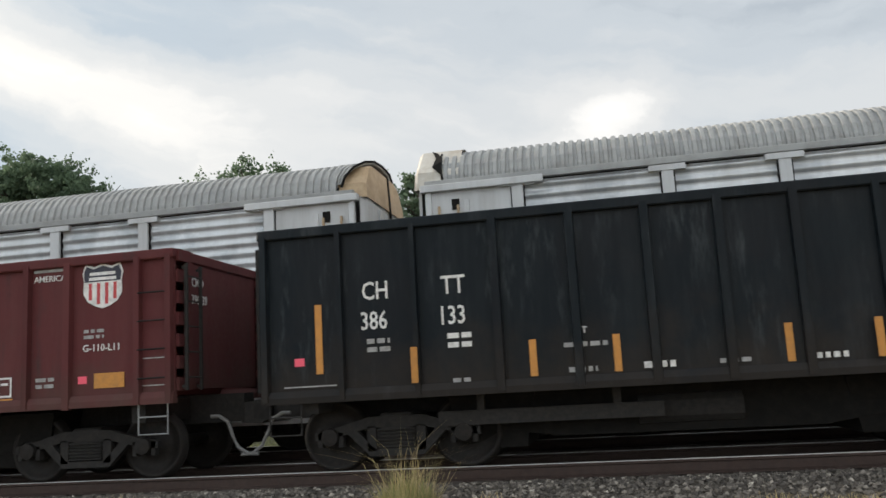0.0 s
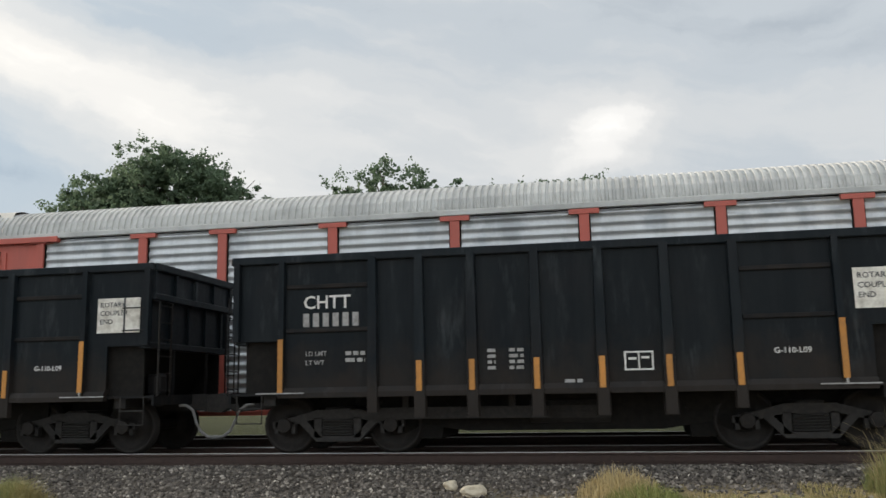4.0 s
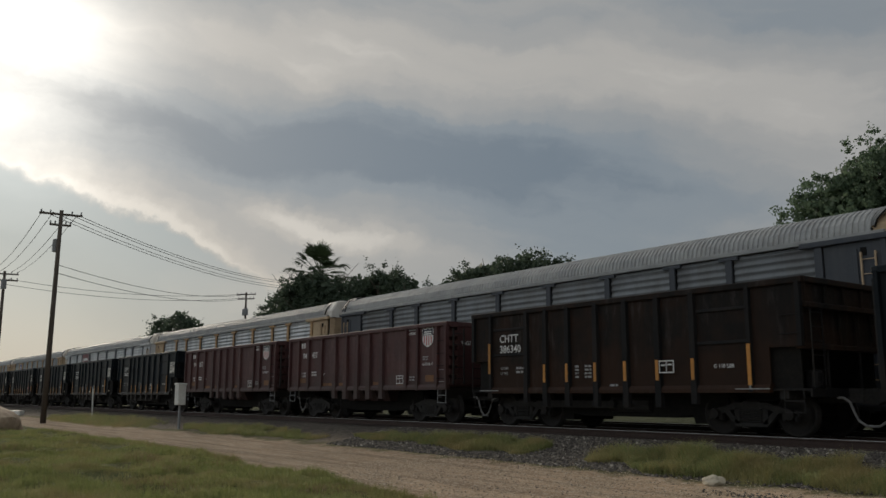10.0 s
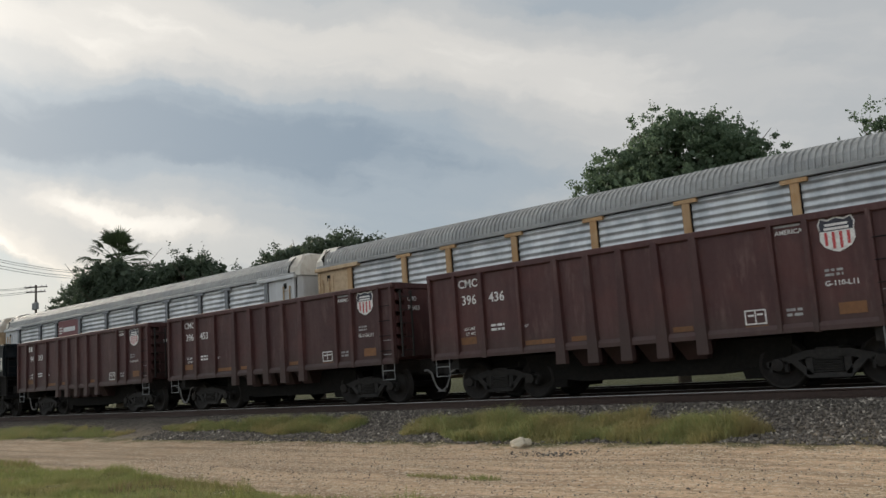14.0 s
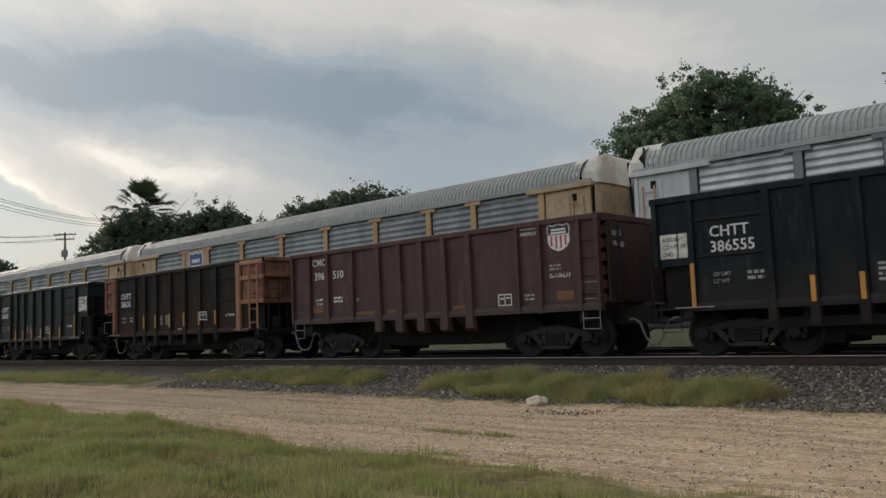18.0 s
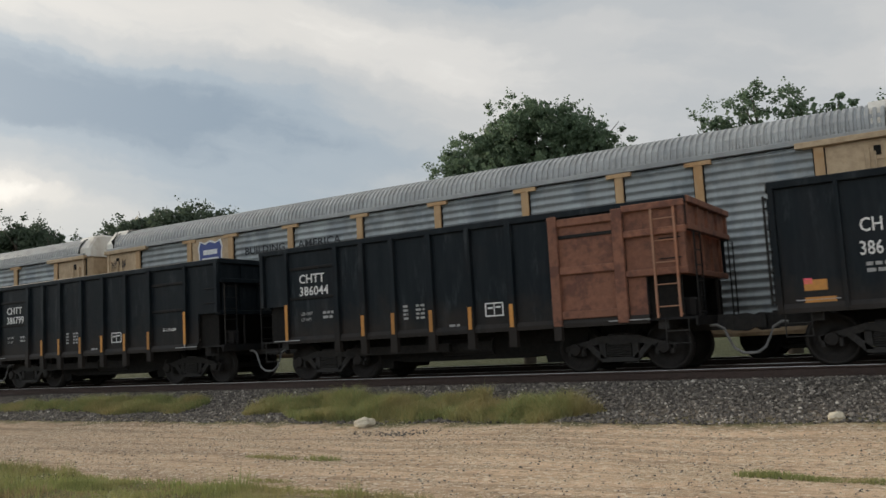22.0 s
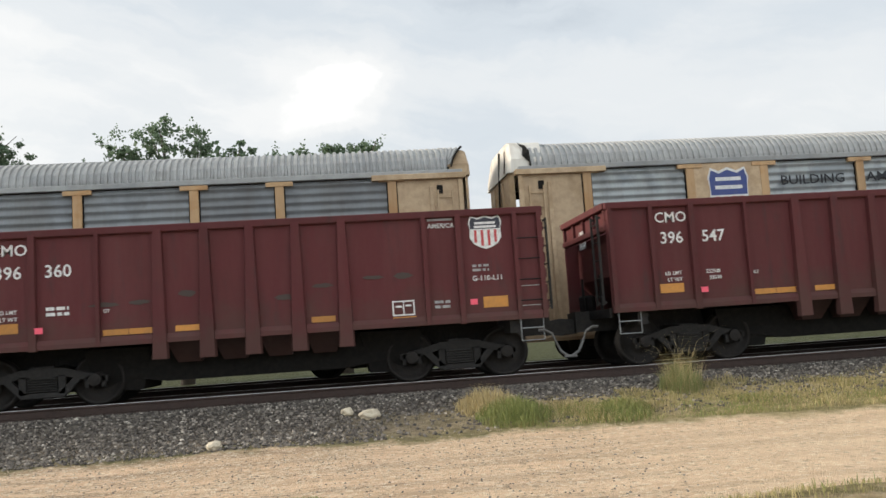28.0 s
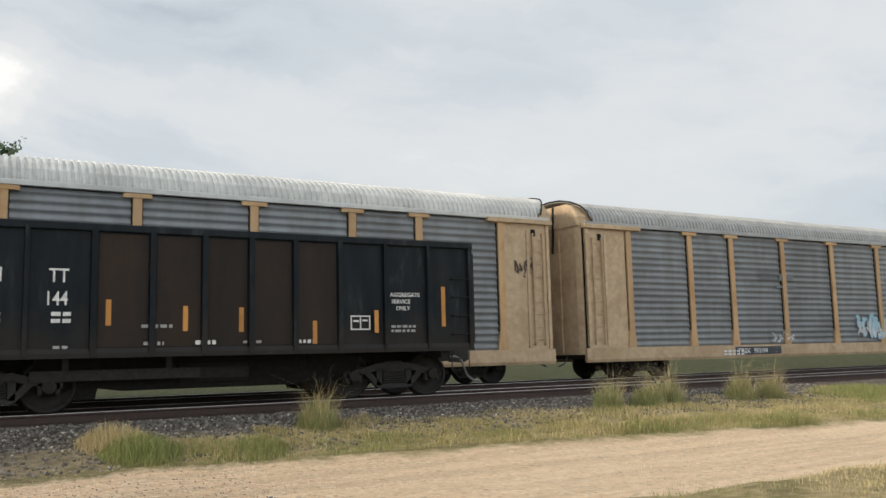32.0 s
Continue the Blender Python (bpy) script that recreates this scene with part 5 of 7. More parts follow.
# the cars in order from the head of what is seen to the last: kind, paint, mark, number, extras
CARS = [
    ("hopper", "maroon_light", "CMO", "396339"), ("flat", "black", "", "386133"), ("ribbed", "brown", "CHTT", "386417", "rust"), ("ribbed", "black", "CHTT", "386693"), ("ribbed", "black", "CHTT", "386729"),
    ("ribbed", "black", "CHTT", ""), ("ribbed", "black", "CHTT", ""), ("ribbed", "black", "CHTT", "386424", "bears"), ("ribbed", "black", "CHTT", "386642"), ("ribbed", "black", "CHTT", "386445", "tag"),
    ("ribbed", "black", "CHTT", "386832"), ("hopper", "maroon", "", "94262"), ("hopper", "maroon", "", "94437"), ("ribbed", "brown", "CHTT", "386340", "plain"), ("flat", "black", "", "386171"),
    ("flat", "black", "", "386098"), ("ribbed", "black", "CHTT", "386797"), ("hopper", "maroon", "", "94383"), ("hopper", "maroon", "CMO", "396453"), ("hopper", "maroon", "CMO", "396436"),
    ("ribbed", "black", "CHTT", "38640", "plain"), ("ribbed", "brown", "CHTT", "", "cream"), ("ribbed", "black", "CHTT", "38642", "left_rust"), ("ribbed", "brown", "CHTT", "38636", "both"), ("hopper", "maroon", "CMO", "396510"),
    ("ribbed", "black", "CHTT", "386555", "left_sign"), ("ribbed", "black", "CHTT", "386067", "rust_wide"), ("ribbed", "black", "CHTT", "386525"), ("ribbed", "black", "CHTT", "38606", "rust_left"), ("ribbed", "black", "CHTT", "386799", "left_sign"),
    ("ribbed", "black", "CHTT", "386044", "rust_wide"), ("flat", "black", "", "386100", "level_tag"), ("ribbed", "black", "CHTT", "386581", "left_sign"), ("flat", "black", "", "386508", "level"), ("ribbed", "black", "CHTT", "386672", "left_sign"),
    ("flat", "black", "", ""), ("flat", "black", "", "", "level"), ("hopper", "maroon_light", "CMO", "396370"), ("flat", "black", "", "386237", "level"), ("hopper", "maroon_light", "CMO", "396360"),
    ("hopper", "maroon_light", "CMO", "396547"), ("flat", "black", "", "386235", "mural"), ("hopper", "maroon_light", "", "94239"), ("ribbed", "brown", "CHTT", "386333", "plain_tag"), ("ribbed", "brown", "CHTT", "386381", "cream_left"),
    ("flat", "black", "", "386144"),
]
# where single flat-sided cars carry their upright reflectors and how far their number sits along
FLAT_WAYS = {"386235": {"spots": (2.35, 3.95, 5.88, 7.25, 8.30), "shift": 0.1}, "386144": {"spots": (3.3, 4.58, 5.58, 7.0, 8.25), "raised": {3.3: 1.46, 4.58: 1.36, 5.58: 1.34, 8.25: 1.30}}, "386508": {"joined": True}}
LEAD = 13  # cars ahead of the first, seen far off only


def lead_car(k):
    kind, paint = (("ribbed", "black"), ("hopper", "maroon"), ("ribbed", "black"), ("flat", "black"))[(k * 7 + k // 3) % 4]
    return (kind, paint, "CHTT" if kind == "ribbed" else "CMO" if kind == "hopper" else "", "", "lead")


BASES = {}
WORDS = {"black": "black", "brown": "rust-brown black", "maroon": "dark maroon", "maroon_light": "sun-faded maroon"}


def build_gondola(spec):
    kind, paint, mark, number = spec[:4]
    extra = spec[4] if len(spec) > 4 else ""
    right = "rust" if extra in ("rust", "both", "cream", "rust_wide") else None
    left = "cream" if extra in ("cream_left",) else "rust" if extra in ("both", "left_rust", "rust_left") else None
    key = (kind, paint, right, left)
    if key not in BASES:
        BASES[key] = gondola_base(kind, paint, right, left)
        car = BASES[key]
        BASES[key] = copy_thing(car, Matrix.Identity(4))
        spare = car
    else:
        spare = copy_thing(BASES[key], Matrix.Identity(4))
    car = spare
    ends = {"rust": ", rusty end panel,", "both": ", rusty end panels,", "cream": ", rusty end panel,", "cream_left": ", stained cream end,", "left_rust": ", rusty end panel,", "rust_left": ", rusty end panel,", "rust_wide": ", wide rusty end,"}.get(extra, "")
    words = {"ribbed": "steel ribbed gondola car", "flat": "flat-sided steel gondola car", "hopper": "steel gondola car with flared ribs"}[kind]
    tagged(car, "%s %s%s on near track" % (WORDS[paint], words, ends), "freight car", "gondolas of the moving train")
    length = KINDS[kind][0]
    if extra == "lead":
        if kind == "ribbed":
            add_placard(car, 9.42, 2.02)
        put_plate(car, 1.2, 2.05, 0.6, 0.2, "dim_white", "faded_marking")
        return car
    if kind == "ribbed":
        mark_ribbed(car, mark, number, placard=extra in ("", "tag", "bears", "left_rust") , left_sign=extra == "left_sign", code="G 110 L08" if paint == "brown" else "G-110-L09", amber=extra == "bears", lift=0.2 if paint == "brown" else 0.0)
    elif kind == "flat":
        mark_flat(car, number or "      ", upright=not extra.startswith("level"), **FLAT_WAYS.get(number, {}))
        if number:
            end_marks(car, "CHTT", number, length)
        else:
            number_bars(car, 1.34, 1.80, 3, 0.235)
            number_bars(car, 2.35, 1.80, 3, 0.235)
    else:
        mark_hopper(car, mark, number or "      ", "reflector" if paint == "maroon_light" else "reflector_dull")
        end_marks(car, mark, number, length, True)
    if right:
        first = 7.88 if extra == "rust_wide" else 9.30
        put_plate(car, 9.26, SHELF + 0.06, 1.04, 1.2, "rust", "repair_panel", "rusty orange repair panel")
        if first < 9:
            put_plate(car, first, 1.06, 9.6 - first, 1.95, "rust", "repair_panel", "wide rusty orange repair panel")
        if first < 9:
            part("corner_post", shared("wide_post", lambda: Shape().bevelled(0, 0.19, -0.10, 0, 0, 2.14, 0.012), "rust", "corner_post"), None, car, "rusty upright", (7.72, FACE, 0.93))
            for z in (1.06, 1.92, 2.86):
                part("stiffener", shared("wide_beam", lambda: Shape().bevelled(0, 1.30, -0.07, 0, 0, 0.15, 0.015), "rust", "stiffener"), None, car, at=(7.9, FACE, z))
        tone = "rust" if first < 9 else "rust_pale"
        part("corner_post", shared(("corner_post", tone), lambda: Shape().bevelled(0, 0.21, -0.12, 0, 0, 2.14, 0.012), tone, "corner_post"), None, car, "rusty corner post", (9.04, FACE, 0.93))
        for z in (1.76, 2.50, 2.98):
            part("stiffener", shared(("end_beam", tone), lambda: Shape().bevelled(0, 1.18, -0.09, 0, 0, 0.13, 0.015), tone, "stiffener"), None, car, at=(9.24, FACE, z))
        part("hand_ladder", shared("pale_ladder", lambda: ladder_shape(2.0, 0.42, 5), "rust_pale", "hand_ladder"), None, car, "rust-streaked side ladder", (9.82, FACE - 0.09, 0.98))
    if left:
        put_plate(car, 0.14, 1.86, 0.62, 1.18, left, "repair_panel", "stained end panel")
        if extra == "rust_left":
            put_plate(car, 0.93, 1.06, 1.36, 1.97, left, "repair_panel", "rusty side panel", proud=-0.002)
            put_plate(car, 1.12, 1.92, 1.15, 0.66, "black", "painted_field", "black painted field behind the number", proud=0.001)
            for ob in [c for c in car.children if c.name.startswith("lettering") and 1.1 < c.location.x < 2.3]:
                ob.location.y -= 0.009
            for z in (1.3, 2.62):
                part("stiffener", shared("left_wide_beam", lambda: Shape().bevelled(0, 1.36, -0.04, 0, 0, 0.10, 0.012), left, "stiffener"), None, car, at=(0.93, FACE, z))
        part("corner_post", shared(("left_post", left), lambda: Shape().bevelled(0, 0.19, -0.12, 0, 0, 2.16, 0.012), left, "corner_post"), None, car, "full-height post of the stained end", (0.74, FACE, 0.93))
        for z in (1.84, 2.58, 2.98):
            part("stiffener", shared(("left_beam", left), lambda: Shape().bevelled(-0.02, 0.62, -0.09, 0, 0, 0.12, 0.012), left, "stiffener"), None, car, at=(0.12, FACE, z))
        part("hand_rail", shared("hand_rail", lambda: Shape().tube([(0, 0, 0), (0, -0.14, 0), (0, -0.14, 0.42), (0.42, -0.14, 0.42), (0.42, 0, 0.42)], 0.016, 6), "hose", "hand_rail"), None, car, "bare steel hand rail", (0.12, FACE, 1.06))
    if extra == "tag":
        scribble(car, 3.28, 1.03, 0.55, 0.52, 3)
        put_plate(car, 5.2, 1.02, 0.28, 0.14, "placard", "label_plate")
    if extra == "bears":
        blotch(car, 3.10, 1.06, 0.64, 0.74, 4, "patch_brown")
        blotch(car, 4.95, 1.12, 0.72, 0.74, 5, "patch_brown")
    if kind == "ribbed":
        for x, w in ((0.92, 1.35), (7.88, 1.26)):
            for z in (1.92, 2.62):
                part("level_rib", shared(("level_rib", w, paint), lambda: Shape().bevelled(0, w, -0.035, 0, 0, 0.07, 0.01), "rib_grey", "level_rib"), None, car, at=(x, FACE + 0.005, z))
    if extra == "plain_tag":
        for z in (2.52, 2.93):
            part("stiffener", shared(("left_beam", "rust"), lambda: Shape().bevelled(-0.02, 0.62, -0.09, 0, 0, 0.12, 0.012), "rust", "stiffener"), None, car, at=(0.12, FACE, z))
    if number == "386144":
        for x0, x1 in ((3.17, 3.98), (4.12, 4.88), (5.02, 5.73), (5.87, 6.58), (6.72, 7.49)):
            put_plate(car, x0, 1.1, x1 - x0, 1.92, "bay_brown", "rusty_bay", "rust-brown bay between ribs", proud=-0.003)
    if number == "396360":
        for x, z, w, h, sd in ((2.55, 1.68, 0.55, 0.10, 71), (3.2, 1.70, 0.42, 0.09, 72), (4.05, 1.78, 0.34, 0.14, 73), (5.7, 1.62, 0.4, 0.12, 74), (6.35, 1.80, 0.42, 0.09, 75), (7.25, 1.90, 0.42, 0.08, 76), (7.8, 1.88, 0.4, 0.12, 77)):
            blotch(car, x, z, w, h, sd, "graffiti_dark")
    if number == "386237":
        scribble(car, 4.25, 1.36, 1.5, 0.20, 51, "graffiti_tan", 9, 0.007)
    if extra == "level_tag":
        scribble(car, 4.0, 1.1, 0.7, 0.9, 11)
    if extra == "plain_tag":
        scribble(car, 6.0, 1.35, 0.9, 0.35, 12, "graffiti_tan")
    if extra == "mural":
        paint_mural(car)
    return car


def drop_bases():
    for base in BASES.values():
        for o in (*base.children_recursive, base):
            bpy.data.objects.remove(o)


# ---- covered auto carriers of the far train ----
RACK_Y, RACK_LEN, RACK_PITCH = 4.42, 25.75, 26.9
EAVE, DECK = 4.70, 0.94


def edge(z):
    """How far from the car's end the roof sheet stops: a little further at the eave than at the ridge."""
    return 0.44 - 0.06 * min(1.0, max(0.0, (z - EAVE) / 0.78))


def roof_edge_shape():
    """The dark turned rim of the roof sheet over the end shell."""
    arc = [(-1.52, EAVE + 0.02), (-1.46, EAVE + 0.31), (-1.30, EAVE + 0.52), (-1.02, EAVE + 0.68), (-0.56, EAVE + 0.79), (0, EAVE + 0.83), (0.56, EAVE + 0.79), (1.02, EAVE + 0.68), (1.30, EAVE + 0.52), (1.46, EAVE + 0.31), (1.52, EAVE + 0.02)]
    return Shape().tube([(edge(z) - 0.01, y, z) for y, z in arc], 0.018, 5)


def roof_shape():
    """A low arched roof of cross corrugations, eave to eave."""
    s = Shape()
    arc = [(-1.50, EAVE), (-1.50, EAVE + 0.10), (-1.44, EAVE + 0.30), (-1.28, EAVE + 0.50), (-1.00, EAVE + 0.65), (-0.55, EAVE + 0.76), (0, EAVE + 0.80), (0.55, EAVE + 0.76), (1.00, EAVE + 0.65), (1.28, EAVE + 0.50), (1.44, EAVE + 0.30), (1.50, EAVE + 0.10), (1.50, EAVE)]
    rings, x = [], 0.30
    k = 0
    while x < RACK_LEN - 0.28:
        d = (0.0, 0.0, -0.036, -0.036)[k % 4]
        rings.append([(min(max(x, edge(z)), RACK_LEN - edge(z)), y * (1 + d * 0.65), z + d * (0.2 if abs(y) > 1.4 else 1)) for y, z in arc])
        x += (0.066, 0.018, 0.050, 0.018)[k % 4]
        k += 1
    return s.rings(rings, close=False, caps=False)


def roof_end_shape():
    """The boxy shell over the end doors: flat face, cut-off top corners, flat top that juts past the roof sheet."""
    half = [(1.47, EAVE - 0.10), (1.47, EAVE + 0.24), (1.12, EAVE + 0.70), (0.86, EAVE + 0.77)]
    arc = [(-y, z) for y, z in half] + half[::-1]
    rings = []
    for x, k, dz in ((0.70, 0.99, -0.03), (-0.05, 0.985, -0.02), (-0.12, 0.95, -0.07)):
        rings.append([(x + 0.10 * (z - EAVE), y * k, max(z + dz, EAVE - 0.10)) for y, z in arc])
    s = Shape().rings(rings, close=False, caps=False)
    n = len(arc)
    return s.add(rings[-1], [tuple(range(n))])


def lip_edge(z):
    """The longer roof sheet: almost to the end at the ridge, well short of it at the eave."""
    k = min(1.0, max(0.0, (z - EAVE) / 0.72))
    return 0.36 - 0.40 * k * k


def roof_lip_shape():
    """The last ribs of a roof sheet that runs out over a low end shell."""
    half = [(1.47, EAVE + 0.16), (1.43, EAVE + 0.31), (1.28, EAVE + 0.505), (1.00, EAVE + 0.655), (0.55, EAVE + 0.765)]
    arc = [(-y, z) for y, z in half] + [(0, EAVE + 0.805)] + half[::-1]
    rings = []
    for k in range(17):
        d = (0.004, 0.004, -0.030, -0.030)[k % 4]
        f = (k // 4 + (0.0, 0.43, 0.55, 0.88)[k % 4]) / 4.0
        rings.append([(0.52 + (lip_edge(z) - 0.52) * f, y * (1 + d * 0.65), z + d * (0.2 if abs(y) > 1.4 else 1)) for y, z in arc])
    return Shape().rings(rings, close=False, caps=False)


def lip_rim_shape():
    arc = [(-1.49, EAVE + 0.10), (-1.46, EAVE + 0.31), (-1.30, EAVE + 0.52), (-1.02, EAVE + 0.67), (-0.56, EAVE + 0.78), (0, EAVE + 0.82), (0.56, EAVE + 0.78), (1.02, EAVE + 0.67), (1.30, EAVE + 0.52), (1.46, EAVE + 0.31), (1.49, EAVE + 0.10)]
    return Shape().tube([(lip_edge(z) - 0.01, y, z) for y, z in arc], 0.024, 5)


def low_cap_shape():
    """An end shell that stays under the roof sheet: flat face, cut-off top corners."""
    half = [(1.42, EAVE - 0.10), (1.42, EAVE + 0.20), (1.08, EAVE + 0.58), (0.80, EAVE + 0.66)]
    arc = [(-y, z) for y, z in half] + half[::-1]
    rings = [[(x + 0.05 * (z - EAVE), y * k, max(z + dz, EAVE - 0.10)) for y, z in arc] for x, k, dz in ((0.70, 0.99, -0.02), (-0.05, 0.99, -0.02), (-0.11, 0.96, -0.05))]
    s = Shape().rings(rings, close=False, caps=False)
    return s.add(rings[-1], [tuple(range(len(arc)))])


def cap_seam_shape():
    """The dark slot down the flat face of an end shell."""
    return Shape().prism_y([(-0.17, EAVE - 0.85), (-0.14, EAVE - 0.85), (-0.065, EAVE + 0.62), (-0.095, EAVE + 0.62)], -0.30, -0.21)


def cap_joint_shape():
    """The upright joint in the flat face of an end shell."""
    return Shape().prism_y([(-0.142, EAVE - 0.05), (-0.12, EAVE - 0.05), (-0.08, EAVE + 0.5), (-0.102, EAVE + 0.5)], -1.032, -1.008)


def cap_flap_shape():
    """A torn corner of the roof sheet that stands up beside the shell."""
    return Shape().add([(0.40, -1.50, EAVE + 0.14), (0.44, -1.42, EAVE + 0.42), (0.34, -1.25, EAVE + 0.60), (0.20, -1.16, EAVE + 0.68), (0.30, -1.32, EAVE + 0.50), (0.24, -1.46, EAVE + 0.30)], [(0, 1, 5), (1, 2, 4), (1, 4, 5), (2, 3, 4)])


def panel_shape(w, h):
    """A side sheet with level corrugations, facing -y, lower left at the origin."""
    s = Shape()
    prof, z, k = [], 0.0, 0
    while z < h:
        prof.append(((0.0, -0.020, -0.025, -0.020, 0.0, 0.005)[k % 6], z))
        z += (0.045, 0.022, 0.022, 0.045, 0.030, 0.030)[k % 6]
        k += 1
    prof.append((0.0, h))
    v = [(x, y, z) for x in (0, w) for y, z in prof]
    n = len(prof)
    s.add(v, [(i, i + n, i + n + 1, i + 1) for i in range(n - 1)])
    return s.box(0, w, 0.012, 0.03, 0, h)


def post_shape(h):
    """A side post with a wide cap plate at the eave and a spread foot."""
    s = Shape()
    s.rings([[(-0.17, -0.05, 0), (0.17, -0.05, 0), (0.17, 0.03, 0), (-0.17, 0.03, 0)], [(-0.10, -0.07, 0.55), (0.10, -0.07, 0.55), (0.10, 0.03, 0.55), (-0.10, 0.03, 0.55)], [(-0.10, -0.07, h - 0.06), (0.10, -0.07, h - 0.06), (0.10, 0.03, h - 0.06), (-0.10, 0.03, h - 0.06)]])
    return s.box(-0.31, 0.31, -0.085, 0.03, h - 0.08, h + 0.02)


def end_door_shape():
    """The tall radial end door: a sheet bowed from side to side, with seams."""
    s = Shape()
    rings = []
    for z, k in ((0.75, 1.0), (EAVE - 0.9, 1.0), (EAVE - 0.09, 0.985)):
        rings.append([(-0.08 if abs(y) < 1.3 else -0.08 + (abs(y) - 1.3) * 0.6, y * k, z) for y in (-1.46, -1.25, -1.0, -0.4, 0, 0.4, 1.0, 1.25, 1.46)])
    s.rings(rings, close=False, caps=False)
    for y in (-0.5, 0.5, 0.0):
        s.box(-0.12, -0.06, y - 0.03, y + 0.03, 0.8, EAVE - 0.2)
    return s


def rack_car(post, door, ends, panel, roof="roof", shield=False, slogan=False, red_sign=False, sill=None):
    car = new("auto_carrier_car")
    car.empty_display_size = 0.3
    h = EAVE - DECK
    part("roof", shared(("rroof", roof), roof_shape, roof, "roof"), None, car, "corrugated galvanised arched roof")
    for x, turn, end in ((0.0, 0, ends[0]), (RACK_LEN, 180, ends[-1])):
        low = end == "tan_door"
        ob = part("roof_cap", shared(("rcap", end), low_cap_shape if low else roof_end_shape, end, "roof_cap"), None, car, "boxy chamfered shell over the end door")
        ob.location, ob.rotation_euler = (x, 0, 0), (0, 0, radians(turn))
        ob = part("cap_seam", shared("rcapseam", cap_seam_shape, "under", "cap_seam"), None, car, "dark slot down the end shell")
        ob.location, ob.rotation_euler = (x, 0, 0), (0, 0, radians(turn))
        if low:
            ob = part("roof_lip", shared(("rlip", roof), roof_lip_shape, roof, "roof_lip"), None, car, "last ribs of the roof sheet over the end")
            ob.location, ob.rotation_euler = (x, 0, 0), (0, 0, radians(turn))
        else:
            ob = part("cap_joint", shared("rcapjoint", cap_joint_shape, "under", "cap_joint"), None, car)
            ob.location, ob.rotation_euler = (x, 0, 0), (0, 0, radians(turn))
        if turn == 0 and not low:
            part("torn_flap", shared("rflap", cap_flap_shape, "under", "torn_flap"), None, car, "torn dark corner of the roof sheet")
        ob = part("roof_rim", shared(("rrim", low), lip_rim_shape if low else roof_edge_shape, "under", "roof_rim"), None, car, "dark rim of the roof sheet")
        ob.location, ob.rotation_euler = (x, 0, 0), (0, 0, radians(turn))
        ob = part("end_door", shared(("rdoor", door), end_door_shape, door, "end_door"), None, car, "tall end door")
        ob.location, ob.rotation_euler = (x, 0, 0), (0, 0, radians(turn))
        for sy in (-1.475, 1.475):
            sm = part("end_seam", shared("rseam_end", lambda: Shape().box(-0.02, 0.02, -0.012, 0.012, EAVE - 0.9, EAVE + 0.1), "under", "end_seam"), None, car)
            sm.location = (x + (0.42 if not turn else -0.42), sy, 0)
        c = part("coupler", shared("coupler", coupler_shape, "steel", "coupler"), None, car)
        c.location, c.rotation_euler = (x + (0.1 if turn else -0.1), 0, 0), (0, 0, 0 if turn else math.pi)
        part("air_hose", shared(("rhose", turn), lambda: Shape().tube([(0, 0, 0.72), (0.15 * (1 if turn else -1), 0, 0.5), (0.35 * (1 if turn else -1), 0, 0.42)], 0.022, 6), "dark_hose", "air_hose"), None, car, at=(x, -0.6, 0))
    posts = [1.78, 4.38, 6.30, 8.85, 11.53, 14.22, 16.90, 19.45, 21.37, 23.97]
    x0, n = 1.78, 9
    for y, turn in ((-1.46, 0), (1.46, 180)):
        part("side_sill", shared(("rsill", sill or door), lambda: Shape().prism_x([(-0.06, DECK), (0.05, DECK), (0.05, 0.56), (-0.03, 0.52), (-0.06, 0.60)], 0, RACK_LEN), sill or door, "side_sill"), None, car, at=(0, y if turn == 0 else y, 0))
        part("eave_beam", shared(("eave", roof), lambda: Shape().bevelled(0.1, RACK_LEN - 0.1, -0.06, 0.06, EAVE - 0.10, EAVE + 0.02, 0.01), roof, "eave_beam"), None, car, at=(0, y - 0.05 if turn == 0 else y + 0.05, 0))
        # a near-black strip stands in for the shade under the eave
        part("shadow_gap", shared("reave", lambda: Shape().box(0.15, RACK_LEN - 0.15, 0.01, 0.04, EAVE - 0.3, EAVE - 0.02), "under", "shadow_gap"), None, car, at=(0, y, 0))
        for k in range(n):
            if turn:
                if k:
                    continue
                ob = part("far_side_panel", shared(("rpanel_all", panel), lambda: panel_shape(RACK_LEN - 2 * x0, h - 0.1), panel, "far_side_panel"), None, car)
                ob.location, ob.rotation_euler = (RACK_LEN - x0, y, DECK), (0, 0, math.pi)
                continue
            w = round(posts[k + 1] - posts[k], 3)
            part("side_panel", shared(("rpanel", panel, w), lambda: panel_shape(w, h - 0.125), panel, "side_panel"), None, car, at=(posts[k], y, DECK))
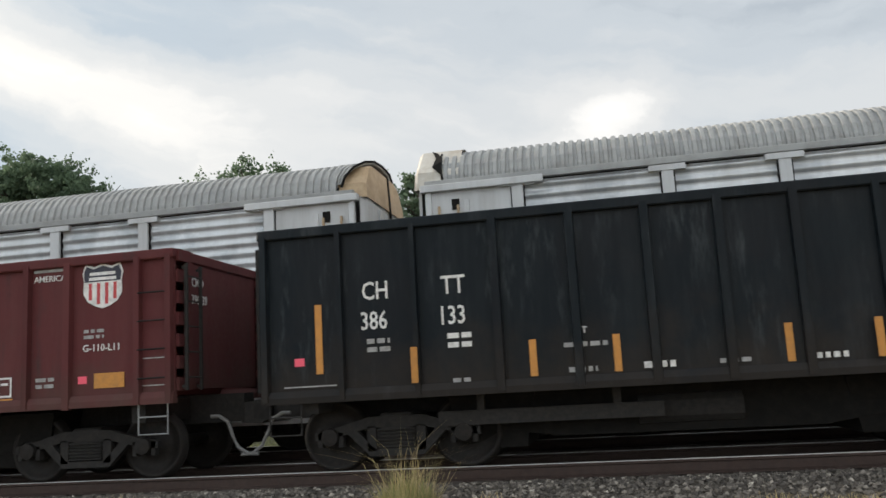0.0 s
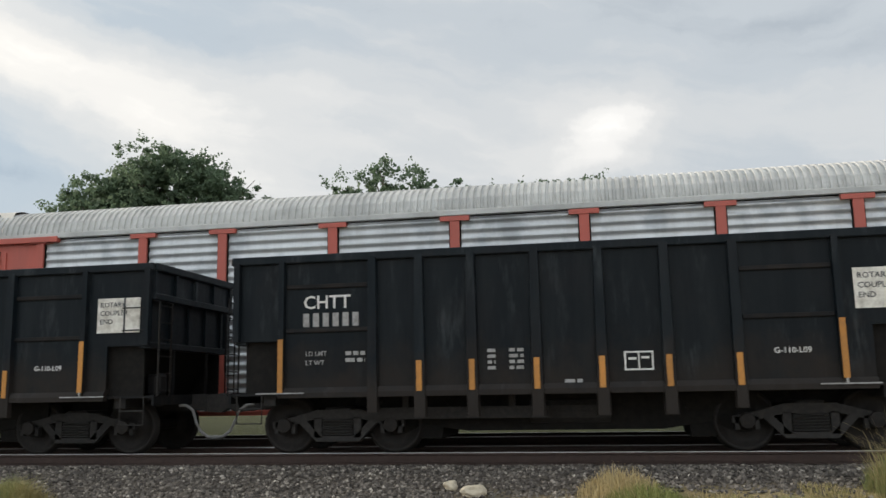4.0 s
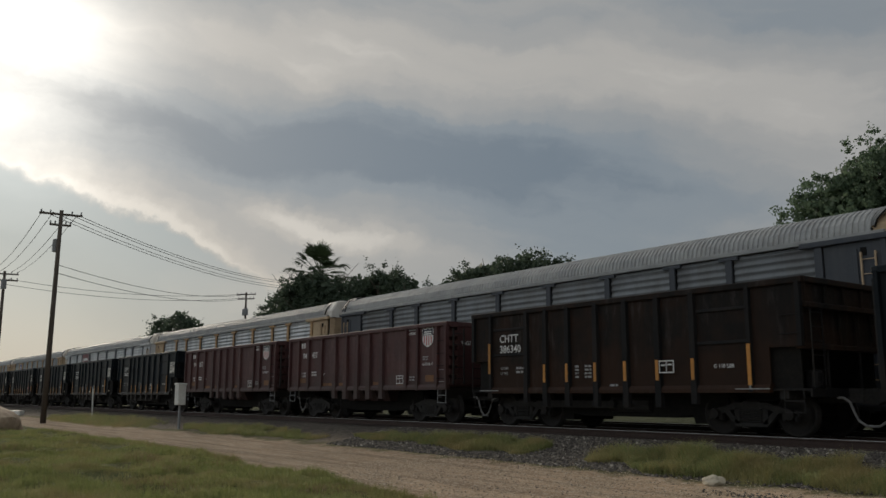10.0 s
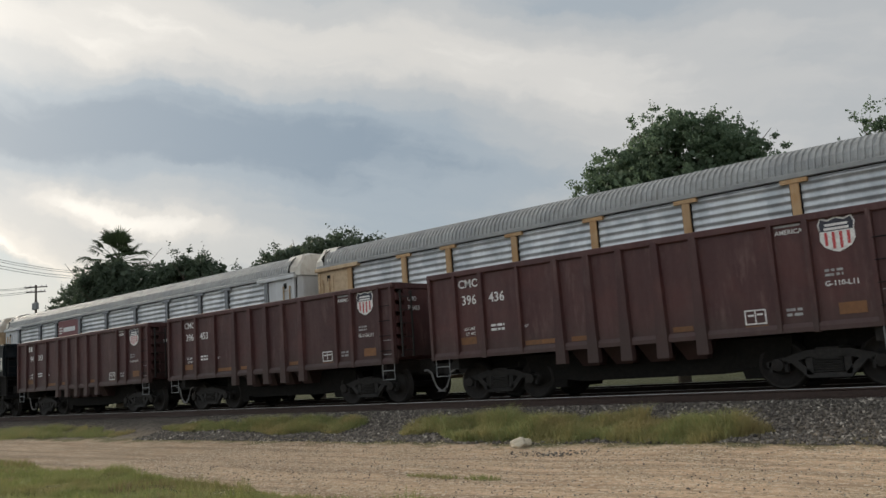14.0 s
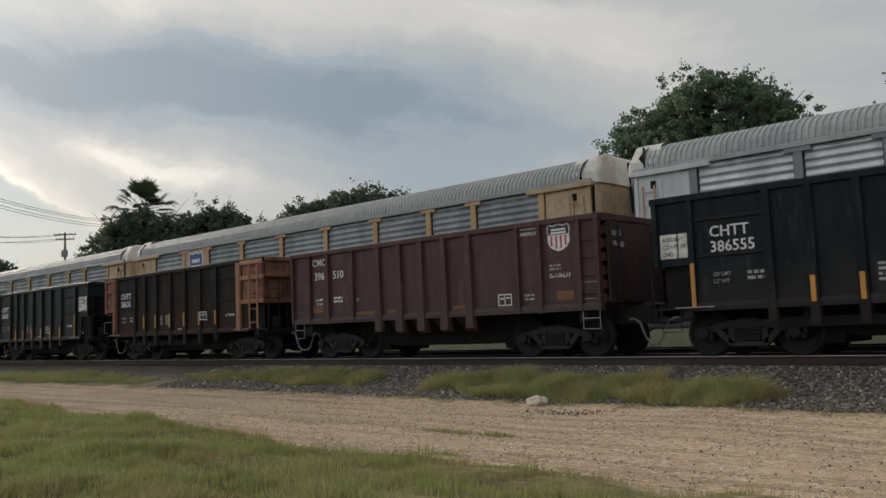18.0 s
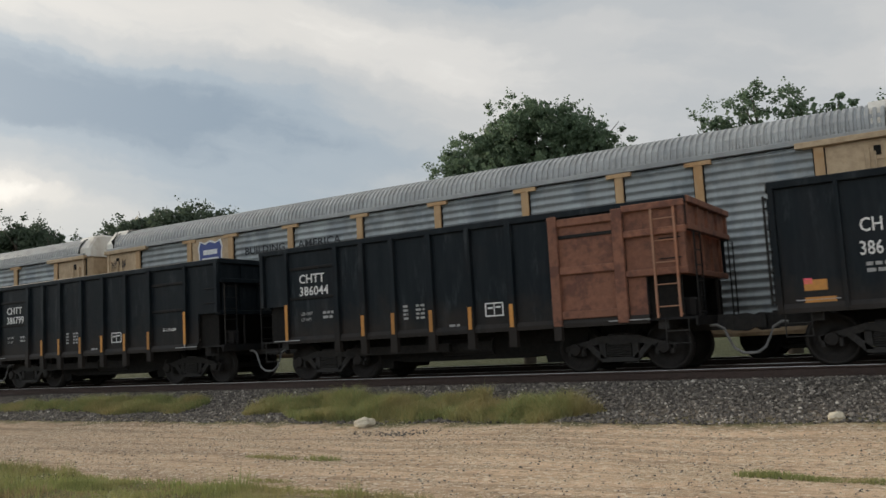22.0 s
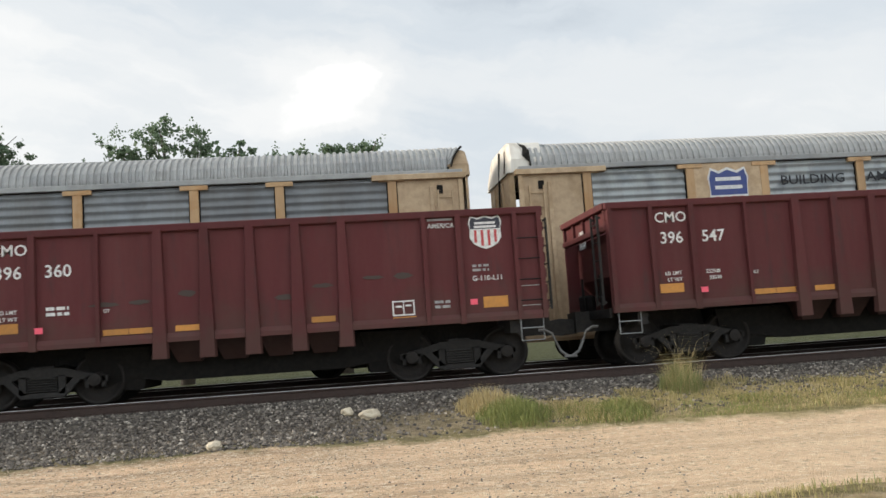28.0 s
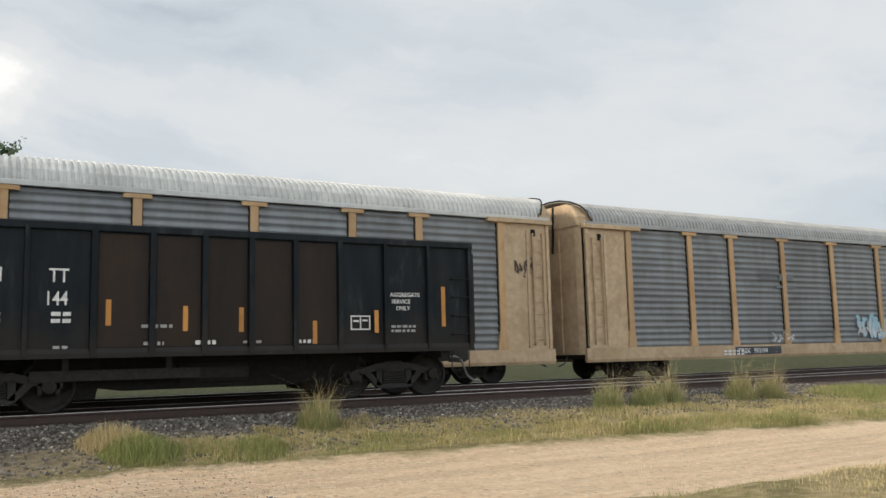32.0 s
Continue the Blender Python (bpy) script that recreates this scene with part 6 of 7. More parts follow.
        if turn == 0:
            for px in posts:
                part("post", shared(("rpost", post), lambda: post_shape(h - 0.13), post, "post"), None, car, at=(px, y - 0.02, DECK))
                part("post_seam", shared("rpostseam", lambda: Shape().box(-0.128, 0.128, -0.018, 0.05, 0.5, h - 0.22), "under", "post_seam"), None, car, at=(px, y - 0.02, DECK))
            for x, mirror in ((0.10, 1), (RACK_LEN - 0.10, -1)):
                dh = EAVE - DECK - 0.12
                part("side_door", shared(("rside", door, mirror), lambda: mirrored(Shape().box(0, 1.66, -0.02, 0.03, 0, dh), mirror), door, "side_door"), None, car, at=(x, y - 0.015, DECK))
                part("door_edge", shared(("redge", door, mirror), lambda: mirrored(Shape().bevelled(0, 0.11, -0.06, 0.03, 0, dh, 0.008), mirror), door, "door_edge"), None, car, at=(x, y - 0.02, DECK))
                part("door_seam", shared(("rseam", door, mirror), lambda: mirrored(Shape().bevelled(0.70, 0.80, -0.05, 0.0, 0.05, dh - 0.25, 0.008), mirror), door, "door_seam"), None, car, at=(x, y - 0.02, DECK))
                part("door_rail", shared(("rrail", door, mirror), lambda: mirrored(Shape().bevelled(-0.08, 2.15, -0.13, 0.03, dh - 0.07, dh + 0.06, 0.01), mirror), door, "door_rail"), None, car, at=(x, y - 0.02, DECK))
                part("door_latch", shared(("rlatch", mirror), lambda: mirrored(Shape().box(0.48, 0.62, -0.04, 0.0, dh - 0.42, dh - 0.22), mirror), "under", "door_latch"), None, car, at=(x, y - 0.02, DECK))
                part("ladder", shared("rladder", lambda: ladder_shape(3.2, 0.35, 9), door, "ladder"), None, car, at=(x + (0.25 if mirror > 0 else -0.6), y - 0.04, DECK + 0.1))
    part("underframe", shared("runder", lambda: Shape().box(0.2, RACK_LEN - 0.2, -0.35, 0.35, 0.62, 0.9).box(3.2, RACK_LEN - 3.2, -1.40, 1.40, 0.80, 0.92), "steel", "underframe"), None, car)
    add_truck(car, 2.6)
    add_truck(car, RACK_LEN - 2.6)
    f = -1.50
    if shield:
        part("sign_board", plate(1.80, 1.30, door, "sign_board"), None, car, "painted sign board", (4.52, f - 0.02, EAVE - 1.42))
        add_shield(car, 5.36, f - 0.03, EAVE - 1.40, 1.16, 1.20, striped=False)
    if slogan:
        part("lettering", letters("BUILDING", 0.24, "slogan", 1.14), None, car, "dark stencilled slogan", (6.92, f - 0.035, 3.84))
        part("lettering", letters("AMERICA", 0.24, "slogan", 1.2), None, car, "dark stencilled slogan", (9.15, f - 0.035, 3.84))
    if red_sign:
        p = part("sign_board", plate(2.3, 0.95, "logo_red", "sign_board"), None, car, "dark red sign board", (6.62, f - 0.04, EAVE - 1.12))
        for zz, ww in ((0.56, 0.32), (0.42, 0.36), (0.30, 0.30)):
            part("sign_mark", plate(ww, 0.07, "white", "sign_mark"), None, p, at=(0.12, -0.008, zz))
        part("sign_bar", plate(1.25, 0.22, "white", "sign_bar"), None, p, at=(0.58, -0.008, 0.38))
    small = Shape()
    for zz in (0.62, 0.72):
        for k in range(5):
            small.box(k * 0.2, k * 0.2 + 0.14, -0.004, 0, zz, zz + 0.06)
    part("small_marking", shared("rsmall", lambda: small, "white", "small_marking"), None, car, at=(RACK_LEN * 0.22, f - 0.04, 0))
    return car


def mark_grey_rack(car):
    """The carrier that ends the view: a rubbed mark, a sill plate with its number, tags."""
    f = -1.53
    s = Shape()
    for k in range(4):
        s.box(0.05 * k, 0.9, -0.004, 0, 0.30 - 0.09 * k, 0.35 - 0.09 * k)
    part("faded_mark", s, "letter_fade", car, "rubbed dark mark", (7.55, f, 3.1))
    part("faded_mark", plate(0.75, 0.22, "letter_fade", "faded_mark"), None, car, at=(8.6, f, 3.12))
    part("faded_mark", plate(1.0, 0.10, "letter_fade", "faded_mark"), None, car, at=(8.4, f, 2.86))
    p = part("number_board", plate(2.25, 0.26, "letter_dark", "number_board"), None, car, "black sill plate with white number", (6.2, f, 0.62))
    part("lettering", letters("TTGX   992194", 0.16, "white"), None, p, at=(0.12, -0.009, 0.05))
    scribble(car, 12.7, 1.05, 2.6, 0.95, 77, "graffiti_blue", 9, 0.05, f - 0.01)
    scribble(car, 12.7, 1.05, 2.6, 0.85, 78, "graffiti_white", 7, 0.02, f - 0.014)
    scribble(car, 8.0, 0.98, 1.2, 0.4, 79, "graffiti_white", 4, 0.012, f - 0.01)
    for x in (15.4, 17.8, 20.2):
        scribble(car, x, 1.05, 2.2, 0.9, int(x * 3), "graffiti_white", 8, 0.03, f - 0.01)
    return car


def mark_tall_sign(car):
    """A tall tan board with a striped badge, a rubbed slogan, and tags along the foot."""
    f = -1.53
    part("sign_board", plate(1.86, 1.66, "tan_door", "sign_board"), None, car, "tall tan sign board", (4.42, f, EAVE - 1.74))
    add_shield(car, 5.34, f - 0.012, EAVE - 1.52, 1.06, 1.30, low=0.47, head="blue")
    part("lettering", letters("BUILDING", 0.24, "slogan", 1.15), None, car, "dark stencilled slogan", (6.70, f - 0.005, 3.98))
    part("lettering", letters("AMERICA", 0.24, "slogan", 1.24), None, car, "dark stencilled slogan", (8.99, f - 0.005, 3.98))
    for x, w, sd, m in ((1.95, 2.3, 5, "graffiti_white"), (4.5, 1.7, 6, "graffiti_white"), (9.0, 2.3, 7, "graffiti_white"), (14.3, 2.5, 8, "graffiti_white"), (17.0, 2.2, 9, "graffiti_tan"), (19.6, 1.6, 10, "graffiti_white")):
        part("primer_block", plate(w, 0.62, "graffiti_block", "primer_block"), None, car, "chalky grey paint block", (x, f + 0.002, 1.22))
        scribble(car, x, 1.12, w, 1.0, sd, m, 8, 0.045, f - 0.01)
    return car


def mirrored(shape, way):
    if way < 0:
        shape.v = [(-x, y, z) for x, y, z in shape.v]
    return shape


# each carrier in turn: post, door, end cap, panel, badge, slogan, red sign
RACKS = {
    -1: ("post_white", "post_white", ("end_white",), "galv_light"), 0: ("post_white", "post_white", ("end_white", "tan_door"), "galv_light"), 1: ("post_red", "post_red", ("end_white",), "galv_light"),
    2: ("tan", "tan_door", ("end_white",), "galv", True, True), 3: ("tan", "tan_door", ("end_white",), "galv"), 4: ("post_dark", "post_dark", ("post_dark", "tan_door"), "galv_dark"), 5: ("tan", "tan_door", ("end_white",), "galv_light"),
    6: ("post_grey", "post_white", ("end_white",), "galv_light", False, False, True), 7: ("tan", "tan_door", ("end_white",), "galv", True), 8: ("tan", "tan_door", ("end_white",), "galv", True, True, False, "tag"), 9: ("tan", "tan_door", ("end_white",), "galv", "tall"),
    10: ("tan", "tan_door", ("tan_door",), "galv_dark", "logo"), 11: ("tan", "tan_door", ("tan_door",), "galv_dark", "white_roof"),
}
RACK_WORDS = {"post_white": "pale grey", "post_grey": "dull grey", "post_red": "faded red", "tan": "tan", "post_dark": "dark blue-grey"}
RACK_BASES = {}


def build_rack(k):
    spec = RACKS.get(k, ("tan", "tan_door", ("end_white",), "galv", k % 2 == 0, k % 2 == 0))
    if spec not in RACK_BASES:
        car = rack_car(*spec[:4], roof="roof_white" if "white_roof" in spec or spec[0] == "post_red" else "roof", shield=len(spec) > 4 and spec[4] is True, slogan=len(spec) > 5 and spec[5], red_sign=len(spec) > 6 and spec[6])
        tagged(car, "closed auto carrier, corrugated grey sides, %s posts, on far track" % RACK_WORDS[spec[0]], "freight car", "auto carriers of the far train")
        RACK_BASES[spec] = car
        if "logo" in spec:
            mark_grey_rack(car)
        if "tall" in spec:
            mark_tall_sign(car)
        if k == 8:
            scribble(car, 0.30, 3.95, 0.85, 0.35, 61, "graffiti_dark", 6, 0.012, -1.52)
        if k == 11:
            scribble(car, RACK_LEN - 1.35, 2.95, 0.75, 0.6, 62, "graffiti_dark", 5, 0.014, -1.52)
    else:
        car = copy_thing(RACK_BASES[spec], Matrix.Identity(4))
    return car


# ---- the ground and the tracks ----


def ground_height(x, y):
    """Bed, shoulder, road and verge in section; the bed is level with the rails' feet."""
    far, near = bed_edges(x)
    shoulder = [(-400, -0.62), (near - 6, -0.62), (near - 1.2, -0.66), (near + 0.4, -0.76), (far - 0.8, -0.76), (far, -0.68), (min(-3.2, far + 0.8), -0.56), (-1.95, -0.27), (-1.45, -0.20), (5.9, -0.20), (7.2, -0.55), (12, -0.60), (400, -0.60)]
    z = np.interp(y, [p[0] for p in shoulder], [p[1] for p in shoulder])
    n = noise.noise(Vector((x * 0.35, y * 0.35, 0))) * 0.05 + noise.noise(Vector((x * 1.7, y * 1.7, 3))) * 0.018
    if -1.9 < y < 6.4:
        n = 0.0
    elif y < near:
        n = n * 1.5 + 0.05 + 0.13 * noise.noise(Vector((x * 0.8, y * 1.1, 7)))
    return float(z) + n


def spread(stops):
    out = []
    for a, b, step in stops:
        out += list(np.arange(a, b, step))
    return out + [stops[-1][1]]


def build_ground():
    xs = spread([(-3000, -600, 400), (-600, -120, 40), (-120, -40, 4), (-40, -14, 0.9), (-14, 24, 0.28), (24, 50, 0.9), (50, 130, 5), (130, 600, 45), (600, 3000, 400)])
    ys = spread([(-1500, -100, 200), (-100, -30, 8), (-30, -18, 1.0), (-18, -10.5, 0.4), (-10.5, -1.0, 0.16), (-1.0, 6.4, 0.75), (6.4, 14, 0.6), (14, 60, 4), (60, 300, 40), (300, 3000, 500)])
    v = [(x, y, ground_height(x, y)) for x in xs for y in ys]
    n = len(ys)
    f = [(i * n + j, (i + 1) * n + j, (i + 1) * n + j + 1, i * n + j + 1) for i in range(len(xs) - 1) for j in range(n - 1)]
    me = Shape().add(v, f).mesh("ground", MAT["ground"], True)
    return thing("ground", "dirt road, ballast shoulder and grassy verge beside the railway", "ground", kind="structure", data=me)


def rail_shape(x0, x1):
    foot = [(-0.07, -0.185), (0.07, -0.185), (0.07, -0.172), (0.012, -0.15), (0.010, -0.05), (0.036, -0.038), (0.036, -0.008), (-0.036, -0.008), (-0.036, -0.038), (-0.010, -0.05), (-0.012, -0.15), (-0.07, -0.172)]
    return Shape().prism_x(foot, x0, x1)


def build_track(name, y, label, ties=0):
    track = thing(name, label, "railway track", kind="structure")
    for side in (-0.755, 0.755):
        r = part("rail", shared("rail", lambda: rail_shape(-700, 700), "rail", "rail"), None, track, "rust-brown steel rail", (0, y + side, 0))
        part("rail_head", shared("rail_head", lambda: Shape().prism_x([(-0.036, -0.008), (0.036, -0.008), (0.034, -0.001), (0.024, 0.002), (-0.024, 0.002), (-0.034, -0.001)], -700, 700), "rail_head", "rail_head"), None, r, "polished running surface")
    rng = random.Random(9)
    tie = shared("tie", lambda: Shape().bevelled(-0.115, 0.115, -1.3, 1.3, -0.36, -0.185, 0.012), "tie", "tie")
    for k in range(ties):
        x = -38 + k * 0.52
        ob = part("tie", tie, None, track)
        ob.location, ob.rotation_euler = (x + rng.uniform(-0.02, 0.02), y + rng.uniform(-0.05, 0.05), rng.uniform(-0.008, 0.008)), (0, 0, rng.uniform(-0.012, 0.012))
    rest = Shape()
    for k in range(420):
        x = -38 - 0.52 * (k + 1) if k < 210 else -38 + ties * 0.52 + 0.52 * (k - 210)
        rest.box(x - 0.115, x + 0.115, y - 1.3, y + 1.3, -0.36, -0.19)
    ob = part("more_ties", rest, "tie", track)
    ob["kind"] = "stuff"
    return track




def scatter_stones(name, count, area, size, mat, seed, label, keep=None):
    """Loose angular stones lying on the ground, in one mesh."""
    rng = np.random.default_rng(seed)
    pyr = random.Random(seed)
    cube = np.array([(1, 0, 0), (-1, 0, 0), (0, 1, 0), (0, -1, 0), (0, 0, 1), (0, 0, -1)], float)
    tri = [(0, 2, 4), (2, 1, 4), (1, 3, 4), (3, 0, 4), (2, 0, 5), (1, 2, 5), (3, 1, 5), (0, 3, 5)]
    v, f, made = [], [], 0
    while made < count:
        x, y = area(pyr)
        if keep and not keep(x, y, pyr):
            continue
        r = size * pyr.uniform(0.55, 1.35)
        m = np.array(Euler((pyr.uniform(0, 6), pyr.uniform(0, 6), pyr.uniform(0, 6))).to_matrix())
        pts = (cube * rng.uniform(0.65, 1.25, (6, 3))) @ m.T * r * np.array((1, 1, 0.8))
        z = ground_height(x, y) + r * 0.25
        n = len(v)
        v += [(x + p[0], y + p[1], z + p[2]) for p in pts]
        f += [tuple(n + i for i in t) for t in tri]
        made += 1
    me = bpy.data.meshes.new(name)
    me.from_pydata(v, [], f)
    me.materials.append(MAT[mat])
    return thing(name, label, "stones", kind="stuff", data=me)


def stone_material():
    m = bpy.data.materials.new("ballast_stones")
    m.use_nodes = True
    add = nodes_of(m.node_tree)
    isl = add("ShaderNodeNewGeometry").outputs["Random Per Island"]
    r = add("ShaderNodeValToRGB", {"Fac": isl})
    e = r.color_ramp.elements
    e[0].color, e[1].color = (0.050, 0.044, 0.039, 1), (0.50, 0.455, 0.39, 1)
    for p, c in ((0.45, (0.112, 0.098, 0.085, 1)), (0.85, (0.195, 0.172, 0.147, 1)), (0.96, (0.30, 0.268, 0.228, 1))):
        e.new(p).color = c
    b = m.node_tree.nodes["Principled BSDF"]
    m.node_tree.links.new(r.outputs[0], b.inputs["Base Color"])
    b.inputs["Roughness"].default_value = 0.9
    return m


MAT["stones"] = stone_material()
MAT["pebbles"] = leaf_material("road_pebble_stone", (0.42, 0.32, 0.22), (0.78, 0.64, 0.49), 0.0, 0.95)


def rock(name, label, x, y, size, seed):
    """A weathered lump of limestone."""
    bm = bmesh.new()
    bmesh.ops.create_icosphere(bm, subdivisions=3, radius=1.0)
    for v in bm.verts:
        n = noise.noise(v.co * 1.3 + Vector((seed, 0, 0))) * 0.38 + noise.noise(v.co * 3.5 + Vector((0, seed, 0))) * 0.12
        v.co = v.co * (1 + n)
        v.co = Vector((v.co.x * size[0] / 2, v.co.y * size[1] / 2, v.co.z * size[2] / 2))
    me = bpy.data.meshes.new(name)
    bm.to_mesh(me)
    bm.free()
    me.materials.append(MAT["limestone"])
    ob = thing(name, label, "rock", data=me)
    ob.location = (x, y, ground_height(x, y) + size[2] * 0.32)
    ob.rotation_euler = (0, 0, seed)
    return ob


# ---- grass ----


def blades(points, mat, name, label, category="grass", kind="stuff", seed=1):
    """Grass blades, each a bent strip of two faces. points: x, y, z, height, width, lean."""
    rng = random.Random(seed)
    v, f = [], []
    for x, y, z, h, w, lean in points:
        a = rng.uniform(0, 2 * math.pi)
        dx, dy = math.cos(a), math.sin(a)
        b = rng.uniform(0, 2 * math.pi)
        lx, ly = math.cos(b) * lean * h, math.sin(b) * lean * h
        n = len(v)
        v += [(x - dx * w, y - dy * w, z - 0.02), (x + dx * w, y + dy * w, z - 0.02),
              (x - dx * w * 0.7 + lx * 0.35, y - dy * w * 0.7 + ly * 0.35, z + h * 0.6), (x + dx * w * 0.7 + lx * 0.35, y + dy * w * 0.7 + ly * 0.35, z + h * 0.6),
              (x + lx, y + ly, z + h * (1 - 0.25 * lean))]
        f += [(n, n + 1, n + 3, n + 2), (n + 2, n + 3, n + 4)]
    me = bpy.data.meshes.new(name)
    me.from_pydata(v, [], f)
    me.materials.append(MAT[mat])
    return tagged(new(name, me), label, category, "", kind)


def worn_share(x, y):
    """How bare the lawn's trodden end is: patches that widen toward the road."""
    if y < -15.5 or y > -9.0:
        return 0.0
    a = min(1.0, max(0.0, (x + 6.0) / 7.0)) * min(1.0, max(0.0, (y + 14.5) / 3.5))
    n = 0.5 + 0.75 * noise.noise(Vector((x * 0.8, y * 1.3, 2.2))) + 0.4 * noise.noise(Vector((x * 2.6, y * 3.4, 7.7)))
    return max(0.0, min(0.88, (a * 0.9 + n - 0.85) * 1.5)) * min(1.0, a * 2.0)


def lawn(count, x0, x1, y_of, height, seed, patch=0.9, thin=0.45, width=0.0045, floor=-9):
    """Points of a patchy lawn over a strip, thicker in clumps."""
    rng = random.Random(seed)
    out = []
    while len(out) < count:
        x = rng.uniform(x0, x1)
        a, b = y_of(x)
        y = rng.uniform(a, b)
        d = noise.noise(Vector((x * patch, y * patch, seed)))
        if d + 0.35 < rng.uniform(-0.1, thin):
            continue
        if d < floor or (-8.5 < x < 6 and rng.random() < worn_share(x, y)):
            continue
        lump = noise.noise(Vector((x * 1.2, y * 1.6, 9.5)))
        small = noise.noise(Vector((x * 3.4, y * 4.2, 3.5)))
        h = height * rng.uniform(0.4, 1.2) * max(0.22, 0.80 + 0.5 * max(0, d) + 1.25 * lump + 0.5 * small)
        out.append((x, y, ground_height(x, y), h, rng.uniform(0.6, 1.3) * width * (1 + h), rng.uniform(0.1, 0.8)))
    return out


def clump(x, y, r, h, count, seed, width=0.007, lean=0.55):
    rng = random.Random(seed)
    out = []
    for _ in range(count):
        a, d = rng.uniform(0, 2 * math.pi), r * math.sqrt(rng.random())
        px, py = x + math.cos(a) * d, y + math.sin(a) * d
        k = 0.25 + 0.75 * max(0.0, 1 - (d / r) ** 2)
        out.append((px, py, ground_height(px, py), h * k * rng.uniform(0.45, 1.2), width * rng.uniform(0.6, 1.2), rng.uniform(0.05, lean)))
    return out


# ---- trees ----


def leaf_tree(name, label, x, y, trunk_h, blobs, leaf_count, mat, seed, leaf=0.28):
    """A tapered trunk with limbs to each mass of foliage, and leaves set in small sprays."""
    rng = random.Random(seed)
    blobs = [(bx, by, bz, br * 1.15) for bx, by, bz, br in blobs]
    tree = thing(name, label, "tree")
    tree.location = (x, y, -0.6)
    s = Shape()
    s.tube([(0, 0, -0.2), (0.1, 0, trunk_h * 0.5), (0.0, 0.1, trunk_h)], 0.34, 9, 0.22)
    for bx, by, bz, br in blobs:
        mid = Vector((bx * 0.45, by * 0.45, trunk_h + (bz - trunk_h) * 0.45 - 0.3))
        s.tube([(0, 0.1, trunk_h * 0.92), mid, (bx, by, bz)], 0.17, 6, 0.04)
        for _ in range(4):
            e = Vector((bx, by, bz)) + Vector((rng.gauss(0, 1), rng.gauss(0, 1), rng.gauss(0, 1) * 0.8)) * br * 0.55
            s.tube([mid.lerp(Vector((bx, by, bz)), 0.6), e], 0.06, 5, 0.015)
    part("trunk", s, "bark", tree, "grey-brown trunk and limbs", smooth=True)
    v, f = [], []

    def leaf_at(p, size, flat):
        q = Euler((rng.uniform(-flat, flat), rng.uniform(-flat, flat), rng.uniform(0, 6.3))).to_matrix()
        a, b = q @ Vector((size * rng.uniform(0.5, 0.9), 0, 0)), q @ Vector((0, size * 0.34, 0.05))
        n = len(v)
        v.extend((p - a * 0.5, p + b, p + a * 0.5, p - b))
        f.append((n, n + 1, n + 2, n + 3))

    total = sum(b[3] ** 2 for b in blobs)
    for bx, by, bz, br in blobs:
        mid = Vector((bx, by, bz))
        # bunches of leaves on twigs: each bunch is a small flattened dome
        bunches = max(8, int(leaf_count / 60 * br * br / total))
        for _ in range(bunches):
            d = Vector((rng.gauss(0, 1), rng.gauss(0, 1), rng.gauss(0, 1))).normalized()
            k = br * (rng.random() ** 0.30) * (0.84 + 0.74 * noise.noise(d * 3.1 + Vector((seed, bx, bz))))
            c = mid + Vector((d.x, d.y, d.z * 0.82)) * k
            r = leaf * rng.uniform(1.3, 3.0)
            for _ in range(46):
                o = Vector((rng.gauss(0, 1), rng.gauss(0, 1), rng.gauss(0, 1))).normalized() * rng.random() ** 0.5
                leaf_at(c + Vector((o.x * r, o.y * r, o.z * r * 0.62)), leaf, 1.0)
            if k > br * 0.75:
                tip = c + (Vector((d.x, d.y, d.z * 0.9 + 0.25)) * r * rng.uniform(0.6, 1.5))
                for j in range(10):
                    leaf_at(c.lerp(tip, j / 9) + Vector((rng.gauss(0, 1), rng.gauss(0, 1), rng.gauss(0, 1))) * leaf * 0.35, leaf * 0.9, 1.2)
        # the shaded inside of the crown
        for _ in range(int(leaf_count / (8 if mat == "leaf_dark" or leaf_count > 40000 else 20) * br * br / total)):
            d = Vector((rng.gauss(0, 1), rng.gauss(0, 1), rng.gauss(0, 1))).normalized()
            leaf_at(mid + Vector((d.x, d.y, d.z * 0.8)) * br * 0.72 * rng.random() ** 0.5, leaf * 2.6, 1.4)
    me = bpy.data.meshes.new("crown")
    me.from_pydata([tuple(p) for p in v], [], f)
    me.materials.append(MAT[mat])
    part("crown", me, None, tree, "uneven leafy crown with gaps")
    return tree


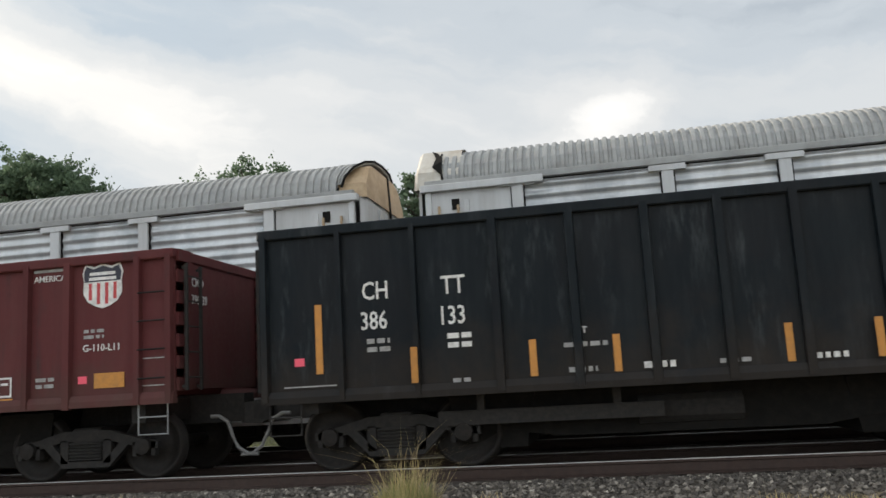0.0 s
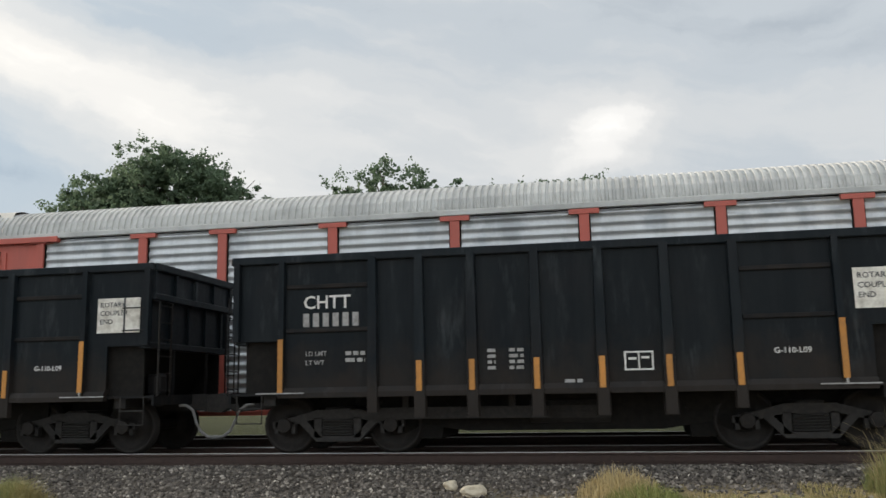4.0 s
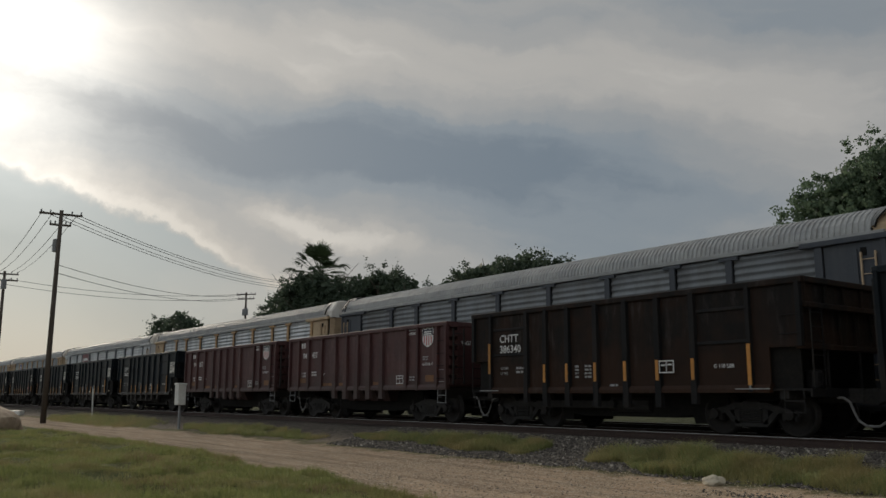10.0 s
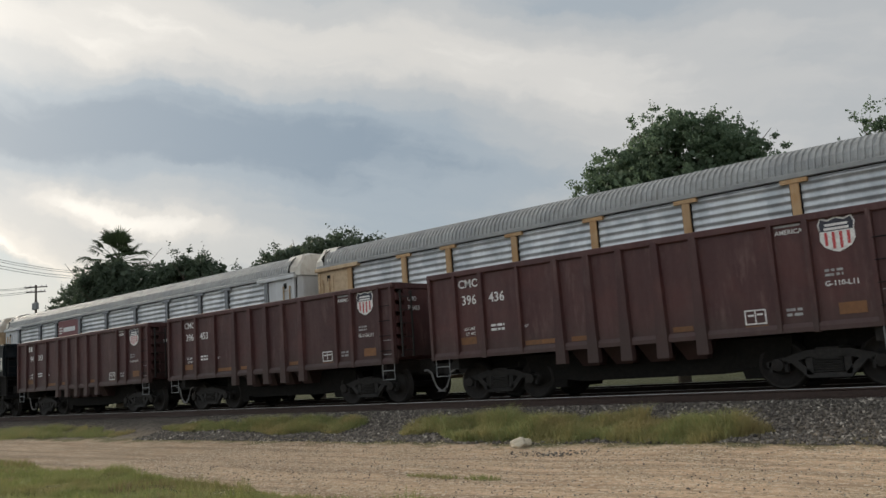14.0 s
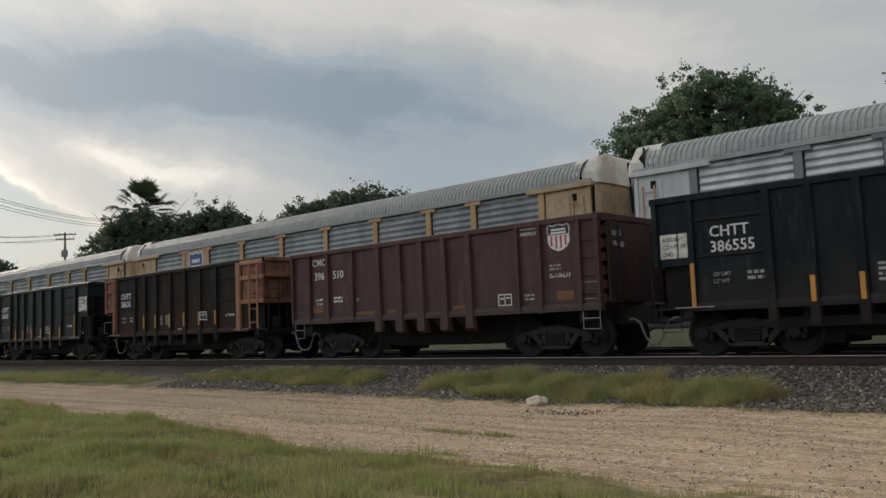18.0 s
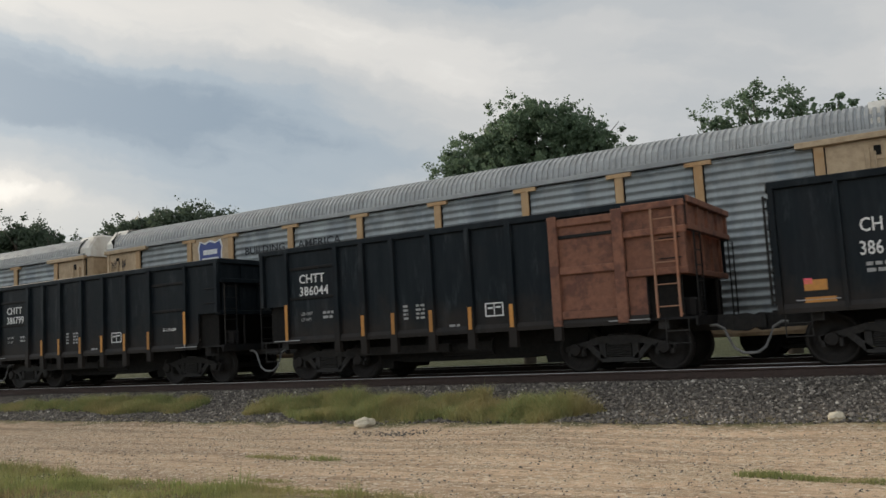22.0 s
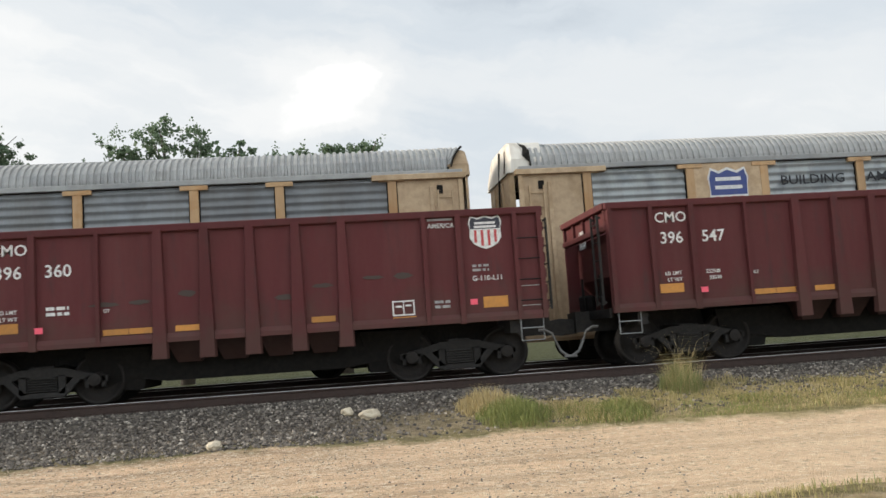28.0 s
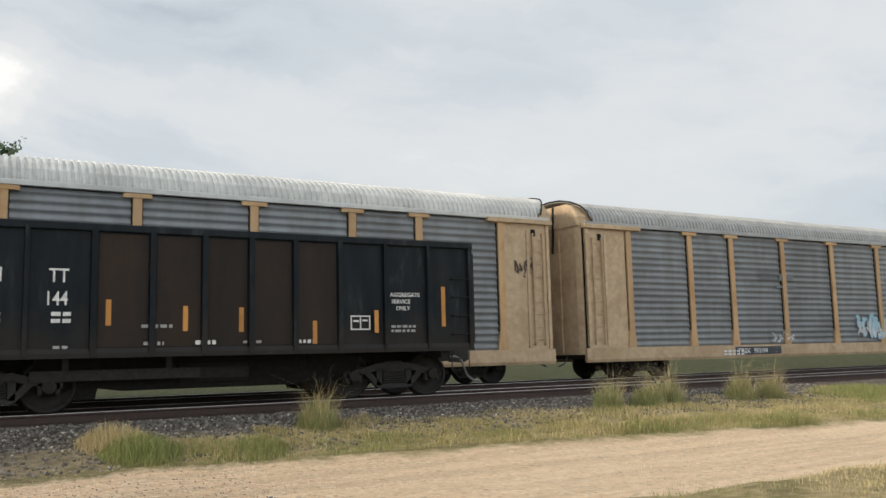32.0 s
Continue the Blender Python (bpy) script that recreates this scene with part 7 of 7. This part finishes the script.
def fan_palm(x, y, height, seed):
    """A trunk, a round burst of stiff fan leaves and a short skirt of dead ones."""
    rng = random.Random(seed)
    palm = thing("fan_palm", "tall fan palm with stiff fan leaves beyond the tracks", "palm tree")
    palm.location = (x, y, -0.6)
    part("trunk", Shape().tube([(0, 0, -0.2), (0.1, 0, height * 0.5), (0, 0, height)], 0.38, 10, 0.24), "trunk_palm", palm, smooth=True)
    for k in range(74):
        dead = k >= 56
        az = 2.4 * k + rng.uniform(-0.4, 0.4)
        el = rng.uniform(-0.8, 1.35) if not dead else rng.uniform(-1.25, -0.6)
        stem = rng.uniform(1.5, 2.6) * (0.7 if dead else 1.0)
        way = Vector((math.cos(az) * math.cos(el), math.sin(az) * math.cos(el), math.sin(el)))
        side = way.cross(Vector((0, 0, 1))).normalized()
        top = side.cross(way)
        o = way * stem + Vector((0, 0, -0.12 * stem))
        s = Shape().tube([(0, 0, 0), o * 0.6, o], 0.04, 4, 0.02)
        for j in range(19):
            a = (j - 9) / 9 * 1.05
            w = way * math.cos(a) + side * math.sin(a)
            L = rng.uniform(1.45, 2.0) * (1 - 0.15 * abs(a))
            mid = o + w * L * 0.62 + top * 0.06
            tip = o + w * L + Vector((0, 0, -0.45 * L if dead else -0.30 * L * math.cos(el)))
            b = w.cross(top).normalized() * 0.06
            s.add([o, mid - b, tip, mid + b], [(0, 1, 2, 3)])
        part("frond", s, "palm_dead" if dead else "palm_leaf", palm, "dead hanging frond" if dead else "", (0, 0, height))
    return palm


# ---- poles and wires ----


def utility_pole(x, y, h, arms, cans, lean=0.0):
    p = thing("utility_pole", "weathered wooden utility pole with crossarms and insulators" if arms else "bare weathered wooden pole beside the railway", "utility pole", "poles along the railway")
    p.location = (x, y, -0.75)
    p.rotation_euler = (0, lean, 0)
    part("pole_shaft", Shape().tube([(0, 0, -0.3), (0, 0, h * 0.5), (0, 0, h)], 0.17, 10, 0.11), "pole", p, smooth=True)
    for z, w, az in arms:
        arm = part("crossarm", Shape().bevelled(-w / 2, w / 2, -0.06, 0.06, -0.06, 0.06, 0.01), "pole", p, at=(0, 0, h - z))
        arm.rotation_euler = (0, 0, az)
        for k in (-0.46, -0.25, 0.25, 0.46):
            part("insulator", shared("insulator", lambda: Shape().lathe_z(0, 0, [(0.02, 0), (0.05, 0.05), (0.03, 0.08), (0.055, 0.12), (0.03, 0.18)], 8), "grey_can", "insulator"), None, arm, at=(k * w, 0, 0.06))
    for z, dx in cans:
        part("transformer", shared("can", lambda: Shape().lathe_z(0, 0, [(0.15, -0.42), (0.23, -0.40), (0.23, 0.30), (0.20, 0.36), (0.05, 0.40)], 12).tube([(0.12, 0, 0.36), (0.12, 0, 0.58)], 0.03, 6), "grey_can", "transformer"), None, p, "grey transformer can", (dx, -0.05, h - z))
    return p


def wire(a, b, sag, name="overhead_wire", label="thin dark overhead wire between poles", r=0.02):
    a, b = Vector(a), Vector(b)
    pts = []
    for k in range(17):
        u = k / 16
        p = a.lerp(b, u)
        p.z -= sag * 4 * u * (1 - u)
        pts.append(p)
    return tagged(new(name, Shape().tube(pts, r, 4).mesh(name, "wire")), label, "wire", "overhead wires")


# ---- placing it all ----
build_ground()
build_track("track_near", 0.0, "rusty rails on weathered sleepers in grey ballast, near track", 170)
build_track("track_far", RACK_Y, "rusty rails on weathered sleepers, far track", 0)

NEAR_CARS = [(k - LEAD, build_gondola(lead_car(k))) for k in range(LEAD)] + [(k, build_gondola(c)) for k, c in enumerate(CARS)]
drop_bases()
FAR_CARS = [(k, build_rack(k)) for k in range(-3, 18)]

# trees beyond the far track
leaf_tree("oak_tree", "large spreading oak tree with dark green crown beyond the tracks", -15.6, 23.5, 5.0,
          [(0.9, 0, 12.5, 1.9), (-1.1, 0, 11.7, 1.9), (-3.0, 0, 10.7, 1.8), (-4.6, 0, 9.5, 1.5), (-5.4, 0, 8.4, 1.4), (2.9, 0, 12.0, 1.5), (4.2, 0, 10.9, 1.5), (5.0, 0, 9.6, 1.3), (5.4, 0, 8.4, 1.2), (-1.0, 0.5, 9.6, 3.4), (2.4, 0.5, 9.6, 3.1)], 66000, "leaf", 1, 0.165)
leaf_tree("elm_tree", "slim leafy tree with open crown beyond the tracks", -2.6, 23.5, 4.5,
          [(-2.6, 0, 10.8, 1.1), (-0.8, 0, 11.6, 1.2), (1.0, 0, 11.0, 1.2), (-0.6, 0, 9.6, 1.9), (2.8, 0, 10.6, 0.8), (-3.8, 0, 9.8, 0.9), (1.8, 0, 9.4, 1.4)], 8000, "leaf", 2, 0.16)
leaf_tree("elm_tree", "low leafy tree with thin top beyond the tracks", 4.6, 23.5, 4.0,
          [(-1.9, 0, 10.0, 0.8), (-0.2, 0, 10.3, 0.9), (1.3, 0, 10.3, 0.9), (0.2, 0, 9.2, 1.6), (-3.0, 0, 9.6, 0.7)], 7000, "leaf", 3, 0.16)
leaf_tree("oak_tree", "broad dark oak tree beyond the tracks", -43.5, 23.5, 4.0,
          [(-6.0, 0, 9.8, 1.5), (-4.2, 0, 10.2, 1.6), (-2.2, 0, 10.5, 1.5), (0.2, 0, 10.6, 1.5), (2.4, 0, 10.6, 1.5), (4.6, 0, 10.2, 1.4), (6.2, 0, 9.2, 1.4), (-3.0, 0.3, 8.8, 2.8), (2.6, 0.3, 8.8, 2.8)], 20000, "leaf_dark", 4, 0.22)
leaf_tree("oak_tree", "rounded dark tree beside a palm beyond the tracks", -60.5, 23.5, 4.0,
          [(-5.6, 0, 11.0, 1.8), (-3.4, 0, 11.5, 1.7), (-0.6, 0, 11.6, 1.6), (1.8, 0, 11.2, 1.6), (4.2, 0, 10.5, 1.5), (6.2, 0, 9.5, 1.4), (-2.4, 0.3, 9.8, 3.0), (3.0, 0.3, 9.4, 2.8)], 20000, "leaf_dark", 5, 0.24)
leaf_tree("oak_tree", "dark shrubby tree under a palm beyond the tracks", -72.5, 21.0, 3.0,
          [(-6.6, 0, 8.4, 1.7), (-4.4, 0, 9.6, 2.0), (-1.6, 0, 10.9, 2.1), (1.2, 0, 11.8, 2.3), (3.8, 0, 12.0, 2.0), (5.8, 0, 11.4, 1.8), (-3.0, 0.3, 8.0, 3.0), (2.0, 0.3, 9.2, 3.6), (5.0, 0.3, 9.0, 3.2)], 24000, "leaf_dark", 6, 0.26)
leaf_tree("far_tree", "small rounded tree far down the line", -119.0, 25.0, 5.0,
          [(-9.0, 0, 10.6, 1.8), (-5.6, 0, 12.0, 1.8), (-1.0, 0, 11.4, 2.0), (3.4, 0, 12.2, 2.0), (7.6, 0, 10.8, 2.0), (0, 0, 9.0, 3.2), (-5.0, 0, 9.2, 2.8), (6.0, 0, 9.2, 2.6)], 9000, "leaf_dark", 7, 0.34)
fan_palm(-71.6, 23.2, 13.7, 3)

# poles and wires
utility_pole(-50.5, -5.8, 12.6, [(0.25, 2.4, radians(80)), (0.9, 1.2, radians(80))], [(2.1, -0.35)], 0.03)
utility_pole(-78.0, -4.2, 12.3, [(0.25, 2.2, radians(80)), (0.8, 2.2, radians(80))], [(1.2, 0.3)])
utility_pole(-112.0, -2.8, 8.8, [], [])
utility_pole(-94.2, 25.2, 14.2, [(0.25, 2.6, radians(40)), (0.8, 2.2, radians(40))], [(2.4, 0.3), (2.4, -0.35)])
for dy, dz in ((-1.0, 0.0), (-0.4, 0.0), (0.5, 0.0), (1.0, 0.0)):
    wire((-50.5, -5.8 + dy, 11.75), (-81.5 + dy, 25.5 + dy * 0.3, 13.0 + 0.25 * dy), 0.9)
    wire((-50.5, -5.8 + dy, 11.75), (-78.0, -4.2 + dy, 11.5), 0.5)
for dz in (0.0, 0.5):
    wire((-50.5, -5.8, 8.6 - dz), (-94.2, 25.2, 13.2 - dz), 0.9)
    wire((-78.0, -4.2, 10.9 - dz), (-94.2, 25.2, 13.3 - dz), 0.8)

# a small equipment box on a post by the line
cab = thing("equipment_box", "pale metal equipment box on a short post beside the track", "utility box")
cab.location = (-34.0, -3.6, ground_height(-34.0, -3.6) + 0.32)
part("box_case", Shape().bevelled(-0.24, 0.24, -0.18, 0.18, 0.72, 1.62, 0.03), "box", cab)
part("box_lid", Shape().bevelled(-0.27, 0.27, -0.21, 0.21, 1.60, 1.68, 0.02), "box", cab)
part("box_post", Shape().tube([(0, 0, -0.5), (0, 0, 0.75)], 0.06, 8), "grey_can", cab)

# spoil heap, marker post and a pale sleeper far along the road
bm = bmesh.new()
bmesh.ops.create_icosphere(bm, subdivisions=4, radius=1.0)
for v in bm.verts:
    n = 1 + 0.22 * noise.noise(v.co * 1.6) + 0.07 * noise.noise(v.co * 5.0)
    v.co = Vector((v.co.x * 2.6 * n, v.co.y * 2.2 * n, max(-0.2, v.co.z) * 1.25 * n * (1.25 - 0.3 * abs(v.co.x))))
heap = bpy.data.meshes.new("spoil_mound")
bm.to_mesh(heap)
bm.free()
heap.materials.append(MAT["heap"])
pile = thing("spoil_mound", "rounded heap of pale brown dirt beside the road", "mound", data=heap)
pile.location = (-36.9, -11.9, ground_height(-36.9, -11.9) - 0.05)
marker = thing("marker_post", "thin pale marker post beside the track", "post")
marker.location = (-51.8, -2.75, ground_height(-51.8, -2.75))
part("post_shaft", Shape().tube([(0, 0, -0.2), (-0.1, 0, 0.9), (-0.22, 0, 1.75)], 0.05, 7), "box", marker)
part("post_cap", Shape().lathe_z(-0.22, 0, [(0.06, 1.72), (0.07, 1.80), (0.03, 1.84)], 8), "grey_can", marker)
plank = thing("pale_beam", "long pale beam lying beside the track", "beam")
plank.location = (-72.4, -4.0, ground_height(-72.4, -4.0))
plank.rotation_euler = (0, 0, 0.12)
part("beam_body", Shape().bevelled(-3.6, 3.6, -0.2, 0.2, 0.0, 0.34, 0.03), "box", plank)

rock("limestone_rock", "pale rounded limestone rock at the edge of the ballast", -5.5, -4.1, (0.40, 0.32, 0.20), 1.0)
rock("limestone_rock", "small pale limestone lump on the ballast", 4.45, -2.42, (0.22, 0.20, 0.17), 2.0)
rock("limestone_rock", "long pale limestone lump on the ballast", 4.82, -2.66, (0.40, 0.24, 0.18), 0.35)
rock("limestone_rock", "small pale limestone lump low on the ballast", 2.48, -3.75, (0.25, 0.20, 0.15), 4.0)

scatter_stones("ballast_stones", 36000, lambda r: (r.uniform(-20, 25), r.uniform(-3.9, -0.95)), 0.033, "stones", 1, "loose grey crushed ballast stones", lambda x, y, r: x < 5 or y > -2.7 or r.random() < 0.25)
scatter_stones("road_pebbles", 12000, lambda r: (min(r.uniform(-14, 9), r.uniform(-14, 16)), r.uniform(-10.2, -3.6)), 0.012, "pebbles", 2, "small pale pebbles strewn on the dirt road")
scatter_stones("road_pebbles", 3500, lambda r: (r.uniform(-12, 8), r.uniform(-9.8, -3.6)), 0.013, "stones", 12, "small dark stones strewn on the dirt road")
scatter_stones("stone_debris", 130, lambda r: (r.gauss(-4.4, 0.45), r.gauss(-4.75, 0.14)), 0.022, "stones", 13, "dark stone debris in a shallow hollow of the road")

# grass along the line
near_edge = lambda x: (bed_edges(x)[1] - 6.4, bed_edges(x)[1] + 0.1)
blades(lawn(85000, -34, -1.0, near_edge, 0.105, 4, 0.8), "grass", "lawn_grass", "thick lumpy green grass beside the dirt road", seed=1)
blades(lawn(120000, -13, 1.5, near_edge, 0.10, 24, 0.9, 0.8, 0.0026), "grass_fine", "lawn_grass", "dense soft green lawn grass by the road", seed=31)
tussocks, dice = [], random.Random(77)
while len(tussocks) < 42000:
    x = dice.uniform(-19, 0.5)
    lo, hi = near_edge(x)
    y = dice.uniform(lo, hi - 0.15)
    if noise.noise(Vector((x * 0.7, y * 0.9, 21))) < -0.05 or dice.random() < worn_share(x, y):
        continue
    r = dice.uniform(0.10, 0.34)
    tussocks += clump(x, y, r, dice.uniform(0.13, 0.27), int(520 * r), len(tussocks), 0.0042, 1.0)
blades(tussocks, "grass", "lawn_grass", "rough green tussocks standing out of the lawn", seed=33)
blades(lawn(16000, -30, 3, near_edge, 0.11, 14, 0.6, 0.75, 0.003), "grass_mixed", "lawn_grass", "yellowing grass mixed into the verge", seed=2)
blades(lawn(26000, -22, 2, near_edge, 0.12, 44, 0.75, 0.6, 0.003, 0.12), "grass_brown", "lawn_grass", "withered brown grass in patches of the lawn", seed=52)
blades(lawn(5000, -9, 6, lambda x: (-13.5, -9.6), 0.06, 15, 0.9, 0.8), "grass_mixed", "lawn_grass", "sparse worn grass where lawn meets road", seed=12)
blades(lawn(24000, 6, 42, lambda x: (-16.0, -9.9), 0.05, 5, 0.7, 0.6), "grass_mixed", "dry_lawn_grass", "thin drying grass by the road", seed=3)
blades(lawn(44000, 6, 38, lambda x: (-16.0, -9.8), 0.05, 45, 0.6, 0.8, 0.004), "grass_dry", "dry_lawn_grass", "short straw-coloured grass by the road", seed=23)
blades(lawn(9000, 8, 36, lambda x: (-15.5, -10.1), 0.08, 25, 0.5, 0.9), "grass", "dry_lawn_grass", "green tufts in thin drying grass", seed=13)
strip = lambda x: (bed_edges(x)[0] + 0.2, -2.35 if x > 9 else -2.9)
blades(lawn(26000, 7.0, 29, strip, 0.10, 6, 0.9, 0.5), "grass_mixed", "verge_grass", "mixed green and straw grass between ballast and road", seed=4)
blades(lawn(16000, 7.5, 29, strip, 0.11, 16, 0.7, 0.6), "grass_dry", "verge_grass", "straw-coloured grass between ballast and road", seed=5)
blades(lawn(9000, 7.0, 29, lambda x: (bed_edges(x)[0] + 0.1, bed_edges(x)[0] + 1.1), 0.12, 26, 0.8, 0.7), "grass", "verge_grass", "green grass edge along the dirt road", seed=15)


def mound(px, py, rx, ry, n, sd, low, high):
    """Grass of a rounded patch, tallest in its middle, in soft lumps."""
    rng = random.Random(sd)
    out = []
    while len(out) < n:
        a, d = rng.uniform(0, 6.283), math.sqrt(rng.random())
        x, y = px + rx * d * math.cos(a), py + ry * d * math.sin(a)
        lump = 0.72 + 0.95 * noise.noise(Vector((x * 1.1, y * 1.4, sd))) + 0.3 * noise.noise(Vector((x * 3.1, y * 3.4, sd)))
        if d > 0.75 + 0.35 * noise.noise(Vector((x * 0.9, y * 0.9, sd + 9))):
            continue
        out.append((x, y, ground_height(x, y), rng.uniform(low, high) * lump * (1.2 - 0.7 * d * d), 0.0045, rng.uniform(0.4, 1.2)))
    return out


patch_pts = []
for px, py, rx, ry, n, sd, hi in ((-6.2, -3.0, 4.2, 1.0, 13000, 1, 0.46), (-2.6, -3.3, 1.9, 0.85, 5000, 5, 0.46), (-13.6, -2.7, 3.6, 0.7, 7000, 2, 0.38), (-18.5, -2.6, 2.6, 0.5, 3000, 3, 0.32), (-28.0, -3.2, 8.0, 0.9, 7000, 4, 0.34), (-48.0, -3.6, 14.0, 1.6, 6000, 6, 0.5)):
    patch_pts += mound(px, py, rx, ry, int(n * 1.5), sd, 0.10, hi)
blades(patch_pts, "grass_soft", "shoulder_grass", "soft green grass mounds on the ballast shoulder", seed=6)
blades([p for k, p in enumerate(patch_pts) if k % 3 == 0], "grass_mixed", "shoulder_grass", "yellowing blades among the shoulder grass", seed=7)
for k, (x, y, r, h, n) in enumerate(((10.15, -2.6, 0.38, 0.62, 650), (16.6, -2.75, 0.34, 0.62, 500), (17.6, -2.85, 0.40, 0.55, 600), (18.3, -2.75, 0.36, 0.68, 500), (20.6, -2.75, 0.38, 0.66, 550), (21.6, -2.8, 0.35, 0.6, 400))):
    tuft = blades(clump(x, y, r, h, int(n * 1.7), k, 0.0045, 0.75), "grass_soft", "grass_clump", "tall green grass clump with pale seed stalks at the ballast's edge", kind="thing", seed=20 + k)
    stalks = blades(clump(x + 0.05, y, r * 0.85, h * 1.85, 300, 50 + k, 0.003, 1.3), "grass_dry", "seed_head", "pale straw seed stalks", category="", kind="", seed=40 + k)
    stalks.parent = tuft
for k, (x, y, r, h, n, m) in enumerate(((7.05, -3.35, 0.62, 0.34, 1300, "grass"), (8.75, -3.65, 0.50, 0.30, 900, "grass"), (6.75, -2.75, 0.55, 0.40, 800, "grass_dry"), (24.5, -3.9, 1.9, 0.30, 3000, "grass"), (32.6, -3.7, 1.40, 1.15, 5000, "grass_soft"), (39.4, -3.7, 1.1, 0.8, 2200, "grass_soft"))):
    blades(clump(x, y, r, h, int(n * 1.5), 70 + k, 0.0065, 0.8), m, "grass_tuft", "rounded green grass tuft beside the ballast" if m == "grass" else "straw-coloured grass tuft beside the ballast", kind="thing", seed=60 + k)
blades(clump(32.6, -3.7, 1.30, 1.45, 800, 99, 0.007, 0.9), "grass_dry", "grass_tuft", "pale seed heads over a broad bush of grass", kind="thing", seed=99)
road_pts = []
for x, y, rx, ry, n in ((-4.6, -7.6, 0.7, 0.16, 220), (-3.6, -7.6, 0.45, 0.12, 120), (0.95, -10.05, 0.32, 0.3, 260), (2.75, -7.75, 1.0, 0.26, 900), (3.6, -7.9, 0.7, 0.16, 260), (-1.6, -9.7, 0.6, 0.2, 260), (-3.0, -9.2, 0.5, 0.15, 140)):
    road_pts += mound(x, y, rx, ry, int(n * 1.8), int(x * 10) + 50, 0.025, 0.08)
blades(road_pts, "grass_fine", "road_grass", "sparse flat grass tufts in the dirt road", seed=90)
# the far verge under the trees
blades(lawn(9000, -40, 40, lambda x: (7.4, 12.0), 0.30, 8), "grass", "far_verge_grass", "rough green verge beyond the far track", seed=8)

# a bird crossing the sky
bird = thing("bird", "small dark bird gliding across the cloudy sky", "bird")
part("body", Shape().tube([(-0.16, 0, 0), (-0.08, 0, 0.01), (0.06, 0, 0.02), (0.15, 0, 0.03), (0.19, 0, 0.02)], 0.045, 7, 0.02), "letter_dark", bird)
for side in (-1, 1):
    part("wing", Shape().rings([[(-0.05, side * 0.03, 0.02), (0.07, side * 0.03, 0.02), (0.07, side * 0.03, 0.035), (-0.05, side * 0.03, 0.035)], [(-0.08, side * 0.2, 0.10), (0.06, side * 0.2, 0.10), (0.06, side * 0.2, 0.11), (-0.08, side * 0.2, 0.11)], [(-0.12, side * 0.38, 0.06), (-0.08, side * 0.38, 0.06), (-0.08, side * 0.38, 0.065), (-0.12, side * 0.38, 0.065)]]), "letter_dark", bird)
part("tail", Shape().rings([[(-0.14, -0.02, 0), (-0.14, 0.02, 0), (-0.14, 0.02, 0.01), (-0.14, -0.02, 0.01)], [(-0.30, -0.06, 0), (-0.30, 0.06, 0), (-0.30, 0.06, 0.008), (-0.30, -0.06, 0.008)]]), "letter_dark", bird)


# ---- what moves ----
FIRST_X, NEAR_SPEED = -4.75, 16.44
DRIFT = [(0, 0.96), (1, 0.23), (2, -0.05), (5, -0.46), (5.5, -1.02), (6, -1.12), (7, -0.65), (8, -1.3), (9, -1.34), (10, -0.44), (11, -0.86), (12, -0.14), (13, -0.85), (14, -0.1), (17, 0.56), (18, 0.08), (19, 0.65), (20, 0.12), (21, 0.8), (22, 0.51), (23, 0.5), (24, 0.78), (27, 0.86), (28, 0.49), (29, 1.4), (30, 1.04), (31, 1.68), (31.5, 1.05), (32, 1.06)]
FAR_GAP, FAR_SPEED = 8.2, 9.6
FAR_DRIFT = [(0, 0.49), (1, 0.13), (2, -0.55), (5, -1.19), (6, -1.07), (7, -1.39), (8, -0.95), (9, -1.23), (10, -1.5), (11, -1.61), (12, -1.45), (13, -0.87), (14, -1.04), (17, -1.1), (18, -0.62), (19, -1.0), (20, -0.45), (21, -0.4), (22, -0.1), (23, -0.12), (24, -0.55), (27, 0.2), (28, 0.13), (29, -0.15), (30, 0.4), (31, 0.2), (32, 0.65)]


def motions():
    for k, car in NEAR_CARS:
        walk(car, [(t, pose(FIRST_X + PITCH * k - NEAR_SPEED * t + d, 0, 0)) for t, d in DRIFT])
    for k, car in FAR_CARS:
        walk(car, [(t, pose(FAR_GAP - RACK_PITCH * (k + 1) + 0.58 + FAR_SPEED * t + d, RACK_Y, 0)) for t, d in FAR_DRIFT])

    walk(bird, [(0, pose(-70, 60, 30, 0, 0, -30)), (5.5, pose(-11, 11, 8.9, 10, 0, -10)), (6.5, pose(-5.95, 10, 9.74, 20, 0, 5)), (7, pose(-3.7, 10, 10.45, 15, 0, 10)), (9, pose(8, 9, 13, 0, 0, 15)), (32, pose(220, 60, 50, 0, 0, 15))])


motions()
